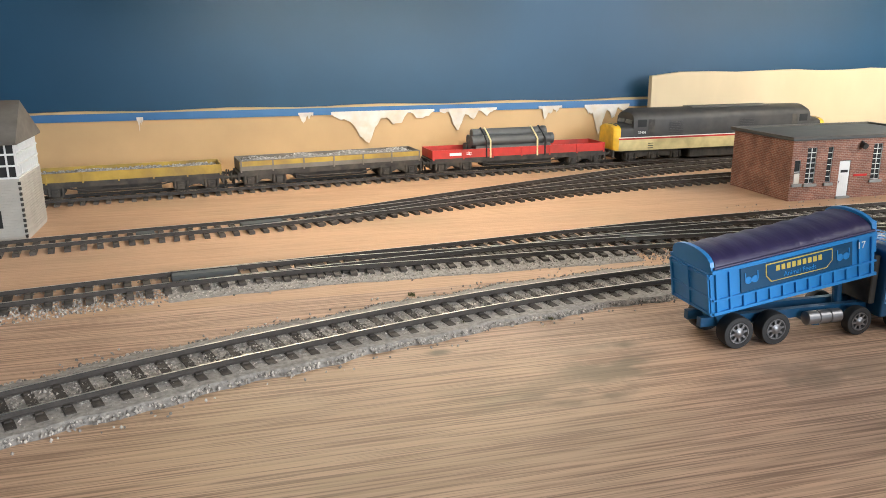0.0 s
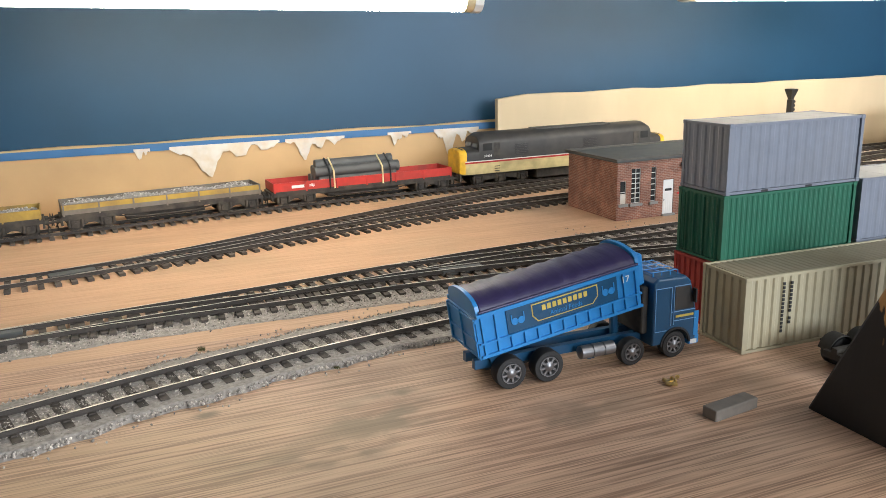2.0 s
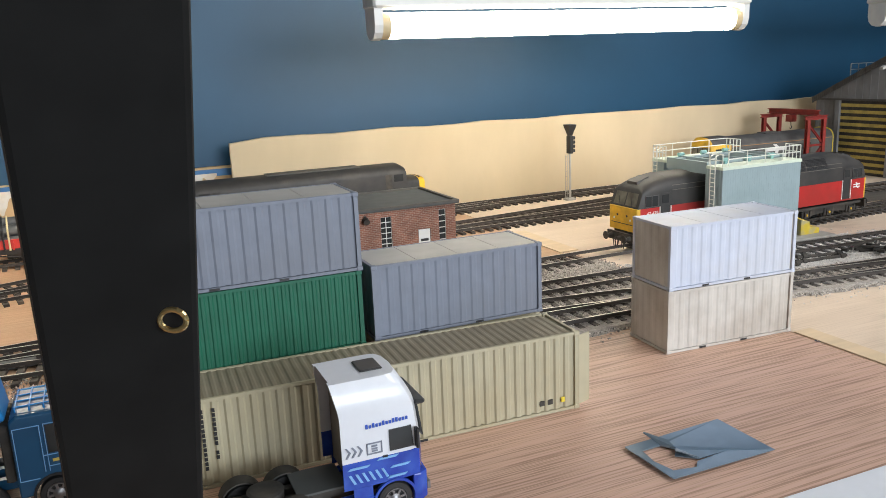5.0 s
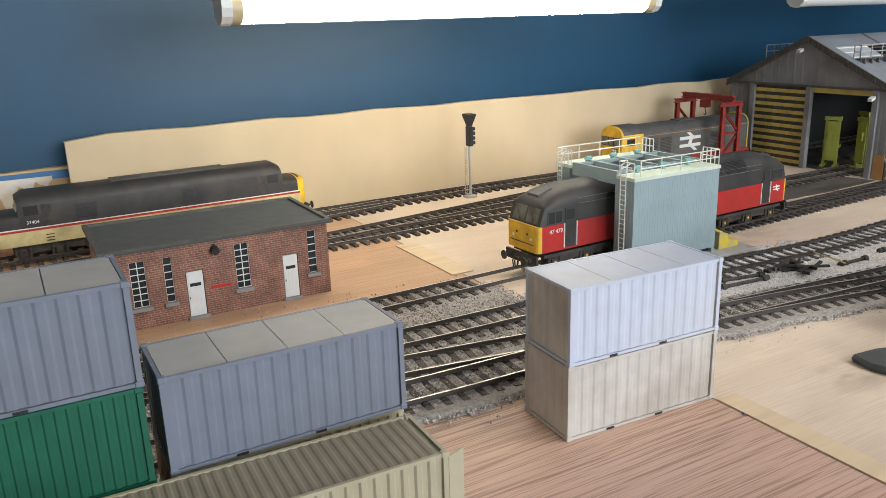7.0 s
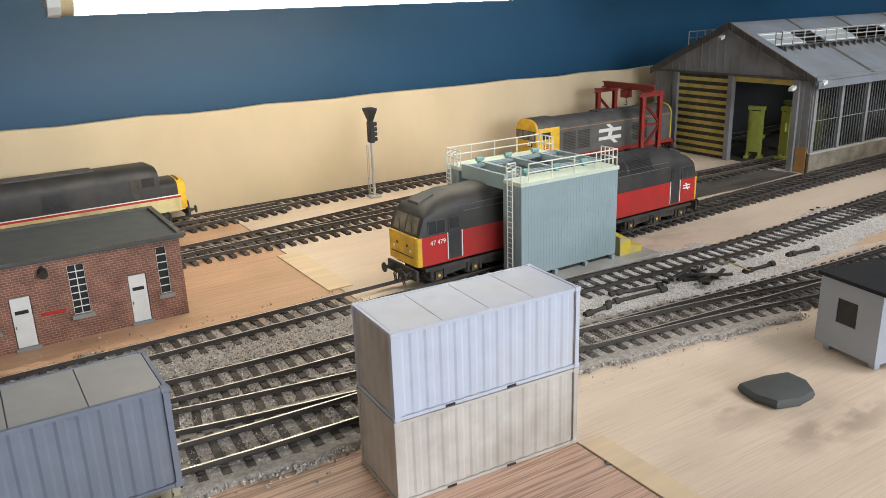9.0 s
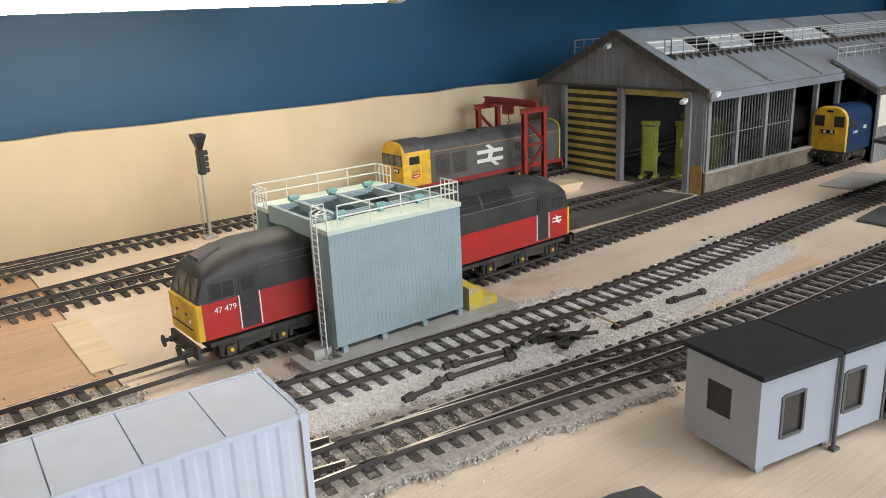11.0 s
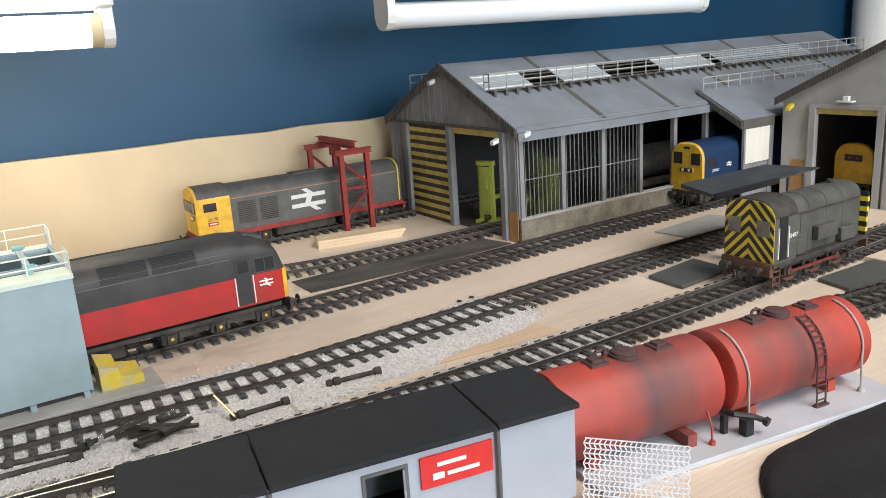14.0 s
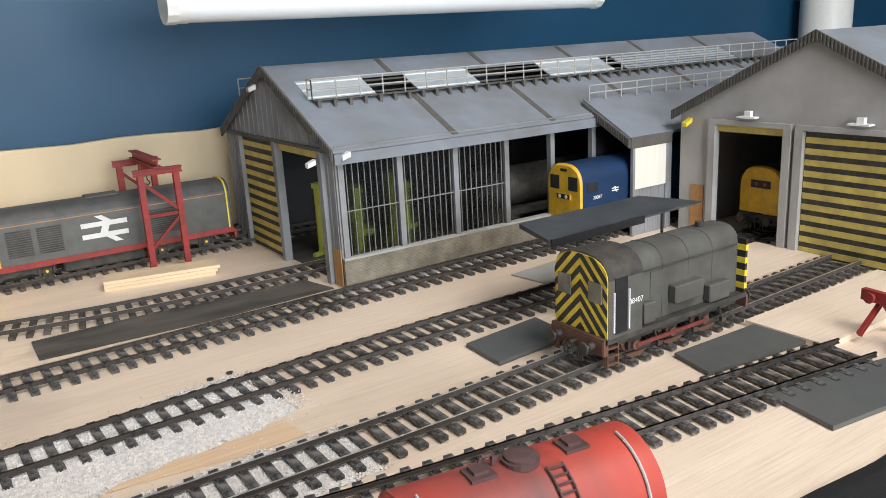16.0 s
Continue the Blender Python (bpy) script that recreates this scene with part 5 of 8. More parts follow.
# train on the back line
def long_nosed_loco(xc, yc, yaw):
    e = thing("long_nosed_locomotive", pose(xc, yc, 0.0, 0, 0, yaw), "dark grey and cream diesel locomotive with yellow nose", "locomotive", "locomotives")
    h, w = 0.217, 0.0300
    ends = [(-h + 0.044, 1), (h - 0.044, 1)]
    noses = [(-h + 0.004, 0.9), (-h + 0.012, 1), (h - 0.012, 1), (h - 0.004, 0.9)]
    band("lower_body", noses, w, 0.029, 0.0478, CREAMY, e, "cream lower bodyside")
    band("stripe", noses, w * 1.004, 0.0478, 0.0508, LOCORED, e, "red stripe")
    band("white_line", noses, w * 1.002, 0.0508, 0.0522, WHITEP, e, "thin white stripe")
    bm = bm_new()
    sec = section(w, 0.0522, 0.080, 0.0985)
    loft(bm, [[(x, y * f, z if z < 0.07 else 0.07 + (z - 0.07) * g) for y, z in sec] for x, f, g in ((-h + 0.036, 0.97, 0.80), (-h + 0.046, 1, 1), (h - 0.046, 1, 1), (h - 0.036, 0.97, 0.80))])
    part("upper_body", bm, SOOT, e, "dark sooty grey upper body", smooth=True)
    for s in (-1, 1):
        bm = bm_new()
        sec = section(w * 0.97, 0.0522, 0.064, 0.0735)
        loft(bm, [[(s * x, y * f, z) for y, z in sec] for x, f in ((h - 0.036, 1), (h - 0.010, 1), (h - 0.006, 0.94))])
        part("nose_top", bm, SOOT, e, smooth=True)
        bm = bm_new()
        sec = section(w * 0.97, 0.030, 0.064, 0.0735)
        loft(bm, [[(s * x, y * f, 0.05 + (z - 0.05) * (0.5 + 0.5 * f)) for y, z in sec] for x, f in ((h - 0.012, 1.01), (h - 0.004, 0.97), (h, 0.86))])
        part("nose_end", bm, YEL, e, "yellow nose end", smooth=True)
        for y0, y1 in ((-0.024, -0.002), (0.002, 0.024)):
            bm = bm_new()
            loft(bm, [[(s * (h - 0.0345 + d), y0, 0.0745), (s * (h - 0.0345 + d), y1, 0.0745), (s * (h - 0.0405 + d), y1 * 0.9, 0.0885), (s * (h - 0.0405 + d), y0 * 0.9, 0.0885)] for d in (0, 0.0012)])
            part("windscreen", bm, CABGLASS_LIT, e)
        win_side(e, *sorted((s * (h - 0.043), s * (h - 0.060))), 0.069, 0.0815, w)
        for sy in (-1, 1):
            boxpart("cab_door", (*sorted((s * (h - 0.064), s * (h - 0.076))), *sorted((sy * w, sy * (w + 0.0004))), 0.053, 0.082), BLACKM, e)
        buffers(e, s * (h - 0.001), s)
        bogie(e, s * 0.138, 3, 0.088, yellow=False)
        for k in range(3):
            boxpart("step", (*sorted((s * (h - 0.065), s * (h - 0.075))), -w - 0.0008, -w, 0.032 + k * 0.004, 0.0332 + k * 0.004), BLACKM, e)
    for a, b in ((-0.112, -0.085), (0.03, 0.06)):
        bm = bm_new()
        for k in range(7):
            box(bm, a, b, -w - 0.0006, -w, 0.057 + k * 0.003, 0.0585 + k * 0.003)
        part("grille", bm, BLACKP, e)
    writing("37404", 0.0062, face_south(-h + 0.052, -w - 0.0005, 0.0575), WHITEP, e)
    bm = bm_new()
    box(bm, -0.065, 0.065, -0.024, 0.024, 0.011, 0.029, bev=0.002)
    part("fuel_tank", bm, BLACKM, e)
    boxpart("roof_fan", (-0.06, 0.10, -0.014, 0.014, 0.0975, 0.0995), GUNM, e)
    return e


def open_wagon(name, xc, yc, yaw, L, side, z0, z1, label, stripe=None, load=0, w=0.0285, seed=1):
    e = thing(name, pose(xc, yc, 0.0, 0, 0, yaw), label, "railway wagon", "wagons of the train")
    h = L / 2
    boxpart("floor", (-h, h, -w, w, z0, z0 + 0.003), BLACKM, e)
    for sy in (-1, 1):
        boxpart("side", (-h, h, *sorted((sy * w, sy * (w - 0.0016))), z0 + 0.003, z1), side, e)
        if stripe:
            boxpart("painted_band", (-h, h, *sorted((sy * w, sy * (w + 0.0004))), z1 - 0.008, z1 - 0.0008), stripe, e)
        n = 7
        for k in range(n):
            x = -h + 0.002 + (L - 0.004) * k / (n - 1)
            boxpart("stanchion", (x - 0.0011, x + 0.0011, *sorted((sy * w, sy * (w + 0.0014))), z0 + 0.001, z1), side, e)
        boxpart("solebar", (-h, h, *sorted((sy * (w - 0.004), sy * (w - 0.001))), z0 - 0.005, z0), BLACKM, e)
        tube_bm = bm_new()
        tube(tube_bm, [(-h * 0.55, sy * (w - 0.004), z0 - 0.004), (-h * 0.3, sy * (w - 0.004), z0 - 0.011), (h * 0.3, sy * (w - 0.004), z0 - 0.011), (h * 0.55, sy * (w - 0.004), z0 - 0.004)], 0.0011)
        part("truss_rod", tube_bm, BLACKM, e)
    for s in (-1, 1):
        boxpart("end", (*sorted((s * h, s * (h - 0.0016))), -w + 0.0016, w - 0.0016, z0 + 0.003, z1), side, e)
        buffers(e, s * h, s, 0.026)
        bogie(e, s * (h - 0.036), 2, 0.042, 0.0098, False)
    boxpart("brake_gear", (-h * 0.4, h * 0.4, -0.012, 0.012, 0.014, z0), BLACKM, e)
    if load:
        r = np.random.RandomState(seed)
        bm = bm_new()
        nx, ny = 40, 12
        g = [[bm.verts.new((-h + 0.004 + (L - 0.008) * i / nx, -w + 0.002 + (2 * w - 0.004) * j / ny, z1 - 0.006 + load * math.sin(math.pi * j / ny) * (0.6 + 0.4 * math.sin(i * 0.55)) * min(1, i / 5, (nx - i) / 5) + r.uniform(-0.0012, 0.0012))) for j in range(ny + 1)] for i in range(nx + 1)]
        for i in range(nx):
            for j in range(ny):
                bm.faces.new((g[i][j], g[i + 1][j], g[i + 1][j + 1], g[i][j + 1]))
        for _ in range(700):
            x, y = r.uniform(-h + 0.006, h - 0.006), r.uniform(-w + 0.004, w - 0.004)
            z = z1 - 0.005 + load * math.cos(y / w * 1.5) * (0.6 + 0.4 * math.sin((x + h) / (L - 0.008) * nx * 0.55)) * min(1, (h - abs(x)) / 0.02)
            s = r.uniform(0.0012, 0.0026)
            v = [bm.verts.new((x + s * a * r.uniform(0.6, 1), y + s * b * r.uniform(0.6, 1), z + s * c * r.uniform(0.6, 1))) for a, b, c in ((1, 0, 0), (0, 1, 0), (-1, 0, 0), (0, -1, 0), (0, 0, 1))]
            for q in ((0, 1, 4), (1, 2, 4), (2, 3, 4), (3, 0, 4)):
                bm.faces.new([v[i] for i in q])
        part("stone_load", bm, STONES, e, "heaped grey stone load")
    return e


def line_at(pts, x):
    c = smooth_line(pts)
    y = float(np.interp(x, c[:, 0], c[:, 1]))
    s = float(np.interp(x + 0.02, c[:, 0], c[:, 1]) - np.interp(x - 0.02, c[:, 0], c[:, 1])) / 0.04
    return y, math.degrees(math.atan(s))


TRAIN = 0.62
xl = TRAIN + 0.217
long_nosed_loco(xl, *line_at(TRACK_D, xl))
xr = TRAIN - 0.172
ry, ra = line_at(TRACK_D, xr)
pipes = open_wagon("red_open_wagon", xr, ry, ra, 0.308, WAGRED, 0.029, 0.0455, "red bogie open wagon carrying grey pipes")
for k, (y, z) in enumerate(((-0.0165, 0.042), (0.0, 0.042), (0.0165, 0.042), (-0.0085, 0.0562), (0.0085, 0.0562), (-0.0165, 0.0562), (0.0, 0.066))):
    bm = bm_new()
    L = 0.066 + 0.003 * (k % 3)
    lathe(bm, (-0.012 - L, y, z), (1, 0, 0), ((0, 0.0068), (0, 0.0082), (2 * L - 0.006, 0.0082), (2 * L - 0.006, 0.0092), (2 * L, 0.0092), (2 * L, 0.007)), 14)
    part("pipe", bm, PIPEGREY, pipes, smooth=True)
for x, mm in ((-0.055, STRAP), (0.028, STRAP), (0.042, BLACKP), (-0.062, BLACKP)):
    bm = bm_new()
    tube(bm, [(x, -0.0295, 0.030), (x, -0.0285, 0.058), (x, -0.017, 0.066), (x, 0.0, 0.0755), (x, 0.017, 0.066), (x, 0.0285, 0.05)], 0.0014, 5)
    part("strap", bm, mm, pipes)
boxpart("side_lettering", (-0.125, -0.105, -0.0292, -0.0284, 0.036, 0.0405), WHITEP, pipes)
double_arrow(pipes, -0.092, 0.0385, -0.0286, 0.0055, WHITEP)
xr = TRAIN - 0.172 - 0.154 - 0.020 - 0.140
ry, ra = line_at(TRACK_D, xr)
open_wagon("stone_wagon", xr, ry, ra, 0.28, WAGGREY, 0.030, 0.0475, "grey bogie wagon with a yellow band, loaded with stone", OCHRE, 0.007)
for k in range(2):
    xr -= 0.30
    ry, ra = line_at(TRACK_D, xr)
    open_wagon("ochre_wagon", xr, ry, ra, 0.275, OCHRE, 0.030, 0.0455, "rusty ochre bogie wagon with a low stone load", None, 0.003, seed=3 + k)


# ---- loco washing plant ----
def railing(parent, pts, h, material=None, posts=5, r=0.0007, rails=2):
    """Handrail along a line of points: level rails as one part, each post a part."""
    material = material or RAILWHITE
    bm = bm_new()
    for k in range(rails):
        tube(bm, [(x, y, z + h * (k + 1) / rails) for x, y, z in pts], r, 6)
    part("handrail", bm, material, parent)
    for a, b in zip(pts, pts[1:]):
        for i in range(posts + 1):
            p = Vector(a).lerp(Vector(b), i / posts)
            bm = bm_new()
            cyl(bm, p, p + Vector((0, 0, h)), r, 6)
            part("handrail_post", bm, material, parent)


plant = thing("washing_plant", pose(1.280, 0.7425, 0.0, 0, 0, 0.4), "grey-green corrugated loco washing plant with white handrails", "washing plant")
PX, PY, PZ = 0.1405, 0.142, 0.1175


def ribbed_wall(parent, x0, x1, y0, y1, z0, z1, material, name="wall_panel", pitch=0.0042, depth=0.0003, face="y"):
    """A sheet wall with upright ribs on both faces."""
    bm = bm_new()
    box(bm, x0, x1, y0, y1, z0, z1)
    n = int(((x1 - x0) if face == "y" else (y1 - y0)) / pitch)
    for k in range(n):
        if face == "y":
            a = x0 + (x1 - x0) * (k + 0.25) / n
            box(bm, a, a + pitch * 0.5, y0 - depth, y1 + depth, z0, z1)
        else:
            a = y0 + (y1 - y0) * (k + 0.25) / n
            box(bm, x0 - depth, x1 + depth, a, a + pitch * 0.5, z0, z1)
    return part(name, bm, material, parent)


ribbed_wall(plant, 0, PX, 0, 0.003, 0.0125, PZ - 0.004, PLANT, depth=0.0001)
ribbed_wall(plant, 0, PX, PY - 0.003, PY, 0.0150, PZ - 0.004, PLANT)
for y0, y1 in ((0.003, 0.032), (PY - 0.024, PY - 0.003)):
    ribbed_wall(plant, 0.0, 0.002, y0, y1, 0.010, PZ - 0.004, PLANT, "end_panel", face="x")
    ribbed_wall(plant, PX - 0.002, PX, y0, y1, 0.010, PZ - 0.004, PLANT, "end_panel", face="x")
for y0, y1 in ((-0.001, 0.030), (PY - 0.030, PY + 0.001)):
    boxpart("roof_walkway", (-0.001, PX + 0.001, y0, y1, PZ - 0.004, PZ), PLANTLIGHT, plant)
for x in (0.0, PX - 0.004):
    boxpart("portal_beam", (x, x + 0.004, 0.03, PY - 0.03, PZ - 0.012, PZ + 0.004), PLANT, plant)
for k in range(3):
    x = 0.026 + k * 0.042
    boxpart("cross_beam", (x, x + 0.005, 0.026, PY - 0.026, PZ - 0.003, PZ + 0.004), PLANT, plant)
for y in (0.034, 0.040, PY - 0.040, PY - 0.034):
    boxpart("brush_rail", (0.004, PX - 0.004, y - 0.001, y + 0.001, PZ + 0.0, PZ + 0.003), PLANT, plant)
for x in (0.028, 0.070, 0.112):
    for y in (0.027, PY - 0.027):
        bm = bm_new()
        cyl(bm, (x - 0.0045, y, PZ + 0.0058), (x + 0.0045, y, PZ + 0.0058), 0.0026, 12)
        box(bm, x - 0.002, x + 0.002, y - 0.0032, y + 0.0032, PZ, PZ + 0.0045)
        cyl(bm, (x + 0.0045, y, PZ + 0.0058), (x + 0.0065, y, PZ + 0.0058), 0.0014, 8)
        part("brush_motor", bm, MOTORTEAL, plant, "small teal brush motor")
railing(plant, [(0.012, 0.026, PZ), (0.0, 0.026, PZ), (0.0, 0.001, PZ)], 0.017, posts=1)
railing(plant, [(0.012, 0.003, PZ), (PX, 0.002, PZ), (PX, 0.028, PZ)], 0.019, posts=4)
railing(plant, [(0.0, PY - 0.028, PZ), (0.0, PY, PZ), (PX, PY, PZ), (PX, PY - 0.028, PZ)], 0.019, posts=4)
for y in (0.008, PY - 0.016):
    bm = bm_new()
    for d in (0, 0.009):
        tube(bm, [(-0.006, y + d, 0.006), (-0.006, y + d, PZ + 0.014), (0.002, y + d, PZ + 0.017)], 0.0006, 6)
    for k in range(20):
        cyl(bm, (-0.006, y, 0.010 + k * 0.0058), (-0.006, y + 0.009, 0.010 + k * 0.0058), 0.0005, 5)
    part("ladder", bm, RAILWHITE, plant)
for y0, y1 in ((-0.020, 0.030), (PY - 0.03, PY + 0.012)):
    bm = bm_new()
    box(bm, -0.036, 0.0, y0, y0 + 0.011, 0.0002, 0.008)
    box(bm, -0.036, -0.026, y0 + 0.011, y1 - 0.008, 0.0002, 0.008)
    box(bm, 0.0, PX + 0.055, y0, y1, 0.0002, 0.0075)
    box(bm, -0.018, 0.0, y1 - 0.02, y1, 0.0002, 0.011)
    part("plinth", bm, CONCRETE, plant, bev=0.0006)
for x in (0.004, 0.045, 0.09, 0.132):
    boxpart("foot_block", (x, x + 0.005, -0.003, 0.002, 0.0075, 0.0125), PLANT, plant)
# black bar added as the shade in the gap below the wall
boxpart("gap_shade", (0.002, PX - 0.002, 0.004, 0.008, 0.0075, 0.0125), BLACKM, plant)
bm = bm_new()
loft(bm, [[(PX + 0.006, y, z) for y, z in ((-0.002, 0.0077), (0.028, 0.0077), (0.028, 0.034), (-0.002, 0.030))], [(PX + 0.022, y, z) for y, z in ((-0.002, 0.0077), (0.028, 0.0077), (0.028, 0.030), (-0.002, 0.026))], [(PX + 0.023, y, z) for y, z in ((-0.002, 0.0077), (0.028, 0.0077), (0.028, 0.022), (-0.002, 0.018))], [(PX + 0.042, y, z) for y, z in ((-0.002, 0.0077), (0.028, 0.0077), (0.028, 0.018), (-0.002, 0.015))]])
part("pump_house", bm, PUMPMAT, plant, "grey and yellow pump housing")

# ---- colour light signal ----
sig = thing("colour_light_signal", pose(1.352, 1.224, 0.0, 0, 0, 0), "black colour light signal on a grey ladder post", "railway signal")
bm = bm_new()
cyl(bm, (0, 0, 0.004), (0, 0, 0.09), 0.0024, 10)
part("mast", bm, CONCRETE, sig)
boxpart("base", (-0.011, 0.009, -0.008, 0.008, 0.0, 0.004), CONCRETE, sig, bev=0.0006)
bm = bm_new()
for y in (-0.003, 0.003):
    cyl(bm, (-0.0085, y, 0.003), (-0.0075, y, 0.088), 0.0005, 5)
for k in range(17):
    cyl(bm, (-0.008, -0.003, 0.008 + k * 0.0048), (-0.008, 0.003, 0.008 + k * 0.0048), 0.0004, 5)
part("ladder", bm, CONCRETE, sig)
boxpart("signal_head", (-0.004, 0.004, -0.0065, 0.0065, 0.090, 0.124), BLACKP, sig, bev=0.0008)
for k in range(4):
    bm = bm_new()
    lathe(bm, (0.004, 0, 0.095 + k * 0.008), (1, 0, 0), ((0, 0.0032), (0.006, 0.0034)), 12)
    part("hood", bm, BLACKP, sig)
bm = bm_new()
loft(bm, [[(-0.003, -0.004, 0.124), (0.003, -0.004, 0.124), (0.003, 0.004, 0.124), (-0.003, 0.004, 0.124)], [(-0.008, -0.010, 0.142), (0.008, -0.010, 0.142), (0.008, 0.010, 0.142), (-0.008, 0.010, 0.142)], [(-0.008, -0.010, 0.145), (0.008, -0.010, 0.145), (0.008, 0.010, 0.145), (-0.008, 0.010, 0.145)]])
part("junction_indicator", bm, BLACKP, sig)

# ---- red gantry crane and timber ----
gan = thing("gantry_crane", pose(1.876, 1.185, 0.0), "dark red steel gantry crane over the siding", "gantry crane")


def hbeam(bm, p, q, w=0.006, t=0.0012):
    p, q = Vector(p), Vector(q)
    d = q - p
    m = Matrix.Translation(p) @ d.to_track_quat("Z", "Y").to_matrix().to_4x4()
    L = d.length
    box(bm, -w / 2, w / 2, -w / 2, -w / 2 + t, 0, L, m)
    box(bm, -w / 2, w / 2, w / 2 - t, w / 2, 0, L, m)
    box(bm, -t / 2, t / 2, -w / 2 + t, w / 2 - t, 0, L, m)


for y in (-0.064, 0.052):
    for x in (-0.022, 0.022):
        bm = bm_new()
        hbeam(bm, (x, y, 0.006 if y < 0 else 0.0), (x, y, 0.126), 0.0075)
        part("leg", bm, GANTRYRED, gan)
    for a, b in (((-0.022, 0.028), (0.022, 0.070)), ((0.022, 0.076), (-0.022, 0.118)), ((-0.022, 0.073), (0.022, 0.073))):
        bm = bm_new()
        hbeam(bm, (a[0], y, a[1]), (b[0], y, b[1]), 0.004, 0.0009)
        part("brace", bm, GANTRYRED, gan)
    bm = bm_new()
    hbeam(bm, (-0.030, y, 0.129), (0.030, y, 0.129), 0.008)
    part("cap_beam", bm, GANTRYRED, gan)
bm = bm_new()
hbeam(bm, (0.0, -0.07, 0.139), (0.0, 0.06, 0.139), 0.011, 0.0016)
part("cross_girder", bm, GANTRYRED, gan)
boxpart("hoist", (-0.007, 0.007, -0.008, 0.008, 0.118, 0.1325), GANTRYRED, gan)
bm = bm_new()
tube(bm, [(0, 0, 0.118), (0.001, 0, 0.110), (0.004, 0, 0.106), (0.001, 0, 0.103), (-0.003, 0, 0.105)], 0.0008)
part("hook", bm, BLACKM, gan)
tim = thing("timber_stack", pose(1.853, 1.083, 0.0, 0, 0, -11), "stack of pale timber planks beside the siding", "timber")
for k in range(3):
    for j in range(3):
        boxpart("plank", (-0.066 + 0.002 * j, 0.064 + 0.003 * k, -0.018 + j * 0.0122, -0.0062 + j * 0.0122, k * 0.0042, k * 0.0042 + 0.0039), PALEWOOD, tim)


# ---- long grey shed ----
shed = thing("engine_shed", pose(2.010, 0.889, 0.0), "long grey ribbed engine shed with glazed side", "engine shed")
SL, SW, SE, SR = 0.985, 0.351, 0.160, 0.246


def slope_z(y):
    return SE + (SR - SE) * (1 - abs(y - SW / 2) / (SW / 2))


def slope_panel(name, x0, x1, y0, y1, material, lift=0.0, t=0.003, label=""):
    """A flat piece lying on the roof slope between two lines of equal y."""
    bm = bm_new()
    loft(bm, [[(x, y0, slope_z(y0) + lift), (x, y1, slope_z(y1) + lift), (x, y1, slope_z(y1) + lift + t), (x, y0, slope_z(y0) + lift + t)] for x in (x0, x1)])
    return part(name, bm, material, shed, label)


# gable in three uprights and a head, openings left clear
for y0, y1, z0, z1 in ((0.0, 0.028, 0, 0.155), (0.158, 0.170, 0, 0.155), (0.290, SW, 0, 0.155)):
    ribbed_wall(shed, 0, 0.004, y0, y1, z0, z1, SHEDGREY, "gable_wall", 0.012, 0.0008, "x")
bm = bm_new()
loft(bm, [[(x, 0, 0.155), (x, SW, 0.155), (x, SW, SE), (x, SW / 2, SR), (x, 0, SE)] for x in (0, 0.004)])
for k in range(20):
    y = 0.008 + k * 0.0175
    box(bm, -0.0009, 0.0, y, y + 0.0022, 0.157, slope_z(y) - 0.004)
part("gable_head", bm, SHEDGREY, shed)
door = boxpart("roller_door", (0.0005, 0.003, 0.170, 0.290, 0, 0.155), BLACKM, shed, "black and yellow striped door")
for k in range(11):
    boxpart("door_stripe", (-0.0006, 0.0005, 0.172, 0.288, 0.006 + k * 0.0136, 0.0128 + k * 0.0136), DOORYEL, door)
boxpart("rolled_door", (0.0, 0.006, 0.028, 0.158, 0.146, 0.155), DOORYEL, shed, "yellow edge of a raised door")
for y in (0.024, 0.158, 0.286):
    boxpart("door_post", (-0.006, 0.0, y, y + 0.010, 0, 0.156), SHEDGREY, shed)
boxpart("door_header", (-0.005, 0.0, 0.0, SW, 0.1555, 0.1595), ROOFTRIM, shed)
boxpart("side_door", (-0.0014, 0.0, 0.002, 0.022, 0.001, 0.044), ORANGEDOOR, shed, "small tan side door")
# roof: far slope, near slope below and above the skylight strip
slope_panel("roof_slope", -0.004, SL, SW / 2, SW + 0.007, SHEDROOF)
slope_panel("roof_slope", -0.004, SL, -0.007, 0.094, SHEDROOF)
slope_panel("roof_slope", -0.004, SL, 0.136, SW / 2, SHEDROOF)
sky_x = [(0.020, 0.113, 1), (0.113, 0.174, 0), (0.174, 0.277, 1), (0.277, 0.403, 0), (0.403, 0.536, 1), (0.536, 0.561, 0), (0.561, 0.836, 2)]
slope_panel("roof_slope", -0.004, 0.020, 0.094, 0.136, SHEDROOF)
slope_panel("roof_slope", 0.836, SL, 0.094, 0.136, SHEDROOF)
for a, b, kind in sky_x:
    if kind == 0:
        for k in range(3):
            y = 0.100 + k * 0.013
            slope_panel("skylight_bar", a, b, y, y + 0.0016, ROOFTRIM, 0.001, 0.0014)
    else:
        slope_panel("skylight", a + 0.001, b - 0.001, 0.094, 0.136, SKYLIGHT, 0.0005, 0.0018, "white translucent skylight")
        for k in range(3 if kind == 1 else 6):
            y = 0.098 + k * (0.016 if kind == 1 else 0.0070)
            slope_panel("skylight_rib", a + 0.001, b - 0.001, y, y + 0.0012, SHEDROOF if kind == 2 else WHITEP, 0.0023, 0.0010)
for x in (0.155, 0.311, 0.478, 0.64, 0.80):
    if x < SL:
        slope_panel("roof_seam", x, x + 0.009, -0.007, 0.086, ROOFTRIM, 0.003, 0.0006)
        slope_panel("roof_seam", x, x + 0.008, 0.137, SW / 2, ROOFTRIM, 0.003, 0.0006)
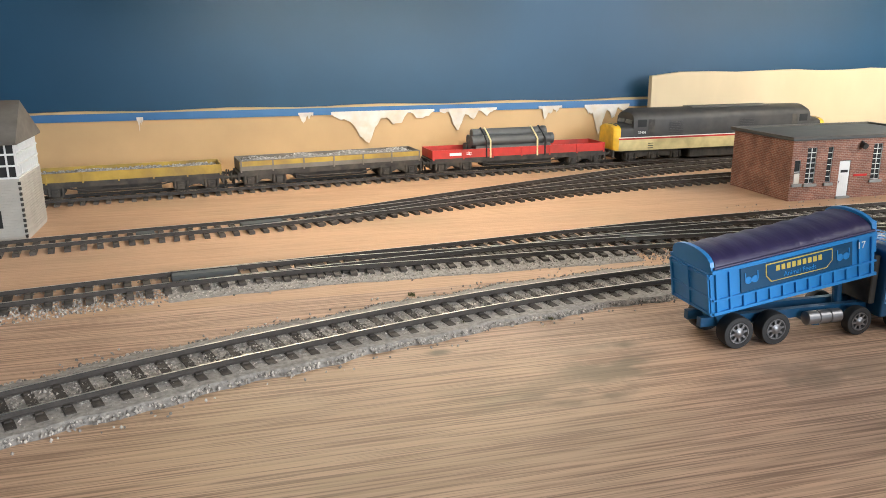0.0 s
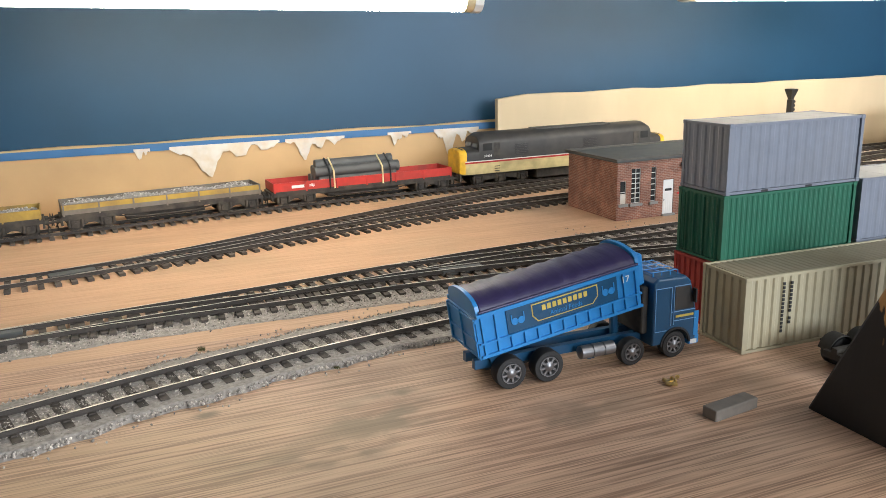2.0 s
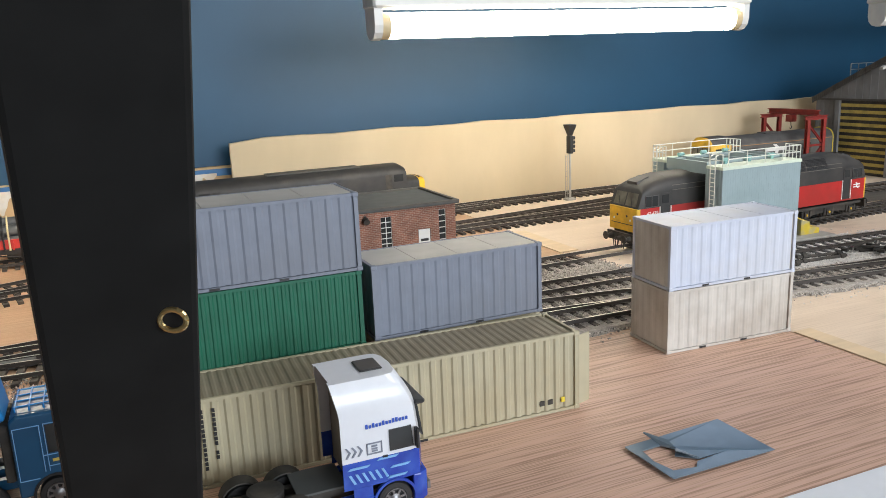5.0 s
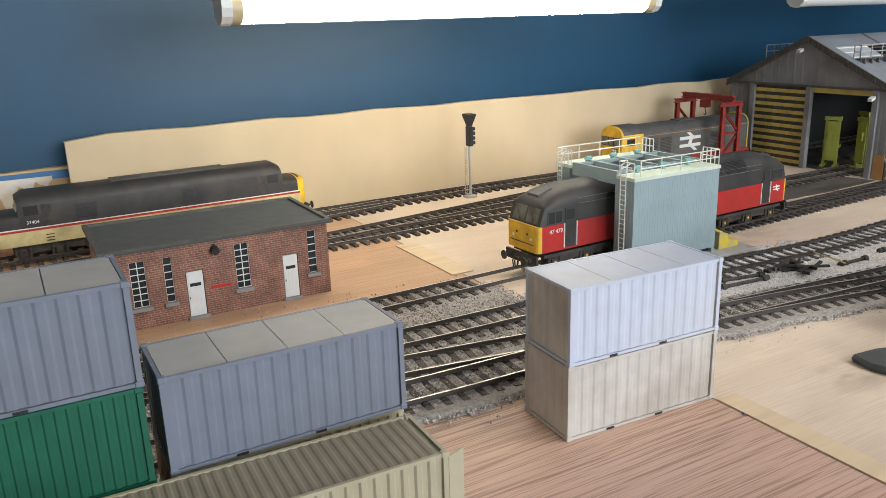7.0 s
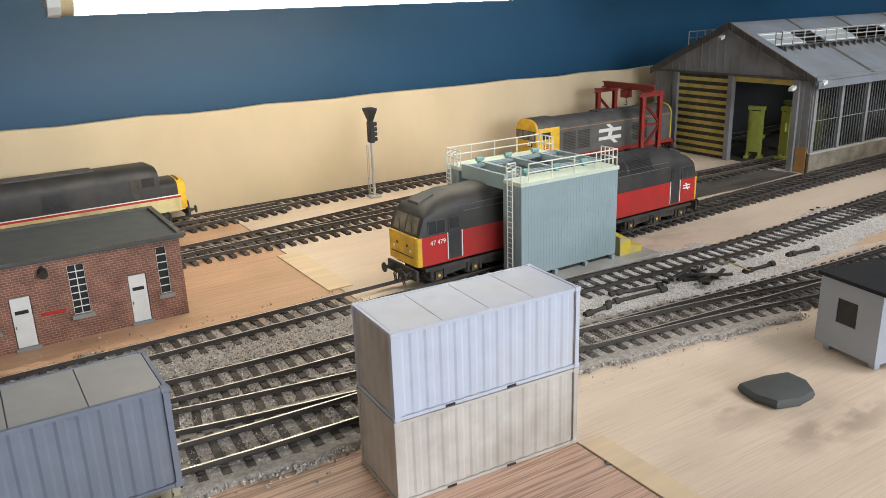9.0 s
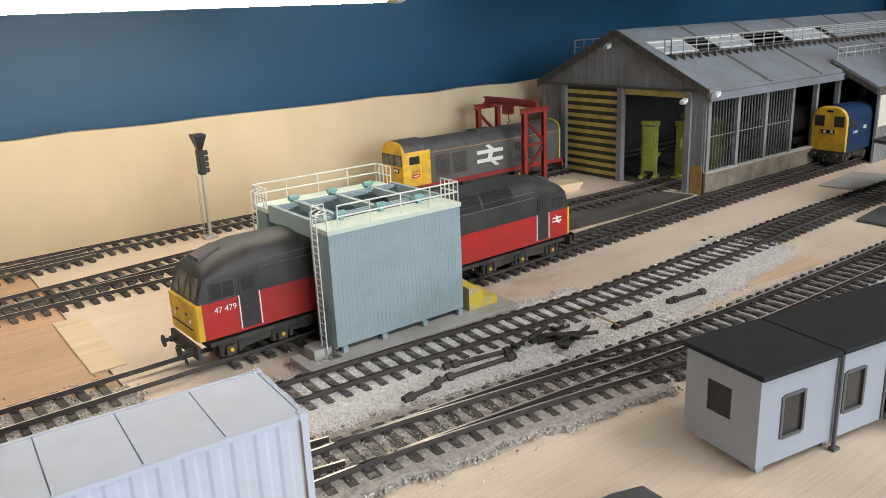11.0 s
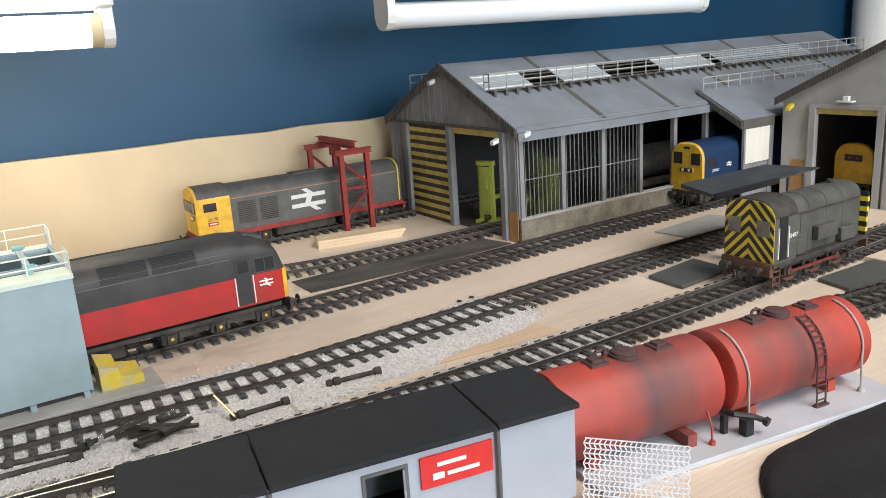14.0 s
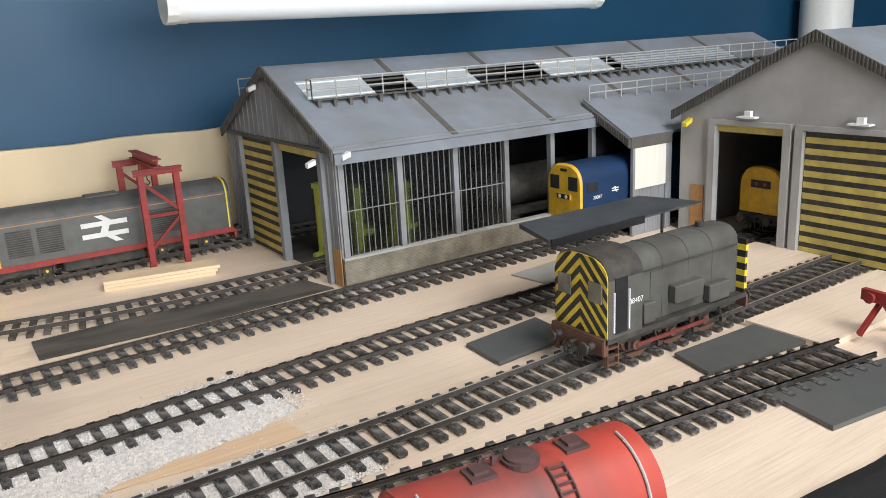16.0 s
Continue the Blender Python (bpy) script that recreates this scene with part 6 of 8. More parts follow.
for y0, y1 in ((-0.007, SW / 2), (SW / 2, SW + 0.007)):
    bm = bm_new()
    loft(bm, [[(x, y0, slope_z(y0) - 0.008), (x, y1, slope_z(y1) - 0.008), (x, y1, slope_z(y1) + 0.0045), (x, y0, slope_z(y0) + 0.0045)] for x in (-0.0065, -0.0042)])
    n = 34
    for k in range(n):
        y = y0 + (y1 - y0) * (k + 0.3) / n
        yb = y + (y1 - y0) * 0.4 / n
        loft(bm, [[(x, y, slope_z(y) - 0.008), (x, yb, slope_z(yb) - 0.008), (x, yb, slope_z(yb) + 0.0045), (x, y, slope_z(y) + 0.0045)] for x in (-0.0074, -0.0065)])
    part("barge_board", bm, ROOFTRIM, shed)
boxpart("gutter", (-0.004, 0.40, -0.0100, -0.0075, SE - 0.016, SE - 0.004), SHEDROOF, shed)
boxpart("walkway", (0.02, SL, 0.080, 0.0925, slope_z(0.09) + 0.0035, slope_z(0.09) + 0.0050), ROOFTRIM, shed)
railing(shed, [(0.018, 0.082, slope_z(0.09) + 0.005), (SL, 0.082, slope_z(0.09) + 0.005)], 0.024, CONCRETE, 30, 0.0010, 2)
railing(shed, [(0.018, 0.094, slope_z(0.09) + 0.005), (0.018, 0.082, slope_z(0.09) + 0.005)], 0.024, CONCRETE, 1, 0.0010, 2)
railing(shed, [(-0.004, SW - 0.085, slope_z(0.09) + 0.004), (0.20, SW - 0.085, slope_z(0.09) + 0.004)], 0.024, CONCRETE, 9, 0.0010, 2)
for k in range(46):
    x = 0.022 + k * 0.0208
    boxpart("walkway_bracket", (x, x + 0.004, 0.0745, 0.080, slope_z(0.0745) + 0.003, slope_z(0.09) + 0.0045), ROOFTRIM, shed)
# glazed side
bm = bm_new()
box(bm, 0, 0.318, -0.004, 0.004, 0, 0.033)
part("brick_plinth", bm, BRICK_YELLOW, shed)
boxpart("plinth_cap", (0, 0.318, -0.0055, 0.0055, 0.033, 0.0355), CONCRETE, shed)
cols = (0.002, 0.078, 0.157, 0.236, 0.313, 0.388, 0.48, 0.60, 0.72, 0.84, 0.975)
for x in cols:
    boxpart("column", (x, x + 0.007, -0.003, 0.005, 0.0355 if x < 0.315 else 0.0, SE - 0.004), SHEDGREY, shed)
boxpart("eaves_beam", (0, SL, -0.0032, 0.0045, 0.148, 0.163), SHEDGREY, shed)
for k in range(3):
    a, b = cols[k] + 0.007, cols[k + 1]
    pane = boxpart("glazing", (a, b, 0.0008, 0.0014, 0.036, 0.148), PANE, shed, "dusty shed glazing, tinted to darken the inside")
    pane.visible_shadow = False
    for j in range(9):
        x = a + (b - a) * (j + 0.5) / 9
        boxpart("glazing_bar", (x - 0.00035, x + 0.00035, -0.0008, 0.0007, 0.036, 0.148), SHEDGREY, shed)
    for z in (0.088,):
        boxpart("glazing_transom", (a, b, -0.0006, 0.0007, z, z + 0.0011), SHEDGREY, shed)
boxpart("far_wall", (0.004, SL, SW - 0.004, SW, 0, SE), SHEDGREY, shed)
boxpart("end_wall", (SL - 0.004, SL, 0.005, SW - 0.004, 0, SE), SHEDGREY, shed)
# near-black sheets added to paint the shade within the shed
boxpart("shade_sheet", (0.40, SL - 0.006, 0.006, 0.010, 0.0, 0.148), DARK, shed)
boxpart("shade_lining", (0.006, SL - 0.006, SW - 0.0065, SW - 0.0045, 0.0015, SE - 0.01), DARK, shed)
boxpart("shed_floor", (0.005, SL - 0.005, 0.006, SW - 0.005, 0.0003, 0.0012), ASPHALT, shed)
for k in range(6):
    boxpart("roof_truss", (0.1 + k * 0.15, 0.104 + k * 0.15, 0.006, SW - 0.005, 0.150, 0.156), ROOFTRIM, shed)
for x, y, z in ((-0.012, 0.030, 0.142), (0.012, -0.010, 0.152), (-0.016, SW / 2 + 0.004, 0.222)):
    bm = bm_new()
    loft(bm, [[(x - 0.008, y - 0.004, z - 0.003), (x + 0.002, y - 0.004, z), (x + 0.002, y + 0.004, z), (x - 0.008, y + 0.004, z - 0.003)], [(x - 0.008, y - 0.004, z + 0.002), (x + 0.002, y - 0.004, z + 0.006), (x + 0.002, y + 0.004, z + 0.006), (x - 0.008, y + 0.004, z + 0.002)]])
    part("flood_lamp", bm, CONCRETE if y > 0.1 else WHITEP, shed, "small flood lamp")
slab("shed_apron", (1.985, 2.345, 0.866, 0.889, 0.0002, 0.0012), CONCRETE, "pale strip along the shed foot", "apron")


def jack(x, y, a):
    e = thing("lifting_jack", pose(x, y, 0.0013, 0, 0, a), "lime green lifting jack inside the shed", "lifting jack", "lifting jacks")
    for s in (-1, 1):
        boxpart("column", (-0.003, 0.003, s * 0.011 - 0.0025, s * 0.011 + 0.0025, 0.004, 0.094), LIME, e)
        boxpart("foot", (-0.016, 0.014, s * 0.011 - 0.003, s * 0.011 + 0.003, 0.0, 0.005), LIME, e)
    boxpart("head", (-0.005, 0.005, -0.015, 0.015, 0.090, 0.097), LIME, e)
    boxpart("lifting_arm", (-0.019, -0.0035, -0.013, 0.013, 0.036, 0.042), LIME, e)
    boxpart("back_plate", (0.003, 0.0045, -0.010, 0.010, 0.012, 0.088), LIME, e)
    boxpart("motor", (-0.006, 0.008, -0.005, 0.005, 0.054, 0.070), LIME, e)


jack(2.056, 1.028, 200)
jack(2.078, 0.978, 165)
jack(2.128, 0.956, 200)
jack(2.160, 1.030, 160)
tankw = thing("dark_tank_wagon", pose(2.36, 0.978, 0), "black tank wagon standing inside the shed", "railway wagon")
bm = bm_new()
lathe(bm, (-0.10, 0, 0.062), (1, 0, 0), ((0, 0.018), (0.006, 0.028), (0.194, 0.028), (0.2, 0.018)), 20)
part("barrel", bm, BLACKM, tankw, smooth=True)
boxpart("underframe", (-0.105, 0.105, -0.026, 0.026, 0.024, 0.033), BLACKM, tankw)
for s in (-1, 1):
    bogie(tankw, s * 0.07, 2, 0.04, 0.0098, False)
    buffers(tankw, s * 0.105, s, 0.026)

# lean-to over the shed-side track
ann = thing("lean_to", pose(2.405, 0.824, 0.0), "grey lean-to joining the two sheds", "lean-to")
bm = bm_new()
loft(bm, [[(x, -0.004, 0.131), (x, 0.082, 0.176), (x, 0.082, 0.180), (x, -0.004, 0.135)] for x in (-0.004, 0.30)])
part("roof", bm, SHEDROOF, ann)
bm = bm_new()
loft(bm, [[(x, -0.006, 0.120), (x, 0.082, 0.166), (x, 0.082, 0.1765), (x, -0.006, 0.1315)] for x in (-0.007, -0.0042)])
for k in range(20):
    y = -0.005 + k * 0.0043
    z = 0.1205 + (y + 0.006) * 0.5227
    loft(bm, [[(x, y, z), (x, y + 0.0018, z + 0.001), (x, y + 0.0018, z + 0.011), (x, y, z + 0.010)] for x in (-0.0078, -0.007)])
part("barge_board", bm, ROOFTRIM, ann)
boxpart("fascia", (-0.004, 0.075, -0.007, -0.0042, 0.119, 0.1335), ROOFTRIM, ann)
boxpart("front_panel", (0.0042, 0.0638, -0.0065, -0.0044, 0.064, 0.119), PANELCREAM, ann, "pale cream front panel")
ribbed_wall(ann, 0.004, 0.078, -0.004, -0.001, 0.0, 0.119, SHEDGREY, "front_wall", 0.005)
for x in (0.0, 0.064):
    boxpart("post", (x, x + 0.004, -0.0065, -0.002, 0, 0.12), SHEDGREY, ann)
railing(ann, [(0.0, 0.074, 0.178), (0.34, 0.074, 0.178)], 0.020, CONCRETE, 11, 0.0010, 2)
# near-black board added for the shade under the lean-to
boxpart("shade_board", (0.20, 0.204, -0.0005, 0.06, 0, 0.13), DARK, ann)

# ---- second grey shed ----
sb2 = thing("second_engine_shed", pose(2.480, 0.433, 0.0), "smooth grey engine shed with two track doors", "engine shed")
W2, E2, R2, L2 = 0.370, 0.163, 0.255, 0.60


def z2(y):
    return E2 + (R2 - E2) * (1 - abs(y - W2 / 2) / (W2 / 2))


DOORS = ((0.217, 0.312), (0.060, 0.192))
ys = [0.0, DOORS[1][0], DOORS[1][1], DOORS[0][0], DOORS[0][1], W2]
bm = bm_new()
loft(bm, [[(x, 0, 0.147), (x, W2, 0.147), (x, W2, E2), (x, W2 / 2, R2), (x, 0, E2)] for x in (0, 0.004)])
part("gable_head", bm, SHEDSMOOTH, sb2)
for a, b in ((ys[0], ys[1]), (ys[2], ys[3]), (ys[4], ys[5])):
    boxpart("gable_wall", (0, 0.004, a, b, 0, 0.147), SHEDSMOOTH, sb2)
for a, b in DOORS:
    for y in (a - 0.010, b):
        boxpart("door_jamb", (-0.006, 0.0, y, y + 0.010, 0, 0.148), SHEDSMOOTH, sb2)
    boxpart("door_head", (-0.006, 0.0, a - 0.010, b + 0.010, 0.148, 0.154), SHEDSMOOTH, sb2)
    bm = bm_new()
    c = (a + b) / 2
    box(bm, -0.012, -0.001, c - 0.012, c + 0.012, 0.1585, 0.1605)
    box(bm, -0.008, -0.002, c - 0.004, c + 0.004, 0.1605, 0.167)
    part("door_lamp", bm, WHITEP, sb2, "white lamp over the door")
d2 = boxpart("roller_door", (0.0005, 0.003, DOORS[1][0], DOORS[1][1], 0, 0.147), BLACKM, sb2, "black and yellow striped door")
for k in range(11):
    boxpart("door_stripe", (-0.0006, 0.0005, DOORS[1][0] + 0.001, DOORS[1][1] - 0.001, 0.004 + k * 0.0130, 0.0108 + k * 0.0130), DOORYEL, d2)
boxpart("rolled_door", (0.0, 0.004, DOORS[0][0], DOORS[0][1], 0.139, 0.147), DOORYEL, sb2, "yellow edge of a raised door")
for a, b in ((-0.012, W2 / 2), (W2 / 2, W2 + 0.012)):
    bm = bm_new()
    loft(bm, [[(x, a, z2(a) + 0.0005), (x, b, z2(b) + 0.0005), (x, b, z2(b) + 0.004), (x, a, z2(a) + 0.004)] for x in (-0.004, L2)])
    part("roof_slope", bm, SHEDROOF, sb2)
    bm = bm_new()
    loft(bm, [[(x, a, z2(a) - 0.007), (x, b, z2(b) - 0.007), (x, b, z2(b) + 0.005), (x, a, z2(a) + 0.005)] for x in (-0.0065, -0.0042)])
    for k in range(44):
        y = a + (b - a) * (k + 0.3) / 44
        yb = y + (b - a) * 0.4 / 44
        loft(bm, [[(x, y, z2(y) - 0.007), (x, yb, z2(yb) - 0.007), (x, yb, z2(yb) + 0.005), (x, y, z2(y) + 0.005)] for x in (-0.0074, -0.0065)])
    part("barge_board", bm, ROOFTRIM, sb2)
boxpart("side_wall", (0.004, L2, W2 - 0.004, W2, 0, E2), SHEDSMOOTH, sb2)
boxpart("side_wall", (0.004, L2, 0.0, 0.004, 0, E2), SHEDSMOOTH, sb2)
# end wall coloured near-black as the shade deep in the doorways
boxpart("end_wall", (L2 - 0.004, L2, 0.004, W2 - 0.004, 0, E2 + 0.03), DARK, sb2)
boxpart("side_door", (-0.0014, 0.0, 0.330, 0.350, 0.001, 0.066), ORANGEDOOR, sb2, "small tan side door")
boxpart("notice", (-0.0014, 0.0, 0.318, 0.3255, 0.040, 0.058), WHITEP, sb2)
bm = bm_new()
loft(bm, [[(-0.014, 0.350, 0.143), (-0.002, 0.350, 0.148), (-0.002, 0.357, 0.148), (-0.014, 0.357, 0.143)], [(-0.014, 0.350, 0.148), (-0.002, 0.350, 0.154), (-0.002, 0.357, 0.154), (-0.014, 0.357, 0.148)]])
part("flood_lamp", bm, YEL2, sb2, "yellow flood lamp")
slab("door_apron", (2.30, 2.478, 0.595, 0.680, 0.0002, 0.0058), PLY_PALE, "pale boarded crossing before the shed door", "apron")
slab("door_apron_east", (2.24, 2.47, 0.445, 0.525, 0.0002, 0.0058), PLY_PALE, "pale boarded crossing beside the yard track", "apron")


# ---- blue and yellow locomotives at the sheds ----
def round_ended_loco(name, m, L, body, label, number="", windows=True, top=0.1065):
    e = thing(name, m, label, "locomotive", "locomotives")
    w = 0.0310
    sec = section(w, 0.030, top - 0.0245, top)
    bm = bm_new()
    loft(bm, [[(x, y * f, z) for y, z in sec] for x, f in ((0.0035, 1.0), (L, 1.0))])
    part("body", bm, body, e, smooth=True)
    bm = bm_new()
    loft(bm, [[(x, y * f, 0.05 + (z - 0.05) * f) for y, z in sec] for x, f in ((0.0, 0.96), (0.0036, 1.004))])
    part("cab_front", bm, YEL, e, "yellow cab front", smooth=True)
    if windows:
        for y0, y1 in ((-0.0255, -0.0085), (0.0085, 0.0255)):
            boxpart("windscreen", (-0.0004, 0.001, y0, y1, 0.0725, 0.0905), CABGLASS, e)
        boxpart("light_box", (-0.0016, 0.001, -0.013, 0.013, 0.060, 0.0675), YEL, e)
        for y in (-0.006, 0.006):
            bm = bm_new()
            cyl(bm, (-0.001, y, 0.0638), (-0.0022, y, 0.0638), 0.0026, 10)
            part("head_light", bm, WHITEP, e)
        boxpart("light_panel", (-0.0019, -0.0014, -0.0115, 0.0115, 0.0608, 0.0668), BLACKP, e)
        boxpart("roof_marker", (-0.0005, 0.002, -0.006, 0.006, 0.0965, 0.1000), BLACKP, e)
    else:
        boxpart("headcode_panel", (-0.0006, 0.001, -0.014, 0.014, 0.064, 0.074), BLACKP, e)
        for y in (-0.006, 0.006):
            boxpart("marker_light", (-0.0010, -0.0004, y - 0.002, y + 0.002, 0.067, 0.071), WAGRED, e)
    if windows:
        win_side(e, 0.012, 0.030, 0.070, 0.0825, w)
    if number:
        writing(number, 0.0066, face_south(0.030, -w - 0.0004, 0.060), WHITEP, e)
        double_arrow(e, 0.062, 0.068, -w - 0.0002, 0.008, WHITEP)
    buffers(e, 0.0, -1)
    bogie(e, 0.045, 2, 0.060, yellow=False)
    bogie(e, L - 0.045, 2, 0.060, yellow=False)
    return e


round_ended_loco("blue_locomotive", pose(2.320, 0.858, 0.0, 0, 0, 0.3), 0.330, RAILBLUE, "blue diesel locomotive with yellow cab under the lean-to", "20087")
round_ended_loco("yellow_ended_locomotive", pose(2.520, 0.706, 0.0, 0, 0, 0), 0.330, GUNM, "yellow-ended dark locomotive inside the shed doorway", "", False, 0.092)


# ---- shunter ----
def shunter():
    e = thing("shunting_locomotive", pose(2.060, 0.5565, 0.0), "grey shunting locomotive with yellow and black chevrons", "locomotive", "locomotives")
    L, w = 0.181, 0.031
    boxpart("running_plate", (0, L, -w, w, 0.0285, 0.0330), BLACKM, e)
    bm = bm_new()
    sec = section(w, 0.033, 0.082, 0.1015)
    loft(bm, [[(x, y, z) for y, z in sec] for x in (0.003, 0.042)])
    for fc in bm.faces:
        fc.material_index = 1 if fc.calc_center_median().z > 0.084 and max(v.co.x for v in fc.verts) - min(v.co.x for v in fc.verts) > 1e-4 else 0
    part("cab", bm, [SHUNTGREY, BLACKM], e, smooth=True)
    # chevron end: yellow sheet with black stripes pointing up
    bm = bm_new()
    loft(bm, [[(x, y * 0.985, z) for y, z in section(w, 0.0335, 0.082, 0.0995)] for x in (0.0022, 0.0032)])
    part("cab_end", bm, YEL2, e, "yellow cab end with black chevrons")

    def half(y):
        zz = 0.082 + 0.0175 * math.sin(math.acos(min(1, (abs(y) / (w * 0.985)) ** (1 / 0.7))))
        return zz

    for k in range(-3, 6):
        z0 = 0.0335 + k * 0.0125
        for s in (-1, 1):
            pts_low, pts_top = [], []
            for i in range(13):
                y = s * w * 0.985 * i / 12
                a = z0 + 0.026 - abs(y) * 1.05 + 0.012
                lo, hi = max(0.0335, a), min(half(y), a + 0.0062)
                if hi > lo:
                    pts_low.append((y, lo))
                    pts_top.append((y, hi))
            if len(pts_low) > 1:
                bm = bm_new()
                loft(bm, [[(x, y, z) for y, z in pts_low + pts_top[::-1]] for x in (0.0016, 0.0023)])
                part("chevron", bm, BLACKP, e)
    for s in (-1, 1):
        boxpart("end_window", (0.0006, 0.0018, *sorted((s * 0.0105, s * 0.0255)), 0.062, 0.079), CABGLASS_LIT, e)
        boxpart("cab_door", (0.010, 0.024, *sorted((s * w, s * (w + 0.0006))), 0.036, 0.083), BLACKP, e)
        for x in (0.0085, 0.0255):
            boxpart("handrail", (x - 0.0005, x + 0.0005, *sorted((s * w, s * (w + 0.0016))), 0.038, 0.072), WHITEP, e)
        bm = bm_new()
        for k in range(3):
            box(bm, 0.003, 0.014, *sorted((s * w, s * (w - 0.005))), 0.010 + k * 0.007, 0.0112 + k * 0.007)
        box(bm, 0.002, 0.003, *sorted((s * w, s * (w - 0.004))), 0.008, 0.0285)
        box(bm, 0.014, 0.015, *sorted((s * w, s * (w - 0.004))), 0.008, 0.0285)
        part("cab_steps", bm, BROWNRUST, e)
    bm = bm_new()
    sec = section(0.0225, 0.033, 0.078, 0.0955)
    loft(bm, [[(x, y * f, z) for y, z in sec] for x, f in ((0.042, 1), (L - 0.006, 1), (L - 0.003, 0.96))])
    part("bonnet", bm, SHUNTGREY, e, smooth=True)
    for x in (0.075, 0.108, 0.140):
        bm = bm_new()
        loft(bm, [[(q, y * 1.012, z * 1.004) for y, z in sec] for q in (x, x + 0.0012)])
        part("bonnet_band", bm, SHUNTGREY, e)
    for s in (-1, 1):
        boxpart("battery_box", (0.083, 0.120, *sorted((s * 0.0225, s * 0.031)), 0.044, 0.060), SHUNTGREY, e, bev=0.001)
        boxpart("tool_box", (0.130, 0.158, *sorted((s * 0.0225, s * 0.030)), 0.0335, 0.050), SHUNTGREY, e, bev=0.001)
        boxpart("sand_box", (0.048, 0.062, *sorted((s * 0.0225, s * 0.0285)), 0.0335, 0.052), SHUNTGREY, e, bev=0.001)
        boxpart("bonnet_door", (0.060, 0.078, *sorted((s * 0.0225, s * 0.0231)), 0.054, 0.076), SHUNTGREY, e)
        bm = bm_new()
        tube(bm, [(0.046, s * 0.024, 0.079), (L - 0.008, s * 0.024, 0.079)], 0.0006)
        part("handrail", bm, BLACKM, e)
        bm = bm_new()
        y0, y1 = sorted((s * 0.020, s * 0.0225))
        box(bm, 0.018, L - 0.004, y0, y1, 0.021, 0.0285)
        for x in (0.042, 0.088, 0.132):
            box(bm, x - 0.007, x + 0.007, y0, y1, 0.0125, 0.021)
        part("frame_plate", bm, BLACKM, e, "sooty brown frame")
        for x in (0.042, 0.088, 0.132):
            bm = bm_new()
            for k in range(4):
                box(bm, x - 0.012 + 0.002 * k, x + 0.012 - 0.002 * k, *sorted((s * 0.0225, s * 0.0250)), 0.0095 - 0.001 * k, 0.0103 - 0.001 * k)
            cyl(bm, (x, s * 0.0225, 0.0165), (x, s * 0.0252, 0.0165), 0.0042, 12)
            part("axlebox", bm, BROWNRUST, e)
        for x in (0.064, 0.110, 0.150):
            bm = bm_new()
            tube(bm, [(x, s * 0.024, 0.0285), (x + 0.002, s * 0.025, 0.018), (x + 0.007, s * 0.025, 0.011)], 0.0010)
            box(bm, x + 0.004, x + 0.010, *sorted((s * 0.0225, s * 0.026)), 0.009, 0.013)
            part("brake_hanger", bm, BLACKM, e)
        bm = bm_new()
        for a, b in ((0.042, 0.088), (0.088, 0.132)):
            box(bm, a, b, *sorted((s * 0.0245, s * 0.0262)), 0.0150, 0.0182)
        part("coupling_rod", bm, RODRED, e, "dull red coupling rod")
        boxpart("end_stripes", (L - 0.004, L - 0.001, *sorted((s * 0.019, s * 0.0305)), 0.033, 0.084), BLACKP, e)
        for k in range(4):
            boxpart("end_stripe", (L - 0.0046, L - 0.0006, *sorted((s * 0.0186, s * 0.0310)), 0.037 + k * 0.012, 0.0425 + k * 0.012), YEL2, e)
    for x in (0.042, 0.088, 0.132):
        wheelset(e, x, 0.0128, BROWNRUST)
    buffers(e, 0.0, -1, 0.0305, BROWNRUST, 0.0265)
    boxpart("beam_cover", (-0.0022, 0.002, -0.031, 0.031, 0.0195, 0.0338), BROWNRUST, e, "rusty brown buffer beam")
    buffers(e, L, 1, 0.0305, BROWNRUST, 0.0245)
    bm = bm_new()
    lathe(bm, (0.150, 0, 0.094), (0, 0, 1), ((0, 0.004), (0.006, 0.004)), 12)
    part("chimney", bm, BLACKM, e)
    writing("08407", 0.0066, face_south(0.034, -w - 0.0005, 0.058), WHITEP, e)


shunter()


# ---- yard things ----
can = thing("fuelling_canopy", pose(2.097, 0.655, 0.0, 0, 0, 2.0), "dark flat canopy on thin posts beside the shunter", "canopy")
bm = bm_new()
loft(bm, [[(-0.008, -0.028, 0.088), (0.205, -0.033, 0.091), (0.180, 0.028, 0.091), (0.008, 0.030, 0.090)], [(-0.008, -0.028, 0.092), (0.209, -0.033, 0.0925), (0.180, 0.028, 0.095), (0.008, 0.030, 0.095)]])
part("roof_sheet", bm, CANOPYGREY, can)
boxpart("edge_strip", (-0.006, 0.12, -0.031, -0.0285, 0.085, 0.0925), BLACKP, can)
for x in (0.045, 0.17):
    bm = bm_new()
    cyl(bm, (x, -0.012, 0.0), (x, -0.012, 0.0905), 0.0016, 8)
    part("post", bm, BLACKM, can)
boxpart("fuel_pump", (0.036, 0.048, -0.024, -0.014, 0.0, 0.055), CONT_BEIGE, can, "beige fuel pump pillar", bev=0.0006)

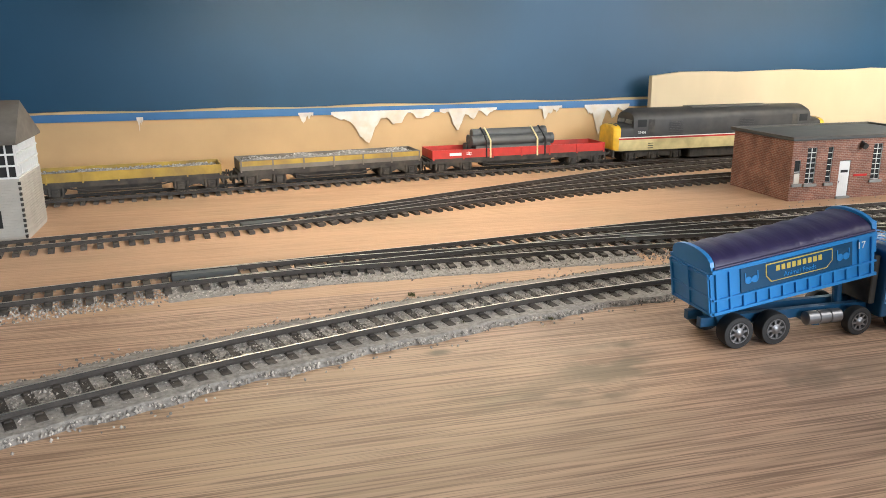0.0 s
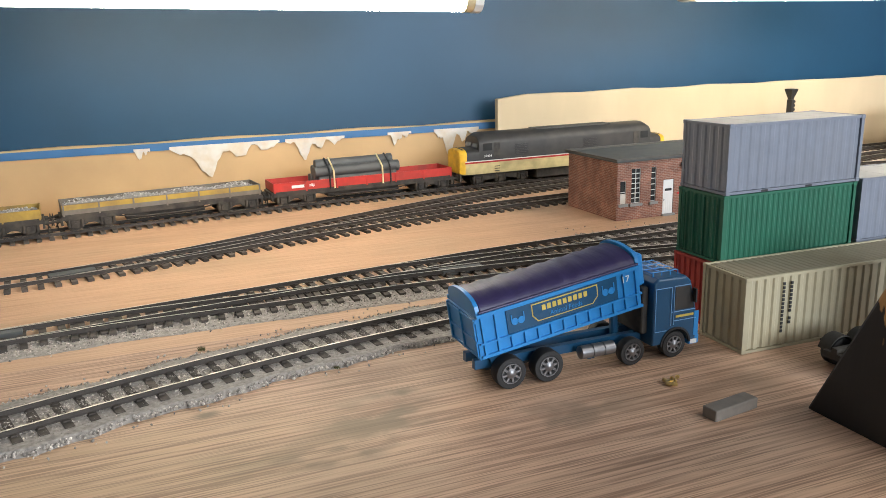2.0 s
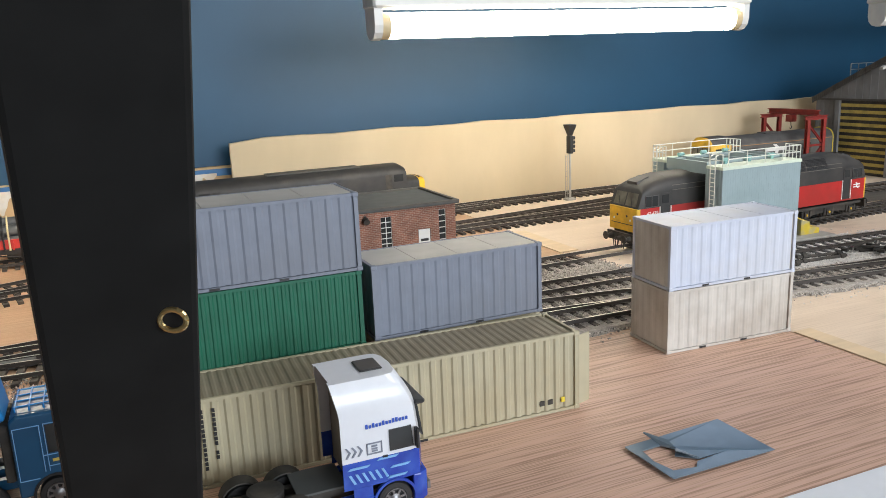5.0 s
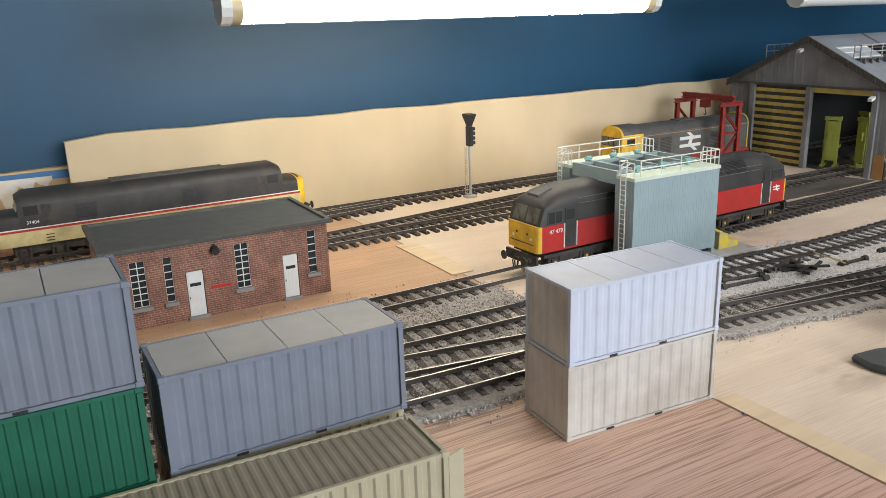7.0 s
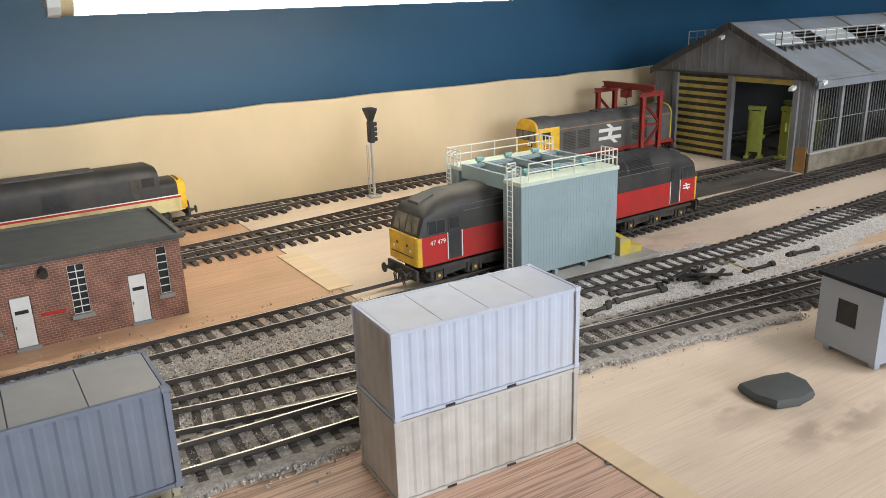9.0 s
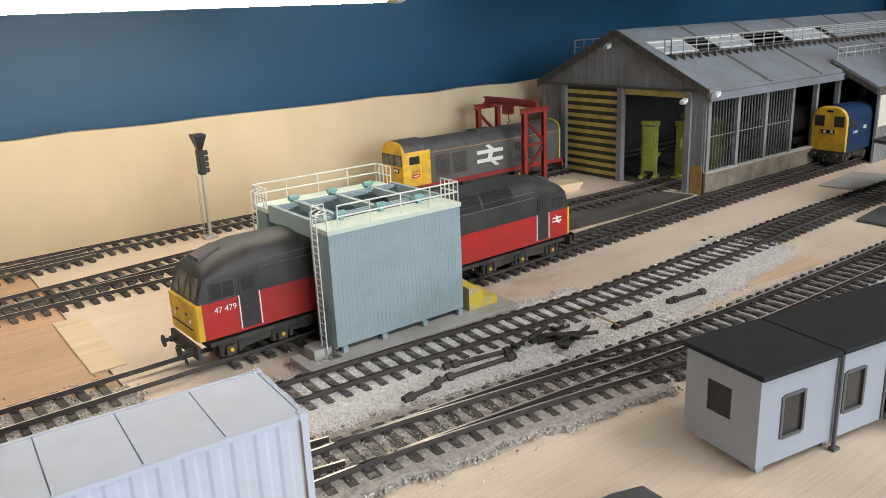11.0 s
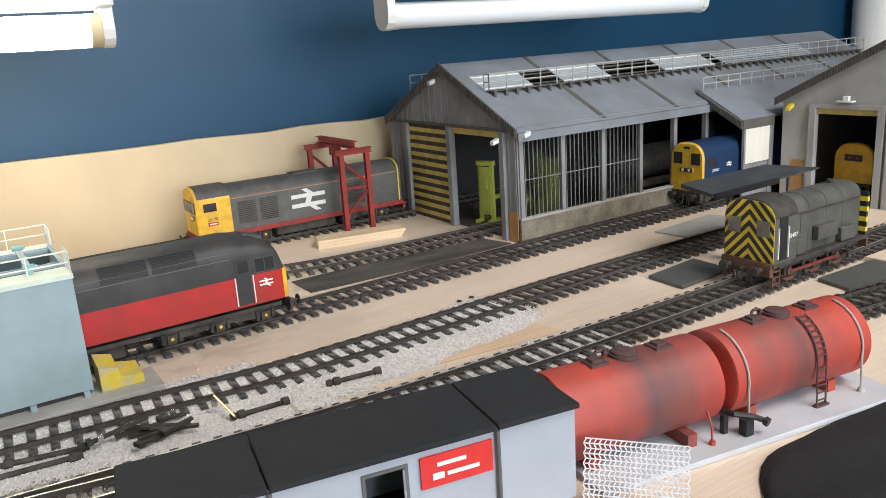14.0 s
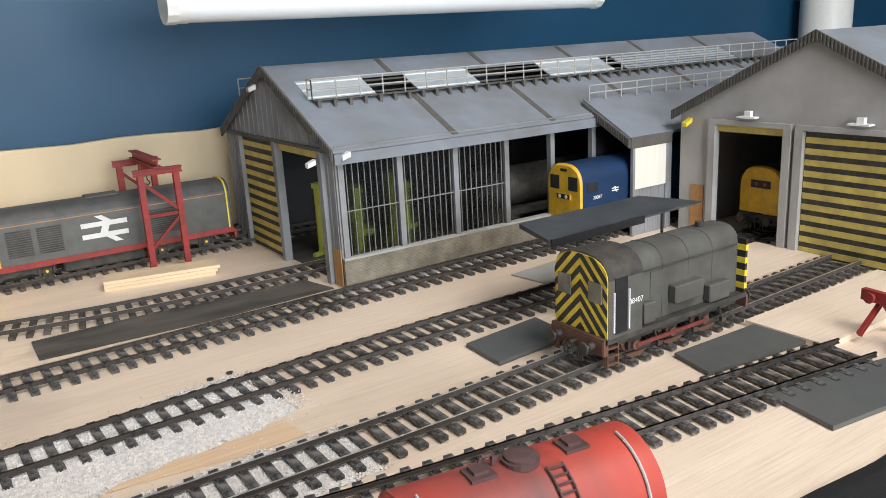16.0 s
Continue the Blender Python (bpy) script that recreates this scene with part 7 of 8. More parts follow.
for pts, mm, lab in (([(2.013, 0.654), (2.010, 0.601), (2.100, 0.608), (2.104, 0.664)], MATGREY, "dark grey card ramp beside the track"),
                     ([(2.135, 0.519), (2.125, 0.476), (2.252, 0.463), (2.247, 0.516)], MATGREY, "dark grey card sheet between the tracks"),
                     ([(2.129, 0.428), (2.117, 0.367), (2.26, 0.350), (2.27, 0.400)], MATGREY, "dark grey card sheet beside the track"),
                     ([(2.178, 0.794), (2.188, 0.727), (2.330, 0.745), (2.310, 0.806)], CONCRETE, "flat grey card laid between the tracks")):
    bm = bm_new()
    prism(bm, pts, 0.0004, 0.0042 if mm is MATGREY else 0.0022)
    tagged(part("card_sheet", bm, mm, bev=0.0004), lab, "card sheet", "card sheets")
bm = bm_new()
prism(bm, [(1.690, 0.893), (1.85, 0.888), (1.999, 0.896), (1.985, 0.952), (1.86, 0.957), (1.77, 0.955), (1.69, 0.952)], 0.0002, 0.0014)
tagged(part("sooty_ground", bm, ASPHALT), "sooty black ground sheet before the shed", "ground sheet", kind="structure")

# site office
off = thing("site_office", pose(1.386, 0.411, 0.0068, 0, 0, -9.6), "grey modular site office with black roof and red sign", "site office")
OL, OW, OH = 0.256, 0.061, 0.061
ops = [(0.020, 0.040, 0.016, 0.045), (0.078, 0.098, 0.017, 0.046), (0.122, 0.145, 0.0, 0.053)]
for x in (0.006, 0.068, 0.135, 0.205, 0.246):
    for y in (0.004, 0.050):
        boxpart("skid_foot", (x, x + 0.006, y, y + 0.006, -0.0066, 0.0), OFFICEGREY, off)
x = 0.0
bm = bm_new()
for a, b, z0, z1 in ops:
    box(bm, x, a, 0, 0.002, 0, OH)
    if z0 > 0:
        box(bm, a, b, 0, 0.002, 0, z0)
    box(bm, a, b, 0, 0.002, z1, OH)
    x = b
box(bm, x, OL, 0, 0.002, 0, OH)
part("front_wall", bm, OFFICEGREY, off)
bm = bm_new()
for d in ((0.002, 0.022, 0, OH), (0.042, OW - 0.002, 0, OH), (0.022, 0.042, 0, 0.024), (0.022, 0.042, 0.046, OH)):
    box(bm, 0, 0.002, d[0], d[1], d[2], d[3])
part("end_wall", bm, OFFICEGREY, off)
boxpart("end_wall", (OL - 0.002, OL, 0.002, OW - 0.002, 0, OH), OFFICEGREY, off)
boxpart("back_wall", (0, OL, OW - 0.002, OW, 0, OH), OFFICEGREY, off)
# floor and partition coloured near-black for the shade inside
boxpart("office_floor", (0.002, OL - 0.002, 0.002, OW - 0.002, 0.0, 0.002), DARK, off)
boxpart("partition", (0.115, 0.117, 0.002, OW - 0.002, 0.002, OH), DARK, off)
for a, b in ((-0.002, 0.070), (0.0712, 0.202), (0.2032, OL + 0.002)):
    boxpart("roof_section", (a, b, -0.003, OW + 0.003, OH, OH + 0.0035), OFFICEROOF, off, bev=0.0005)
for a, b, z0, z1 in ops[:2]:
    w = boxpart("window", (a, b, 0.0008, 0.0013, z0, z1), CABGLASS, off)
    bm = bm_new()
    for d in ((a - 0.001, a + 0.0012, z0, z1), (b - 0.0012, b + 0.001, z0, z1), (a + 0.0012, b - 0.0012, z0 - 0.001, z0 + 0.0012), (a + 0.0012, b - 0.0012, z1 - 0.0012, z1 + 0.001)):
        box(bm, d[0], d[1], -0.0008, 0.0006, d[2], d[3])
    part("window_frame", bm, MATGREY, w)
boxpart("end_window", (0.0008, 0.0013, 0.022, 0.042, 0.024, 0.046), BLACKP, off)
a, b = ops[2][:2]
bm = bm_new()
for d in ((a - 0.002, a, 0, 0.055), (b, b + 0.002, 0, 0.055), (a, b, 0.053, 0.055)):
    box(bm, d[0], d[1], -0.001, 0.002, d[2], d[3])
part("door_frame", bm, MATGREY, off)
bm = bm_new()
box(bm, 0, 0.0012, -0.021, 0, 0.001, 0.052)
o = part("door", bm, OFFICEGREY, off, "half-open grey door")
o.matrix_local = pose(b - 0.001, 0.0, 0, 0, 0, -18)
for x in (0.0705, 0.2026):
    bm = bm_new()
    cyl(bm, (x, -0.0022, -0.0064), (x, -0.0022, OH), 0.0014, 8)
    box(bm, x - 0.003, x + 0.003, -0.005, -0.0005, -0.0066, -0.0045)
    part("drainpipe", bm, MATGREY, off)
sg = boxpart("sign", (0.154, 0.199, -0.0018, -0.0003, 0.0365, 0.0560), SIGNRED, off, "red sign with white lettering")
for x0, x1, z in ((0.164, 0.182, 0.0500), (0.170, 0.190, 0.0430)):
    boxpart("lettering", (x0, x1, -0.0021, -0.0017, z - 0.0012, z + 0.0012), WHITEP, sg)
boxpart("emblem", (0.161, 0.168, -0.0021, -0.0017, 0.0410, 0.0450), WHITEP, sg)

# slab and tanks
slb = pose(1.656, 0.362, 0.0, 0, 0, -9.5)
o = tagged(boxpart("concrete_slab", (0, 0.275, 0.0, 0.092, 0.0002, 0.0045), SLAB, bev=0.0006), "pale grey slab under the red tanks", "slab")
o.matrix_world = slb


def tank(x0, x1, label, extra):
    e = thing("storage_tank", pose(1.650, 0.4105, 0.0045, 0, 0, -8.2), label, "storage tank", "storage tanks")
    r, z = 0.0315, 0.0340
    bm = bm_new()
    lathe(bm, (x0, 0, z), (1, 0, 0), ((0, 0.0), (0.0, r - 0.002), (0.0012, r), (x1 - x0 - 0.0012, r), (x1 - x0, r - 0.002), (x1 - x0, 0.0)), 40)
    part("barrel", bm, TANKRED, e, smooth=True)
    for x in (x0 + 0.025, x1 - 0.03):
        boxpart("saddle", (x - 0.004, x + 0.004, -0.032 if extra == 0 and x > x0 + 0.05 else -0.022, 0.022, 0.0, 0.0095), TANKRED, e)
    mx = (x0 + x1) / 2
    bm = bm_new()
    lathe(bm, (mx, 0, z + r - 0.001), (0, 0, 1), ((0, 0.010), (0.0028, 0.010), (0.0030, 0.0085), (0.0042, 0.0085), (0.0050, 0.005)), 18)
    part("manhole", bm, SOOTRED, e, "sooty manhole cover")
    for x in (mx - 0.024, mx + 0.030):
        bm = bm_new()
        box(bm, x - 0.007, x + 0.007, -0.007, 0.006, z + r - 0.0015, z + r + 0.0012)
        box(bm, x - 0.004, x + 0.004, -0.004, 0.004, z + r + 0.0012, z + r + 0.003)
        part("inspection_plate", bm, SOOTRED, e)
    bm = bm_new()
    tube(bm, [(mx - 0.014, 0.004, z + r - 0.001), (mx - 0.014, 0.004, z + r + 0.005), (mx - 0.020, 0.004, z + r + 0.0056), (mx - 0.023, 0.004, z + r - 0.001)], 0.0011)
    cyl(bm, (mx - 0.014, 0.001, z + r + 0.0045), (mx - 0.014, 0.007, z + r + 0.0045), 0.0016, 8)
    part("vent_pipe", bm, SOOTRED, e)
    if extra:
        for x in (x0 + 0.010, x1 - 0.012):
            bm = bm_new()
            pts = [(x, -(r + 0.001) * math.sin(a), z + (r + 0.001) * math.cos(a)) for a in [0.1 + 0.2 * i for i in range(9)]]
            tube(bm, pts + [(x, -(r + 0.001), z - 0.012), (x, -(r + 0.002), 0.001)], 0.0009)
            lathe(bm, (x, -(r + 0.002), 0.0), (0, 0, 1), ((0, 0.003), (0.003, 0.002)), 8)
            part("pipe", bm, CONCRETE, e, "thin dull steel pipe")
        bm = bm_new()
        for d in (0.0, 0.009):
            pts = [(mx + 0.008 + d, -(r + 0.0015) * math.sin(a), z + (r + 0.0015) * math.cos(a)) for a in [0.35 + 0.2 * i for i in range(7)]]
            tube(bm, pts + [(mx + 0.008 + d, -(r + 0.003), 0.0)], 0.0007)
        for i in range(9):
            a = 0.4 + 0.14 * i
            y, zz = (-(r + 0.0015) * math.sin(a), z + (r + 0.0015) * math.cos(a)) if a < 1.5 else (-(r + 0.0025), z - 0.005 * (i - 8) - 0.004)
            cyl(bm, (mx + 0.008, y, zz), (mx + 0.017, y, zz), 0.0006, 5)
        for zz in (0.005, 0.011, 0.017, 0.023):
            cyl(bm, (mx + 0.008, -(r + 0.0027), zz), (mx + 0.017, -(r + 0.0027), zz), 0.0006, 5)
        box(bm, mx + 0.006, mx + 0.019, -(r + 0.005), -(r + 0.001), 0.0, 0.0016)
        part("ladder", bm, SOOTRED, e, "rusty red ladder")
        bm = bm_new()
        tube(bm, [(x0 - 0.006, -0.018, 0.014), (x0 - 0.002, -0.030, 0.014), (x0 + 0.010, -0.038, 0.012), (x0 + 0.015, -0.043, 0.010)], 0.0022, 8)
        box(bm, x0 + 0.000, x0 + 0.007, -0.041, -0.034, 0.0, 0.012)
        box(bm, x0 - 0.010, x0 - 0.006, -0.030, -0.026, 0.0, 0.014)
        lathe(bm, (x0 + 0.015, -0.043, 0.010), (0.3, -1, -0.3), ((0, 0.0035), (0.003, 0.0035)), 10)
        part("outlet_valve", bm, BLACKP, e, "black outlet valve")
    else:
        bm = bm_new()
        tube(bm, [(x1 - 0.014, -0.026, 0.026), (x1 - 0.015, -0.034, 0.012), (x1 - 0.016, -0.036, 0.001)], 0.0008)
        lathe(bm, (x1 - 0.016, -0.036, 0.0), (0, 0, 1), ((0, 0.0025), (0.003, 0.002)), 8)
        part("drain_pipe", bm, TANKRED, e)
    return e


tank(0.0, 0.128, "red oxide storage tank behind the site office", 0)
tank(0.138, 0.275, "red oxide storage tank with a ladder", 1)

# white plastic mesh beside the office
bm = bm_new()
n1, n2 = 20, 14
mo = Matrix.Translation((1.639, 0.3625, 0.0008)) @ Euler((radians(70), 0, radians(-50))).to_matrix().to_4x4()
for i in range(n1 + 1):
    for j in range(n2):
        s = 0.0009
        xx, yy = i * 0.0031, j * 0.0031
        k = 0.00155 if (j % 2) else -0.00155
        box(bm, -0.0004, 0.0004, 0, 0.0034, 0.001, 0.0018, mo @ Matrix.Translation((xx - k / 2, yy, 0)) @ Euler((0, 0, math.atan2(-k, 0.0031))).to_matrix().to_4x4())
for j in range(n2 + 1):
    for i in range(n1):
        box(bm, i * 0.0031, (i + 1) * 0.0031, j * 0.0031 - 0.0004, j * 0.0031 + 0.0004, 0.001, 0.0017, mo)
tagged(part("plastic_mesh", bm, MESHWHITE), "upright sheet of white plastic mesh beside the office", "mesh sheet")

# black cloth over the board's front edge
bm = bm_new()
nx, ny = 60, 16
cr = random.Random(3)
g = []
for i in range(nx + 1):
    row = []
    for j in range(ny + 1):
        x = 1.69 + 0.85 * i / nx
        far = 0.333 + 0.004 * math.sin(x * 23) - 0.10 * max(0, 1 - (x - 1.69) / 0.11) ** 2.2
        y = 0.14 + (far - 0.14) * j / ny
        z = 0.0015 + 0.013 * (1 - (j / ny) ** 3) * (0.8 + 0.2 * math.sin(x * 31 + j)) - (0.10 * max(0, (0.215 - y) / 0.075)) + cr.uniform(-0.0005, 0.0005)
        row.append(bm.verts.new((x, y, z)))
    g.append(row)
for i in range(nx):
    for j in range(ny):
        bm.faces.new((g[i][j], g[i + 1][j], g[i + 1][j + 1], g[i][j + 1]))
o = part("black_cloth", bm, CLOTH, smooth=True)
so = o.modifiers.new("thickness", "SOLIDIFY")
so.thickness = 0.001
tagged(o, "black cloth draped over the board's front edge", "cloth")

# red buffer stop
bs = thing("buffer_stop", pose(2.285, 0.420, 0.0, 0, 0, -7), "red rail-built buffer stop at the track's end", "buffer stop")
for y in (-0.016, 0.016):
    bm = bm_new()
    hbeam(bm, (-0.012, y, 0.008), (0.018, y, 0.036), 0.004, 0.001)
    hbeam(bm, (0.040, y, 0.006), (0.014, y, 0.036), 0.004, 0.001)
    part("strut", bm, GANTRYRED, bs)
boxpart("cross_beam", (0.006, 0.012, -0.030, 0.030, 0.033, 0.043), GANTRYRED, bs)
for y in (-0.019, 0.019):
    bm = bm_new()
    lathe(bm, (0.006, y, 0.038), (-1, 0, 0), ((0, 0.003), (0.004, 0.005), (0.006, 0.005)), 10)
    part("buffer", bm, GANTRYRED, bs)


# black axle and frame parts lying between the tracks
def rod(p, q, label="black wheel axle lying on the ballast"):
    p, q = Vector((*p, 0.0042)), Vector((*q, 0.0042))
    e = thing("loose_axle", Matrix.Translation(p), label, "scrap axle", "scrap on the ballast")
    d = q - p
    bm = bm_new()
    L = d.length
    lathe(bm, (0, 0, 0), d, ((0, 0.0032), (0.004, 0.0036), (0.005, 0.0022), (L - 0.005, 0.0022), (L - 0.004, 0.0036), (L, 0.003)), 10)
    part("shaft", bm, BLACKM, e)
    for f in (0.12, 0.88):
        bm = bm_new()
        lathe(bm, d * f, d, ((0, 0.0038), (0.003, 0.0042), (0.006, 0.0038)), 10)
        part("collar", bm, BLACKM, e)


rod((1.277, 0.638), (1.311, 0.641))
rod((1.315, 0.647), (1.394, 0.640))
rod((1.502, 0.625), (1.551, 0.623))
rod((1.590, 0.632), (1.640, 0.626))
rod((1.335, 0.664), (1.40, 0.651))
scr = thing("scrap_heap", pose(1.448, 0.641, 0.003), "heap of black scrap frame parts with a brass rod", "scrap heap", "scrap on the ballast")
sr = random.Random(12)
for k in range(11):
    bm = bm_new()
    L = sr.uniform(0.022, 0.05)
    box(bm, -L / 2, L / 2, -0.0018, 0.0018, 0, 0.0024)
    if k % 2:
        box(bm, -L / 2, -L / 2 + 0.004, -0.004, 0.004, 0, 0.0035)
    o = part("scrap_bar", bm, BLACKM, scr)
    o.matrix_local = pose(sr.uniform(-0.03, 0.032), sr.uniform(-0.016, 0.014), 0.0022 * (k % 4), 0, sr.uniform(-6, 6), sr.uniform(-40, 30))
bm = bm_new()
cyl(bm, (0.052, 0.018, 0.009), (0.056, -0.022, 0.004), 0.0010, 8)
part("brass_rod", bm, BRASS, scr)
for x, y in ((0.016, 0.010), (0.048, 0.004), (-0.040, 0.002)):
    bm = bm_new()
    box(bm, x - 0.002, x + 0.002, y - 0.002, y + 0.002, 0.006, 0.0105)
    part("bright_nut", bm, CHROME, scr)

for x, y, lab in ((1.804, 0.741, "small dark washer lying on the boards"), (1.822, 0.743, "small dark washer lying on the boards"), (1.118, 0.440, "steel screw head in the board")):
    bm = bm_new()
    lathe(bm, (x, y, 0.0006), (0, 0, 1), ((0, 0.0030), (0.0009, 0.0030), (0.0009, 0.0016), (0.0003, 0.0014)), 14)
    tagged(part("washer" if x > 1.5 else "screw_head", bm, BLACKM if x > 1.5 else CHROME), lab, "washer" if x > 1.5 else "screw", "loose fixings")

bm = bm_new()
pts = [(1.273, 0.455), (1.268, 0.436), (1.272, 0.420), (1.290, 0.413), (1.309, 0.414), (1.320, 0.428), (1.321, 0.445), (1.300, 0.452)]
c = Vector((1.296, 0.434))
loft(bm, [[(c.x + (x - c.x) * f, c.y + (y - c.y) * f, z) for x, y in pts] for z, f in ((0.0003, 0.98), (0.004, 1.04), (0.0075, 0.98), (0.009, 0.8))])
tagged(part("putty_lump", bm, SLATEROCK, smooth=True), "flat dark grey lump lying on the boards", "putty lump")

bm = bm_new()
box(bm, -0.020, 0.020, -0.006, 0.006, 0, 0.008, bev=0.0006)
o = tagged(part("grey_block", bm, GREYBLOCK), "small grey-brown block on the plywood", "block")
o.matrix_world = pose(0.455, 0.362, 0.0006, 0, 0, 8)
bs2 = thing("brass_fittings", pose(0.452, 0.414, 0.0008), "tangle of small brass fittings", "brass fittings")
for k in range(9):
    bm = bm_new()
    a = sr.uniform(0, 3.14)
    p = Vector((sr.uniform(-0.007, 0.007), sr.uniform(-0.006, 0.006), 0.001 + 0.0006 * (k % 3)))
    v = Vector((math.cos(a), math.sin(a), sr.uniform(-0.1, 0.25))) * 0.004
    lathe(bm, p - v, v, ((0, 0.0007), (0.005, 0.0007), (0.005, 0.0015), (0.007, 0.0015)), 8)
    part("fitting", bm, BRASS, bs2)

# steel sheet with cut-outs, and the paper in front
sh = thing("steel_sheet", pose(0.880, 0.330, 0.0008), "blue-grey etched steel sheet with cut-outs", "steel sheet")
rim = [(-0.0436, 0.0226), (-0.042, -0.026), (0.042, -0.027), (0.0415, 0.0262)]
hole = [(-0.0361, 0.0133), (-0.0197, 0.0144), (-0.0139, 0.0056), (-0.0209, -0.0017), (-0.0091, -0.0114), (0.0158, -0.0118), (-0.0121, -0.0138), (-0.0181, -0.0197), (-0.0347, -0.0172), (-0.0385, -0.0023)]
out = rim + [rim[0]] + hole + [hole[0]]
bm = bm_new()
loft(bm, [[(x, y, 0.0006 + 0.0012 * (abs(x) / 0.042) ** 2 + dz) for x, y in out] for dz in (0, 0.0006)])
part("plate", bm, SHEETBLUE, sh)
for tab in (((-0.020, 0.0144, 0.0016), (-0.0139, 0.0056, 0.0018), (-0.014, 0.014, 0.0040), (-0.0235, 0.0280, 0.0062), (-0.0245, 0.0275, 0.0060)),
            ((-0.0139, 0.0056, 0.0018), (-0.0091, -0.0114, 0.0018), (-0.0209, -0.0017, 0.0050))):
    bm = bm_new()
    loft(bm, [list(tab), [(x, y, z + 0.0005) for x, y, z in tab]])
    part("raised_tab", bm, SHEETBLUE, sh)
for x0, x1, y0, y1 in ((-0.0015, 0.011, 0.0160, 0.0170), (-0.0014, 0.0148, 0.0020, 0.0028), (0.0175, 0.0215, 0.0078, 0.0090), (0.0180, 0.0220, -0.0124, -0.0110)):
    boxpart("slot", (x0, x1, y0, y1, 0.0010, 0.0016), BLACKM, sh)
pap = thing("paper_sheet", pose(0.80, 0.18, 0.0008, 0, 0, -1), "large white printed sheet of paper on the boards", "paper")
boxpart("sheet", (-0.175, 0.30, -0.075, 0.080, 0.0, 0.0006), PAPER, pap)
boxpart("printed_bar", (0.003, 0.10, 0.040, 0.045, 0.0006, 0.0008), BLACKP, pap)
boxpart("printed_bar", (-0.002, 0.003, 0.030, 0.055, 0.0006, 0.0008), BLACKP, pap)


# ---- the toy lorries ----
def wheel(parent, x, y, s, r=0.0108, w=0.0075):
    bm = bm_new()
    lathe(bm, (x, y, r), (0, s, 0), ((-w, r * 0.85), (-w, r * 0.96), (-w * 0.8, r), (-0.001, r), (0, r * 0.95), (0.0002, r * 0.68), (-0.0014, r * 0.62)), 28)
    t = part("wheel", bm, RUBBER, parent, smooth=True)
    bm = bm_new()

    def at(rad, a, d):
        return (x + rad * math.cos(a), y + s * d, r + rad * math.sin(a))

    # outer ring, eight short spokes and a domed hub, open between them
    loft(bm, [[at(r * q, k * math.pi / 12, d) for k in range(24)] for q, d in ((0.64, -0.0014), (0.64, 0.0004), (0.58, 0.0004), (0.54, -0.0012))], caps=False)
    for k in range(8):
        a = k * math.pi / 4 + 0.2
        loft(bm, [[at(rad, a + h * 0.13 * r * 0.5 / rad, d) for h, d in ((-1, 0.0), (1, 0.0), (1, -0.0012), (-1, -0.0012))] for rad in (r * 0.28, r * 0.56)])
    lathe(bm, (x, y - s * 0.0012, r), (0, s, 0), ((0, r * 0.33), (0.0012, r * 0.32), (0.0018, r * 0.24), (0.0026, r * 0.13)), 14)
    part("rim", bm, RIMSILVER, t, "dull silver wheel rim", smooth=True)


def arch_rim(bm, x, z, r0, r1, y0, y1, a0=0.0, a1=180.0, n=14):
    """A half ring over a wheel."""
    rings = []
    for k in range(n + 1):
        a = math.radians(a0 + (a1 - a0) * k / n)
        rings.append([(x + r * math.cos(a), y, z + r * math.sin(a)) for r, y in ((r0, y0), (r1, y0), (r1, y1), (r0, y1))])
    loft(bm, rings)


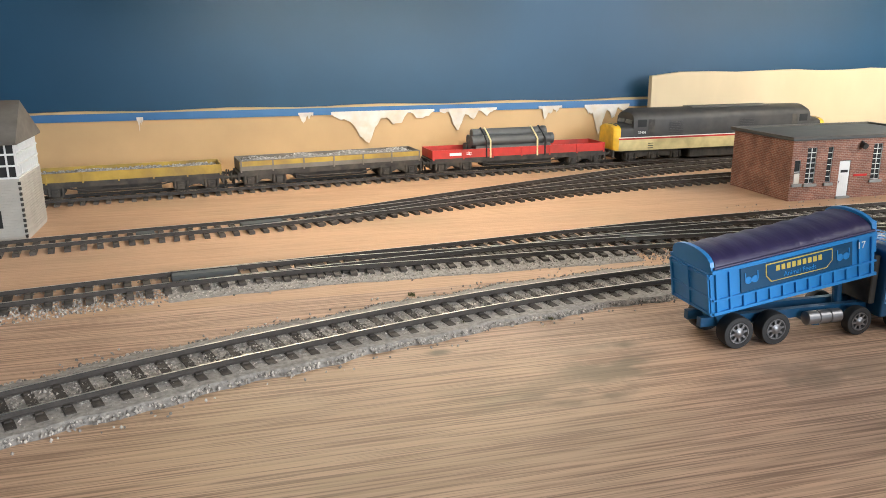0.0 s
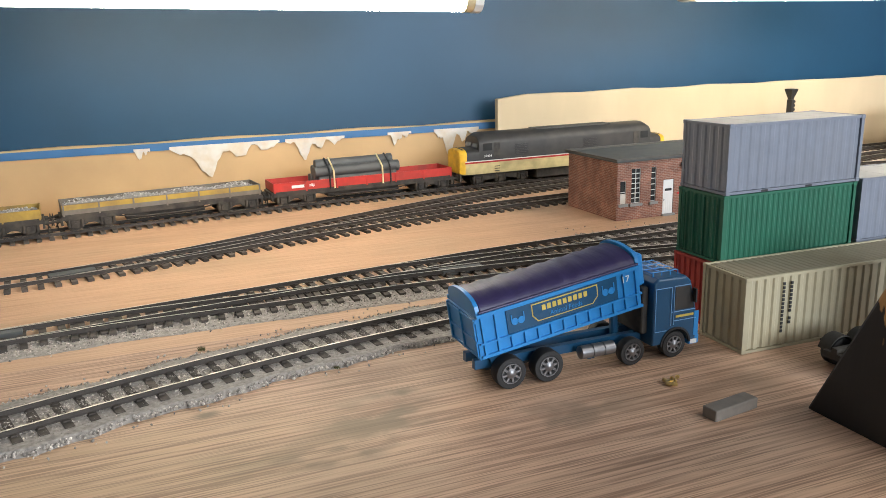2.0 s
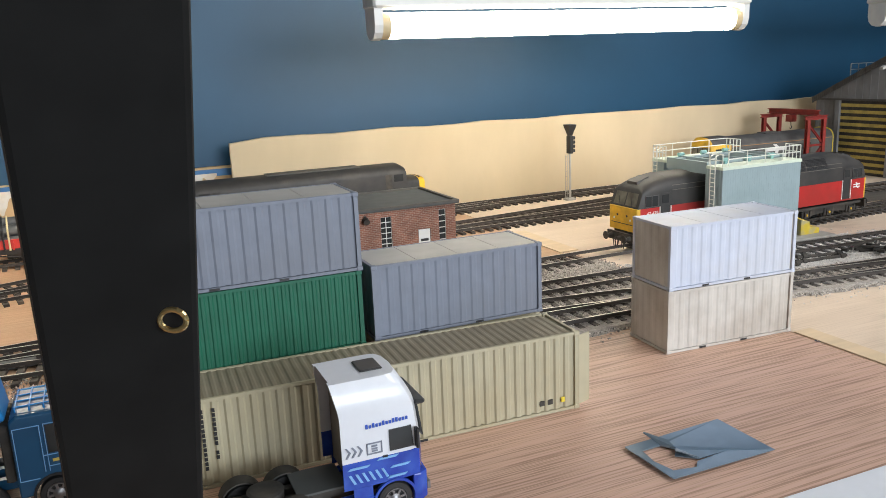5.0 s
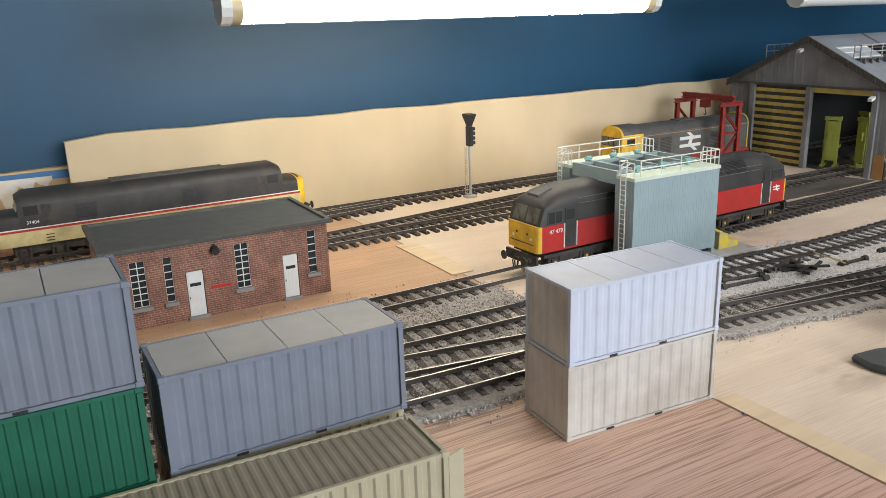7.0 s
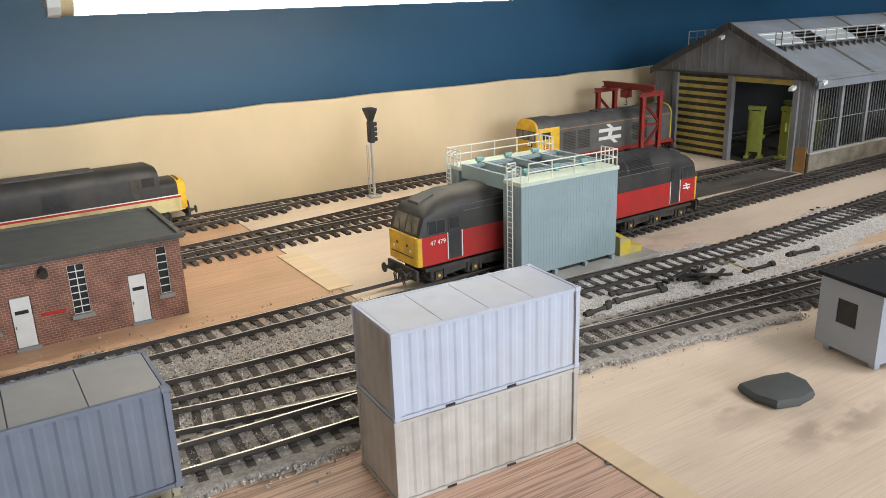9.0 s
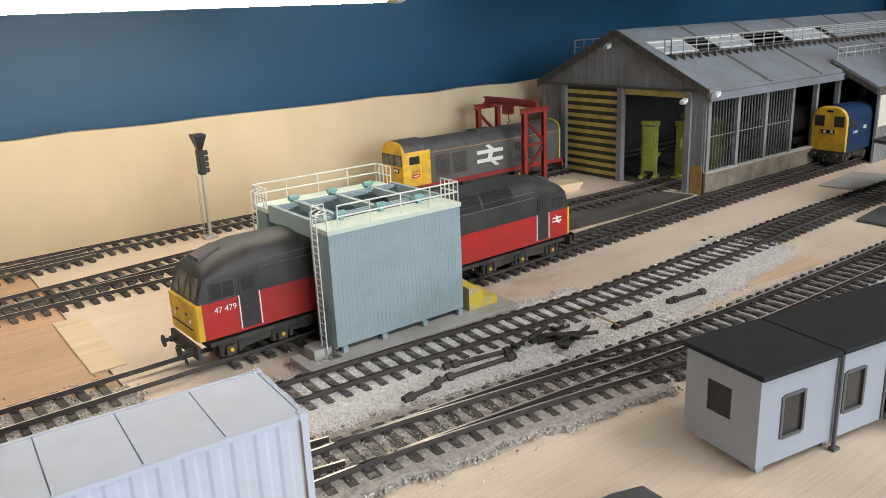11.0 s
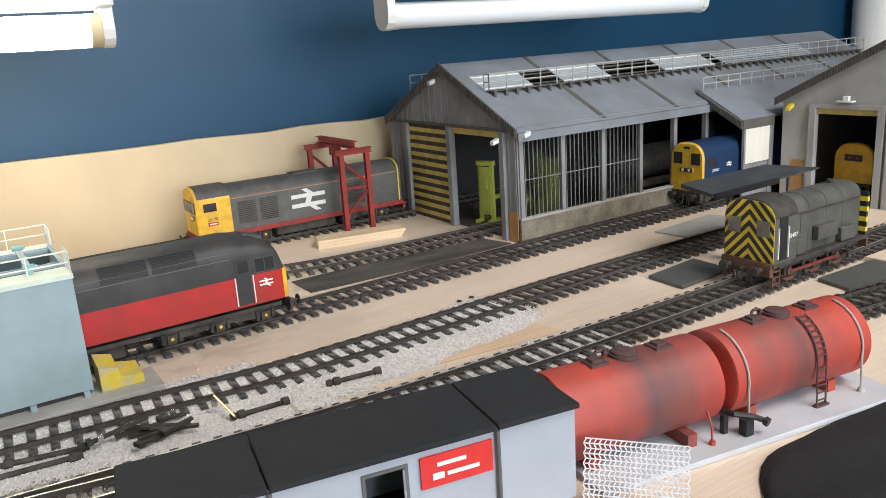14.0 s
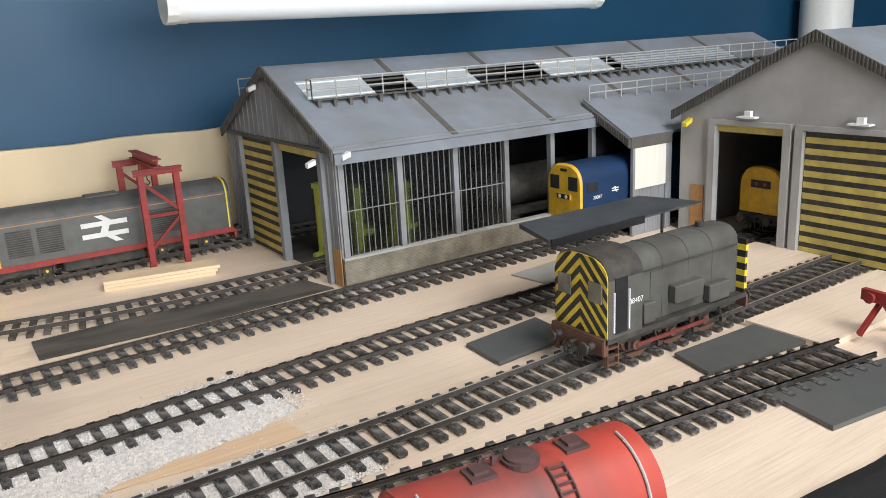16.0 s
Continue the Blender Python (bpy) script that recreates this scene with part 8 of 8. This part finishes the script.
def tipper():
    e = thing("tipper_lorry", pose(0.3098, 0.4550, 0.0005), "blue eight-wheel toy tipper lorry with a purple sheet", "toy lorry", "toy lorries")
    W = 0.052
    for x, r in ((0.029, 0.0122), (0.060, 0.0122), (0.133, 0.0110), (0.1715, 0.0110)):
        for y, s in ((0.0012, -1), (W - 0.0012, 1)):
            wheel(e, x, y, s, r, 0.011 if r > 0.012 else 0.0075)
    bm = bm_new()
    box(bm, 0.006, 0.150, 0.015, 0.020, 0.014, 0.021)
    box(bm, 0.006, 0.150, W - 0.020, W - 0.015, 0.014, 0.021)
    for x in (0.029, 0.059, 0.132, 0.173, 0.10):
        box(bm, x - 0.003, x + 0.003, 0.008, W - 0.008, 0.009, 0.016)
    part("chassis", bm, TRUCKNAVY, e)
    bm = bm_new()
    lathe(bm, (0.089, 0.008, 0.0155), (1, 0, 0), ((0, 0.0035), (0.001, 0.0052), (0.010, 0.0052), (0.010, 0.0046), (0.011, 0.0046), (0.011, 0.0052), (0.020, 0.0052), (0.020, 0.0046), (0.021, 0.0046), (0.021, 0.0052), (0.030, 0.0052), (0.031, 0.0035)), 18)
    part("fuel_tank", bm, RIMSILVER, e, "silver fuel tank", smooth=True)
    # tipping body, hinged at the rear
    T = pose(0.006, 0, 0.0285, 0, -8.4, 0)
    BL, BH = 0.134, 0.0335

    def bodypart(name, bm, material, label="", smooth=False):
        o = part(name, bm, material, e, label, smooth)
        o.matrix_local = T
        return o

    bm = bm_new()
    box(bm, 0, BL, 0, 0.0014, 0, BH)
    box(bm, 0, BL, W - 0.0014, W, 0, BH)
    box(bm, BL - 0.0014, BL, 0.0014, W - 0.0014, 0, BH + 0.004)
    box(bm, 0, BL, 0.0014, W - 0.0014, 0, 0.0014)
    bodypart("tipping_body", bm, TRUCKBLUE, "sky blue tipping body")
    for y0, y1 in ((-0.0016, 0), (W, W + 0.0016)):
        for k in range(13):
            x = 0.003 + (BL - 0.006) * k / 12
            bm = bm_new()
            hi = 0.0105 if 1 < k < 11 else BH
            box(bm, x - 0.0010, x + 0.0010, y0, y1, 0.001, hi)
            bodypart("body_rib", bm, TRUCKBLUE)
        for z0, z1 in ((0, 0.0022), (0.0105, 0.0118), (BH - 0.0028, BH)):
            bm = bm_new()
            box(bm, -0.0005, BL + 0.0005, y0 - 0.0002, y1 + 0.0002, z0, z1)
            bodypart("body_rail", bm, TRUCKBLUE)
    bm = bm_new()
    box(bm, 0.022, 0.114, -0.0010, 0, 0.0122, BH - 0.003)
    bodypart("side_board", bm, TRUCKNAVY, "dark blue name board")
    bm = bm_new()
    loft(bm, [[(x, y, z) for x, z in ((0.046, 0.015), (0.092, 0.015), (0.097, 0.020), (0.097, 0.029), (0.042, 0.029), (0.042, 0.020))] for y in (-0.0013, -0.0009)])
    bodypart("name_panel", bm, GOLD)
    bm = bm_new()
    loft(bm, [[(x, y, z) for x, z in ((0.0465, 0.0158), (0.0915, 0.0158), (0.0962, 0.0203), (0.0962, 0.0282), (0.0428, 0.0282), (0.0428, 0.0203))] for y in (-0.0016, -0.0012)])
    bodypart("name_panel_field", bm, TRUCKNAVY)
    for x0, x1, z0, z1 in ((0.050, 0.089, 0.0226, 0.0266),):
        n = 9
        for k in range(n):
            a = x0 + (x1 - x0) * k / n
            bm = bm_new()
            box(bm, a, a + (x1 - x0) / n * 0.68, -0.0019, -0.0015, z0, z1)
            bodypart("lettering", bm, GOLD)
    for x in (0.0305, 0.1060):
        for d in (-0.0026, 0.0026):
            bm = bm_new()
            lathe(bm, (x + d, -0.0010, 0.0205), (0, -1, 0), ((0, 0.0027), (0.0004, 0.0027), (0.0004, 0.0018), (0.0002, 0.0018)), 14)
            box(bm, x + d * 1.9 - 0.0004, x + d * 1.9 + 0.0004, -0.0015, -0.001, 0.0205, 0.0262)
            bodypart("emblem", bm, TRUCKBLUE)
    writing("Animal Feeds", 0.0050, T @ face_south(0.0695, -0.0018, 0.0172), TRUCKBLUE, e, "trade_lettering")
    o = writing("17", 0.0075, T @ face_south(0.121, -0.0018, 0.0235), WHITEP, e, "fleet_number")
    bm = bm_new()
    n = 12
    sec = [(W / 2 - (W / 2 - 0.001) * math.cos(math.pi * i / n), BH + 0.0105 * math.sin(math.pi * i / n) ** 0.8) for i in range(n + 1)]
    rings = []
    for k in range(25):
        x = 0.004 + (BL - 0.006) * k / 24
        sag = 0.0006 * math.sin(k * 2.1) - 0.0010 * math.sin(math.pi * k / 24)
        rings.append([(x, y, z + (sag if 0 < i < n else 0)) for i, (y, z) in enumerate(sec)])
    loft(bm, rings)
    bodypart("sheet", bm, TARP, "purple tarpaulin over the body", True)
    bm = bm_new()
    for y in (0.0002, W - 0.0002):
        tube(bm, [(0.002, y, BH + 0.0006), (BL, y, BH + 0.0006)], 0.0011, 8)
    bodypart("sheet_rail", bm, TARP)
    for x in (0.0, BL - 0.001):
        bm = bm_new()
        loft(bm, [[(q, y, z) for y, z in [(W, BH - 0.006), (0, BH - 0.006)] + [(y, z + 0.0018) for y, z in sec]] for q in (x, x + 0.003)])
        bodypart("end_arch", bm, TRUCKBLUE)
    bm = bm_new()
    box(bm, -0.0016, 0, 0.0, W, -0.001, BH - 0.003)
    bodypart("tailgate", bm, TRUCKBLUE)
    for y in (0.001, W / 2, W - 0.003):
        bm = bm_new()
        box(bm, -0.003, -0.0016, y, y + 0.002, 0, BH - 0.003)
        bodypart("tailgate_rib", bm, TRUCKBLUE)
    for z in (0.0, 0.012, BH - 0.006):
        bm = bm_new()
        box(bm, -0.0026, -0.0016, 0, W, z, z + 0.0018)
        bodypart("tailgate_rail", bm, TRUCKBLUE)
    bm = bm_new()
    box(bm, BL + 0.002, BL + 0.011, 0.009, W - 0.009, 0.012, 0.0375, bev=0.0012)
    bodypart("ram_cover", bm, TRUCKBLUE)
    bm = bm_new()
    loft(bm, [[(x, y, z) for x, z in ((0.008, -0.002), (0.022, -0.002), (0.016, -0.0135), (0.011, -0.0135))] for y in (0.012, W - 0.012)])
    bodypart("hinge_frame", bm, TRUCKNAVY)
    bm = bm_new()
    cyl(bm, (0.132, W / 2, 0.018), (0.130, W / 2, 0.046), 0.0035, 10)
    part("tipping_ram", bm, TRUCKNAVY, e)
    bm = bm_new()
    prof = [(0.150, 0.0125)] + [(0.1715 - 0.0128 * math.cos(math.pi * k / 12), 0.0125 + 0.0118 * math.sin(math.pi * k / 12)) for k in range(13)] + [(0.1915, 0.0125), (0.192, 0.030), (0.190, 0.041), (0.1845, 0.0625), (0.180, 0.0665), (0.154, 0.0670), (0.150, 0.0635)]
    loft(bm, [[(0.166 + (x - 0.166) * f, y, 0.035 + (z - 0.035) * f) for x, z in prof] for y, f in ((0.0002, 0.97), (0.0022, 1), (W - 0.0022, 1), (W - 0.0002, 0.97))])
    part("cab", bm, TRUCKNAVY, e, "dark blue cab", bev=0.0008)
    for y0, y1 in ((-0.0004, 0.0006), (W - 0.0006, W + 0.0004)):
        bm = bm_new()
        loft(bm, [[(x, y, z) for x, z in ((0.1695, 0.040), (0.1880, 0.040), (0.1835, 0.0585), (0.1695, 0.0585))] for y in (y0, y1)])
        part("cab_window", bm, CABGLASS, e)
        bm = bm_new()
        for d in ((0.1515, 0.1665, 0.0588, 0.0592), (0.1515, 0.1625, 0.024, 0.0244), (0.1515, 0.1519, 0.024, 0.059), (0.1660, 0.1664, 0.028, 0.059), (0.1665, 0.189, 0.0385, 0.0389), (0.1685, 0.1840, 0.0592, 0.0596), (0.1685, 0.1689, 0.028, 0.0592), (0.1685, 0.190, 0.0310, 0.0314)):
            box(bm, d[0], d[1], y0 - 0.0001, y1 + 0.0001, d[2], d[3])
        part("trim_line", bm, CABLIGHT, e)
        boxpart("name_strip", (0.171, 0.1875, y0 - 0.0001, y1 + 0.0001, 0.0338, 0.0355), GOLD, e)
        boxpart("corner_panel", (0.1885, 0.1928, y0 + 0.0002, y1 - 0.0002, 0.0165, 0.0365), TRUCKBLUE, e)
        bm = bm_new()
        arch_rim(bm, 0.1715, 0.0118, 0.0126, 0.0142, y0 - 0.0002, y1 + 0.0002, 0, 180)
        part("wheel_arch", bm, BLACKP, e, smooth=True)
    bm = bm_new()
    loft(bm, [[(0.1912, y, 0.0405), (0.1862, y, 0.0600), (0.1870, y, 0.0602), (0.1920, y, 0.0407)] for y in (0.004, W - 0.004)])
    part("windscreen", bm, CABGLASS, e)
    boxpart("bumper", (0.1850, 0.1950, 0.0008, W - 0.0008, 0.0085, 0.0165), TRUCKBLUE, e, bev=0.0008)
    for y in (0.006, W - 0.006):
        boxpart("headlamp", (0.1948, 0.1956, y - 0.004, y + 0.004, 0.0115, 0.0150), RIMSILVER, e)
    boxpart("corner_lamp", (0.1865, 0.1925, 0.0004, 0.0010, 0.0095, 0.0130), WHITEP, e)
    boxpart("air_intake", (0.1435, 0.1490, 0.006, W - 0.006, 0.022, 0.0600), BLACKM, e, "black intake frame behind the cab", bev=0.0008)
    for y in (0.010, 0.020, 0.030, 0.040):
        bm = bm_new()
        tube(bm, [(0.153, y, 0.0695), (0.178, y, 0.0695)], 0.0005)
        part("rack_bar", bm, TRUCKBLUE, e)
    for x in (0.154, 0.162, 0.170, 0.177):
        bm = bm_new()
        tube(bm, [(x, 0.042, 0.0695), (x, 0.008, 0.0695), (x, 0.008, 0.066)], 0.0005)
        part("rack_bar", bm, TRUCKBLUE, e)
    for y, s in ((-0.004, -1), (W + 0.004, 1)):
        boxpart("mirror", (0.1860, 0.1875, *sorted((y, y - s * 0.0046)), 0.045, 0.056), BLACKP, e)


def tractor():
    e = thing("tractor_unit", pose(0.5815, 0.3505, 0.0005, 0, 0, -0.5), "white and blue toy tractor unit without a trailer", "toy lorry", "toy lorries")
    W = 0.050
    for x, w in ((0.0020, 0.010), (0.0285, 0.010), (0.0865, 0.0075)):
        for y, s in ((0.0010, -1), (W - 0.0010, 1)):
            wheel(e, x, y, s, 0.0110, w)
    bm = bm_new()
    for y in (0.016, W - 0.021):
        box(bm, -0.014, 0.10, y, y + 0.005, 0.012, 0.019)
    for x in (-0.012, 0.002, 0.0285, 0.0865):
        box(bm, x - 0.002, x + 0.002, 0.008, W - 0.008, 0.010, 0.015)
    part("chassis", bm, BLACKM, e)
    boxpart("deck_plate", (0.030, 0.060, 0.010, W - 0.010, 0.0215, 0.0228), MATGREY, e)
    bm = bm_new()
    lathe(bm, (0.014, W / 2, 0.019), (0, 0, 1), ((0, 0.011), (0.005, 0.011), (0.0055, 0.009)), 20)
    part("coupling_plate", bm, BLACKM, e)
    for ya, yb in ((0.0002, 0.0112), (W - 0.0112, W - 0.0002)):
        for x in (0.0020, 0.0285):
            bm = bm_new()
            arch_rim(bm, x, 0.0110, 0.0122, 0.0131, ya, yb, 12, 168)
            part("mudguard", bm, BLACKM, e, "black plastic mudguard", True)
        boxpart("side_skirt", (0.053, 0.0735, ya, yb - 0.004, 0.0060, 0.0175), CABBLUE, e, bev=0.0007)
        for k in range(4):
            boxpart("marker_light", (0.0555 + k * 0.0045, 0.0578 + k * 0.0045, ya - 0.0002, yb - 0.0038, 0.0056, 0.0068), CABLIGHT, e)

    def front(z):
        return 0.1075 if z < 0.045 else 0.1075 - (z - 0.045) * 0.12 if z < 0.068 else 0.1047 - (z - 0.068) ** 1.4 * 2.2

    # cab shell with side fairings that run back past the rear wall
    for name, z0, z1, mm, lab in (("lower_cab", 0.0240, 0.041, CABBLUE, "deep blue lower cab"), ("upper_cab", 0.041, 0.089, CABWHITE, "white upper cab and roof fairing")):
        bm = bm_new()
        rings = []
        n = 14
        for k in range(n + 1):
            z = z0 + (z1 - z0) * k / n
            f = front(z)
            t = max(0.0, (z - 0.070) / 0.019)
            i = 0.0004 + 0.0058 * t ** 2.2
            back = 0.0555 - 0.0035 * t
            deep = back + (0.0085 if z < 0.084 else 0.0085 * max(0.12, (0.089 - z) / 0.005))
            g = 0.0012 + 0.003 * t
            half = [(deep, i + g, z), (back, i + g, z), (back, i, z), (f - 0.010, i, z), (f - 0.004, i + 0.0014, z), (f - 0.001, i + 0.007, z)]
            rings.append(half + [(f, W / 2, z)] + [(x, W - y, q) for x, y, q in half[::-1]])
        loft(bm, rings)
        part(name, bm, mm, e, lab, True)
    boxpart("rear_wall", (0.0618, 0.0638, 0.0022, W - 0.0022, 0.0230, 0.0775), GREYBLOCK, e, "grey-brown rear wall of the cab")
    for y0, y1 in ((0.0, 0.0012), (W - 0.0012, W)):
        a, b = y0 - 0.0002 if y0 == 0 else y0, y1 if y0 == 0 else y1 + 0.0002
        boxpart("door_step", (0.0610, 0.0728, y0 + 0.0002, y1 - 0.0002, 0.0175, 0.0242), CABBLUE, e)
        bm = bm_new()
        arch_rim(bm, 0.0865, 0.0110, 0.0124, 0.0140, a, b + 0.0006, 0, 180)
        part("wheel_arch", bm, CABBLUE, e, smooth=True)
        bm = bm_new()
        loft(bm, [[(x, y, z) for x, z in ((0.0845, 0.0435), (0.0995, 0.0435), (0.0985, 0.0570), (0.0845, 0.0570))] for y in (a, b)])
        part("cab_window", bm, CABGLASS, e)
        for k in range(6):
            q = 0.0585 + k * 0.0040
            bm = bm_new()
            loft(bm, [[(x, y, z) for x, z in ((q + 0.003, 0.0275), (q + 0.0046, 0.0275), (q + 0.0016, 0.0335), (q, 0.0335))] for y in (a, b)])
            part("graphic_stripe", bm, CABLIGHT, e)
        for x0, x1, z in ((0.084, 0.097, 0.0325), (0.082, 0.095, 0.0262), (0.058, 0.072, 0.0365), (0.076, 0.090, 0.0392)):
            bm = bm_new()
            loft(bm, [[(x, y, q) for x, q in ((x0, z), (x1 - 0.002, z), (x1, z + 0.0013), (x0 + 0.002, z + 0.0013))] for y in (a, b)])
            part("graphic_band", bm, CABLIGHT, e)
        for k in range(3):
            q = 0.0575 + k * 0.0036
            bm = bm_new()
            loft(bm, [[(x, y, z) for x, z in ((q, 0.0445), (q + 0.0012, 0.0445), (q + 0.0034, 0.0478), (q + 0.0012, 0.0510), (q, 0.0510), (q + 0.0020, 0.0478))] for y in (a, b)])
            part("arrow_mark", bm, CONT_GREY, e)
        bm = bm_new()
        for x0, x1, z0, z1 in ((0.0705, 0.0800, 0.0505, 0.0512), (0.0705, 0.0800, 0.0440, 0.0447), (0.0705, 0.0712, 0.0440, 0.0512), (0.0793, 0.0800, 0.0440, 0.0512), (0.0735, 0.0770, 0.0485, 0.0495), (0.0735, 0.0770, 0.0470, 0.0478), (0.0735, 0.0770, 0.0455, 0.0463)):
            box(bm, x0, x1, a, b, z0, z1)
        part("badge", bm, CONT_GREY, e)
        for k in range(13):
            h = 0.0026 if k in (0, 2, 5, 8, 9) else 0.0018
            boxpart("lettering", (0.0705 + k * 0.00205, 0.0719 + k * 0.00205, a - 0.0001, b + 0.0001, 0.0605 + 0.00008 * k, 0.0605 + h + 0.00008 * k), CABBLUE, e)
        boxpart("door_handle", (0.0800, 0.0830, a - 0.0003, b + 0.0003, 0.0405, 0.0415), BLACKP, e)
    bm = bm_new()
    loft(bm, [[(x, y, z) for x, z in ((0.1079, 0.045), (0.1049, 0.067), (0.1058, 0.067), (0.1088, 0.045))] for y in (0.008, W - 0.008)])
    part("windscreen", bm, CABGLASS, e)
    boxpart("sun_visor", (0.1035, 0.110, 0.005, W - 0.005, 0.0665, 0.0695), BLACKP, e, bev=0.0008)
    boxpart("roof_hatch", (0.074, 0.088, 0.016, 0.034, 0.0888, 0.0902), BLACKP, e, bev=0.0005)
    bm = bm_new()
    prism(bm, [(0.0985, 0.0006), (0.1035, 0.0006), (0.1085, 0.0040), (0.1100, W / 2), (0.1085, W - 0.0040), (0.1035, W - 0.0006), (0.0985, W - 0.0006)], 0.0060, 0.0242)
    part("bumper", bm, CABBLUE, e, bev=0.0008)
    for y in (0.009, W - 0.009):
        boxpart("headlamp", (0.1085, 0.1105, y - 0.005, y + 0.005, 0.0105, 0.0155), RIMSILVER, e)
    for y, s in ((-0.0045, -1), (W + 0.0045, 1)):
        boxpart("mirror", (0.1000, 0.1020, *sorted((y, y - s * 0.0046)), 0.043, 0.056), BLACKP, e, bev=0.0005)


tipper()
tractor()

# tufts on the ballast edge and specks on the boards
tr = np.random.RandomState(2)
for x, y, s in ((0.137, 0.632, 0.004), (0.231, 0.5445, 0.0025), (0.148, 0.560, 0.004), (0.160, 0.553, 0.003), (0.30, 0.635, 0.003), (0.118, 0.548, 0.003)):
    bm = bm_new()
    for k in range(40):
        a, rr, h = tr.uniform(0, 6.28), tr.uniform(0, s), tr.uniform(0.4, 1.0) * s
        p = Vector((x + rr * math.cos(a), y + rr * math.sin(a), 0.0026))
        q = p + Vector((tr.uniform(-1, 1) * s * 0.4, tr.uniform(-1, 1) * s * 0.4, h))
        v = [bm.verts.new(c) for c in (p + Vector((0.0004, 0, 0)), p - Vector((0.0004, 0, 0)), p + Vector((0, 0.0005, 0)), q)]
        for f in ((0, 1, 3), (1, 2, 3), (2, 0, 3)):
            bm.faces.new([v[i] for i in f])
    tagged(part("grass_tuft", bm, MOSS), "small olive scatter tuft at the ballast edge", "tuft", "scatter tufts")

# a strip of tan board beside the yard track's ballast
bm = bm_new()
prism(bm, [(1.645, 0.614), (1.72, 0.607), (1.79, 0.597), (1.83, 0.598), (1.825, 0.626), (1.77, 0.624), (1.72, 0.624), (1.66, 0.634)], 0.0003, 0.0007)
tagged(part("tan_veneer", bm, PLY_TAN), "worn tan strip showing beside the ballast", "veneer", kind="structure")
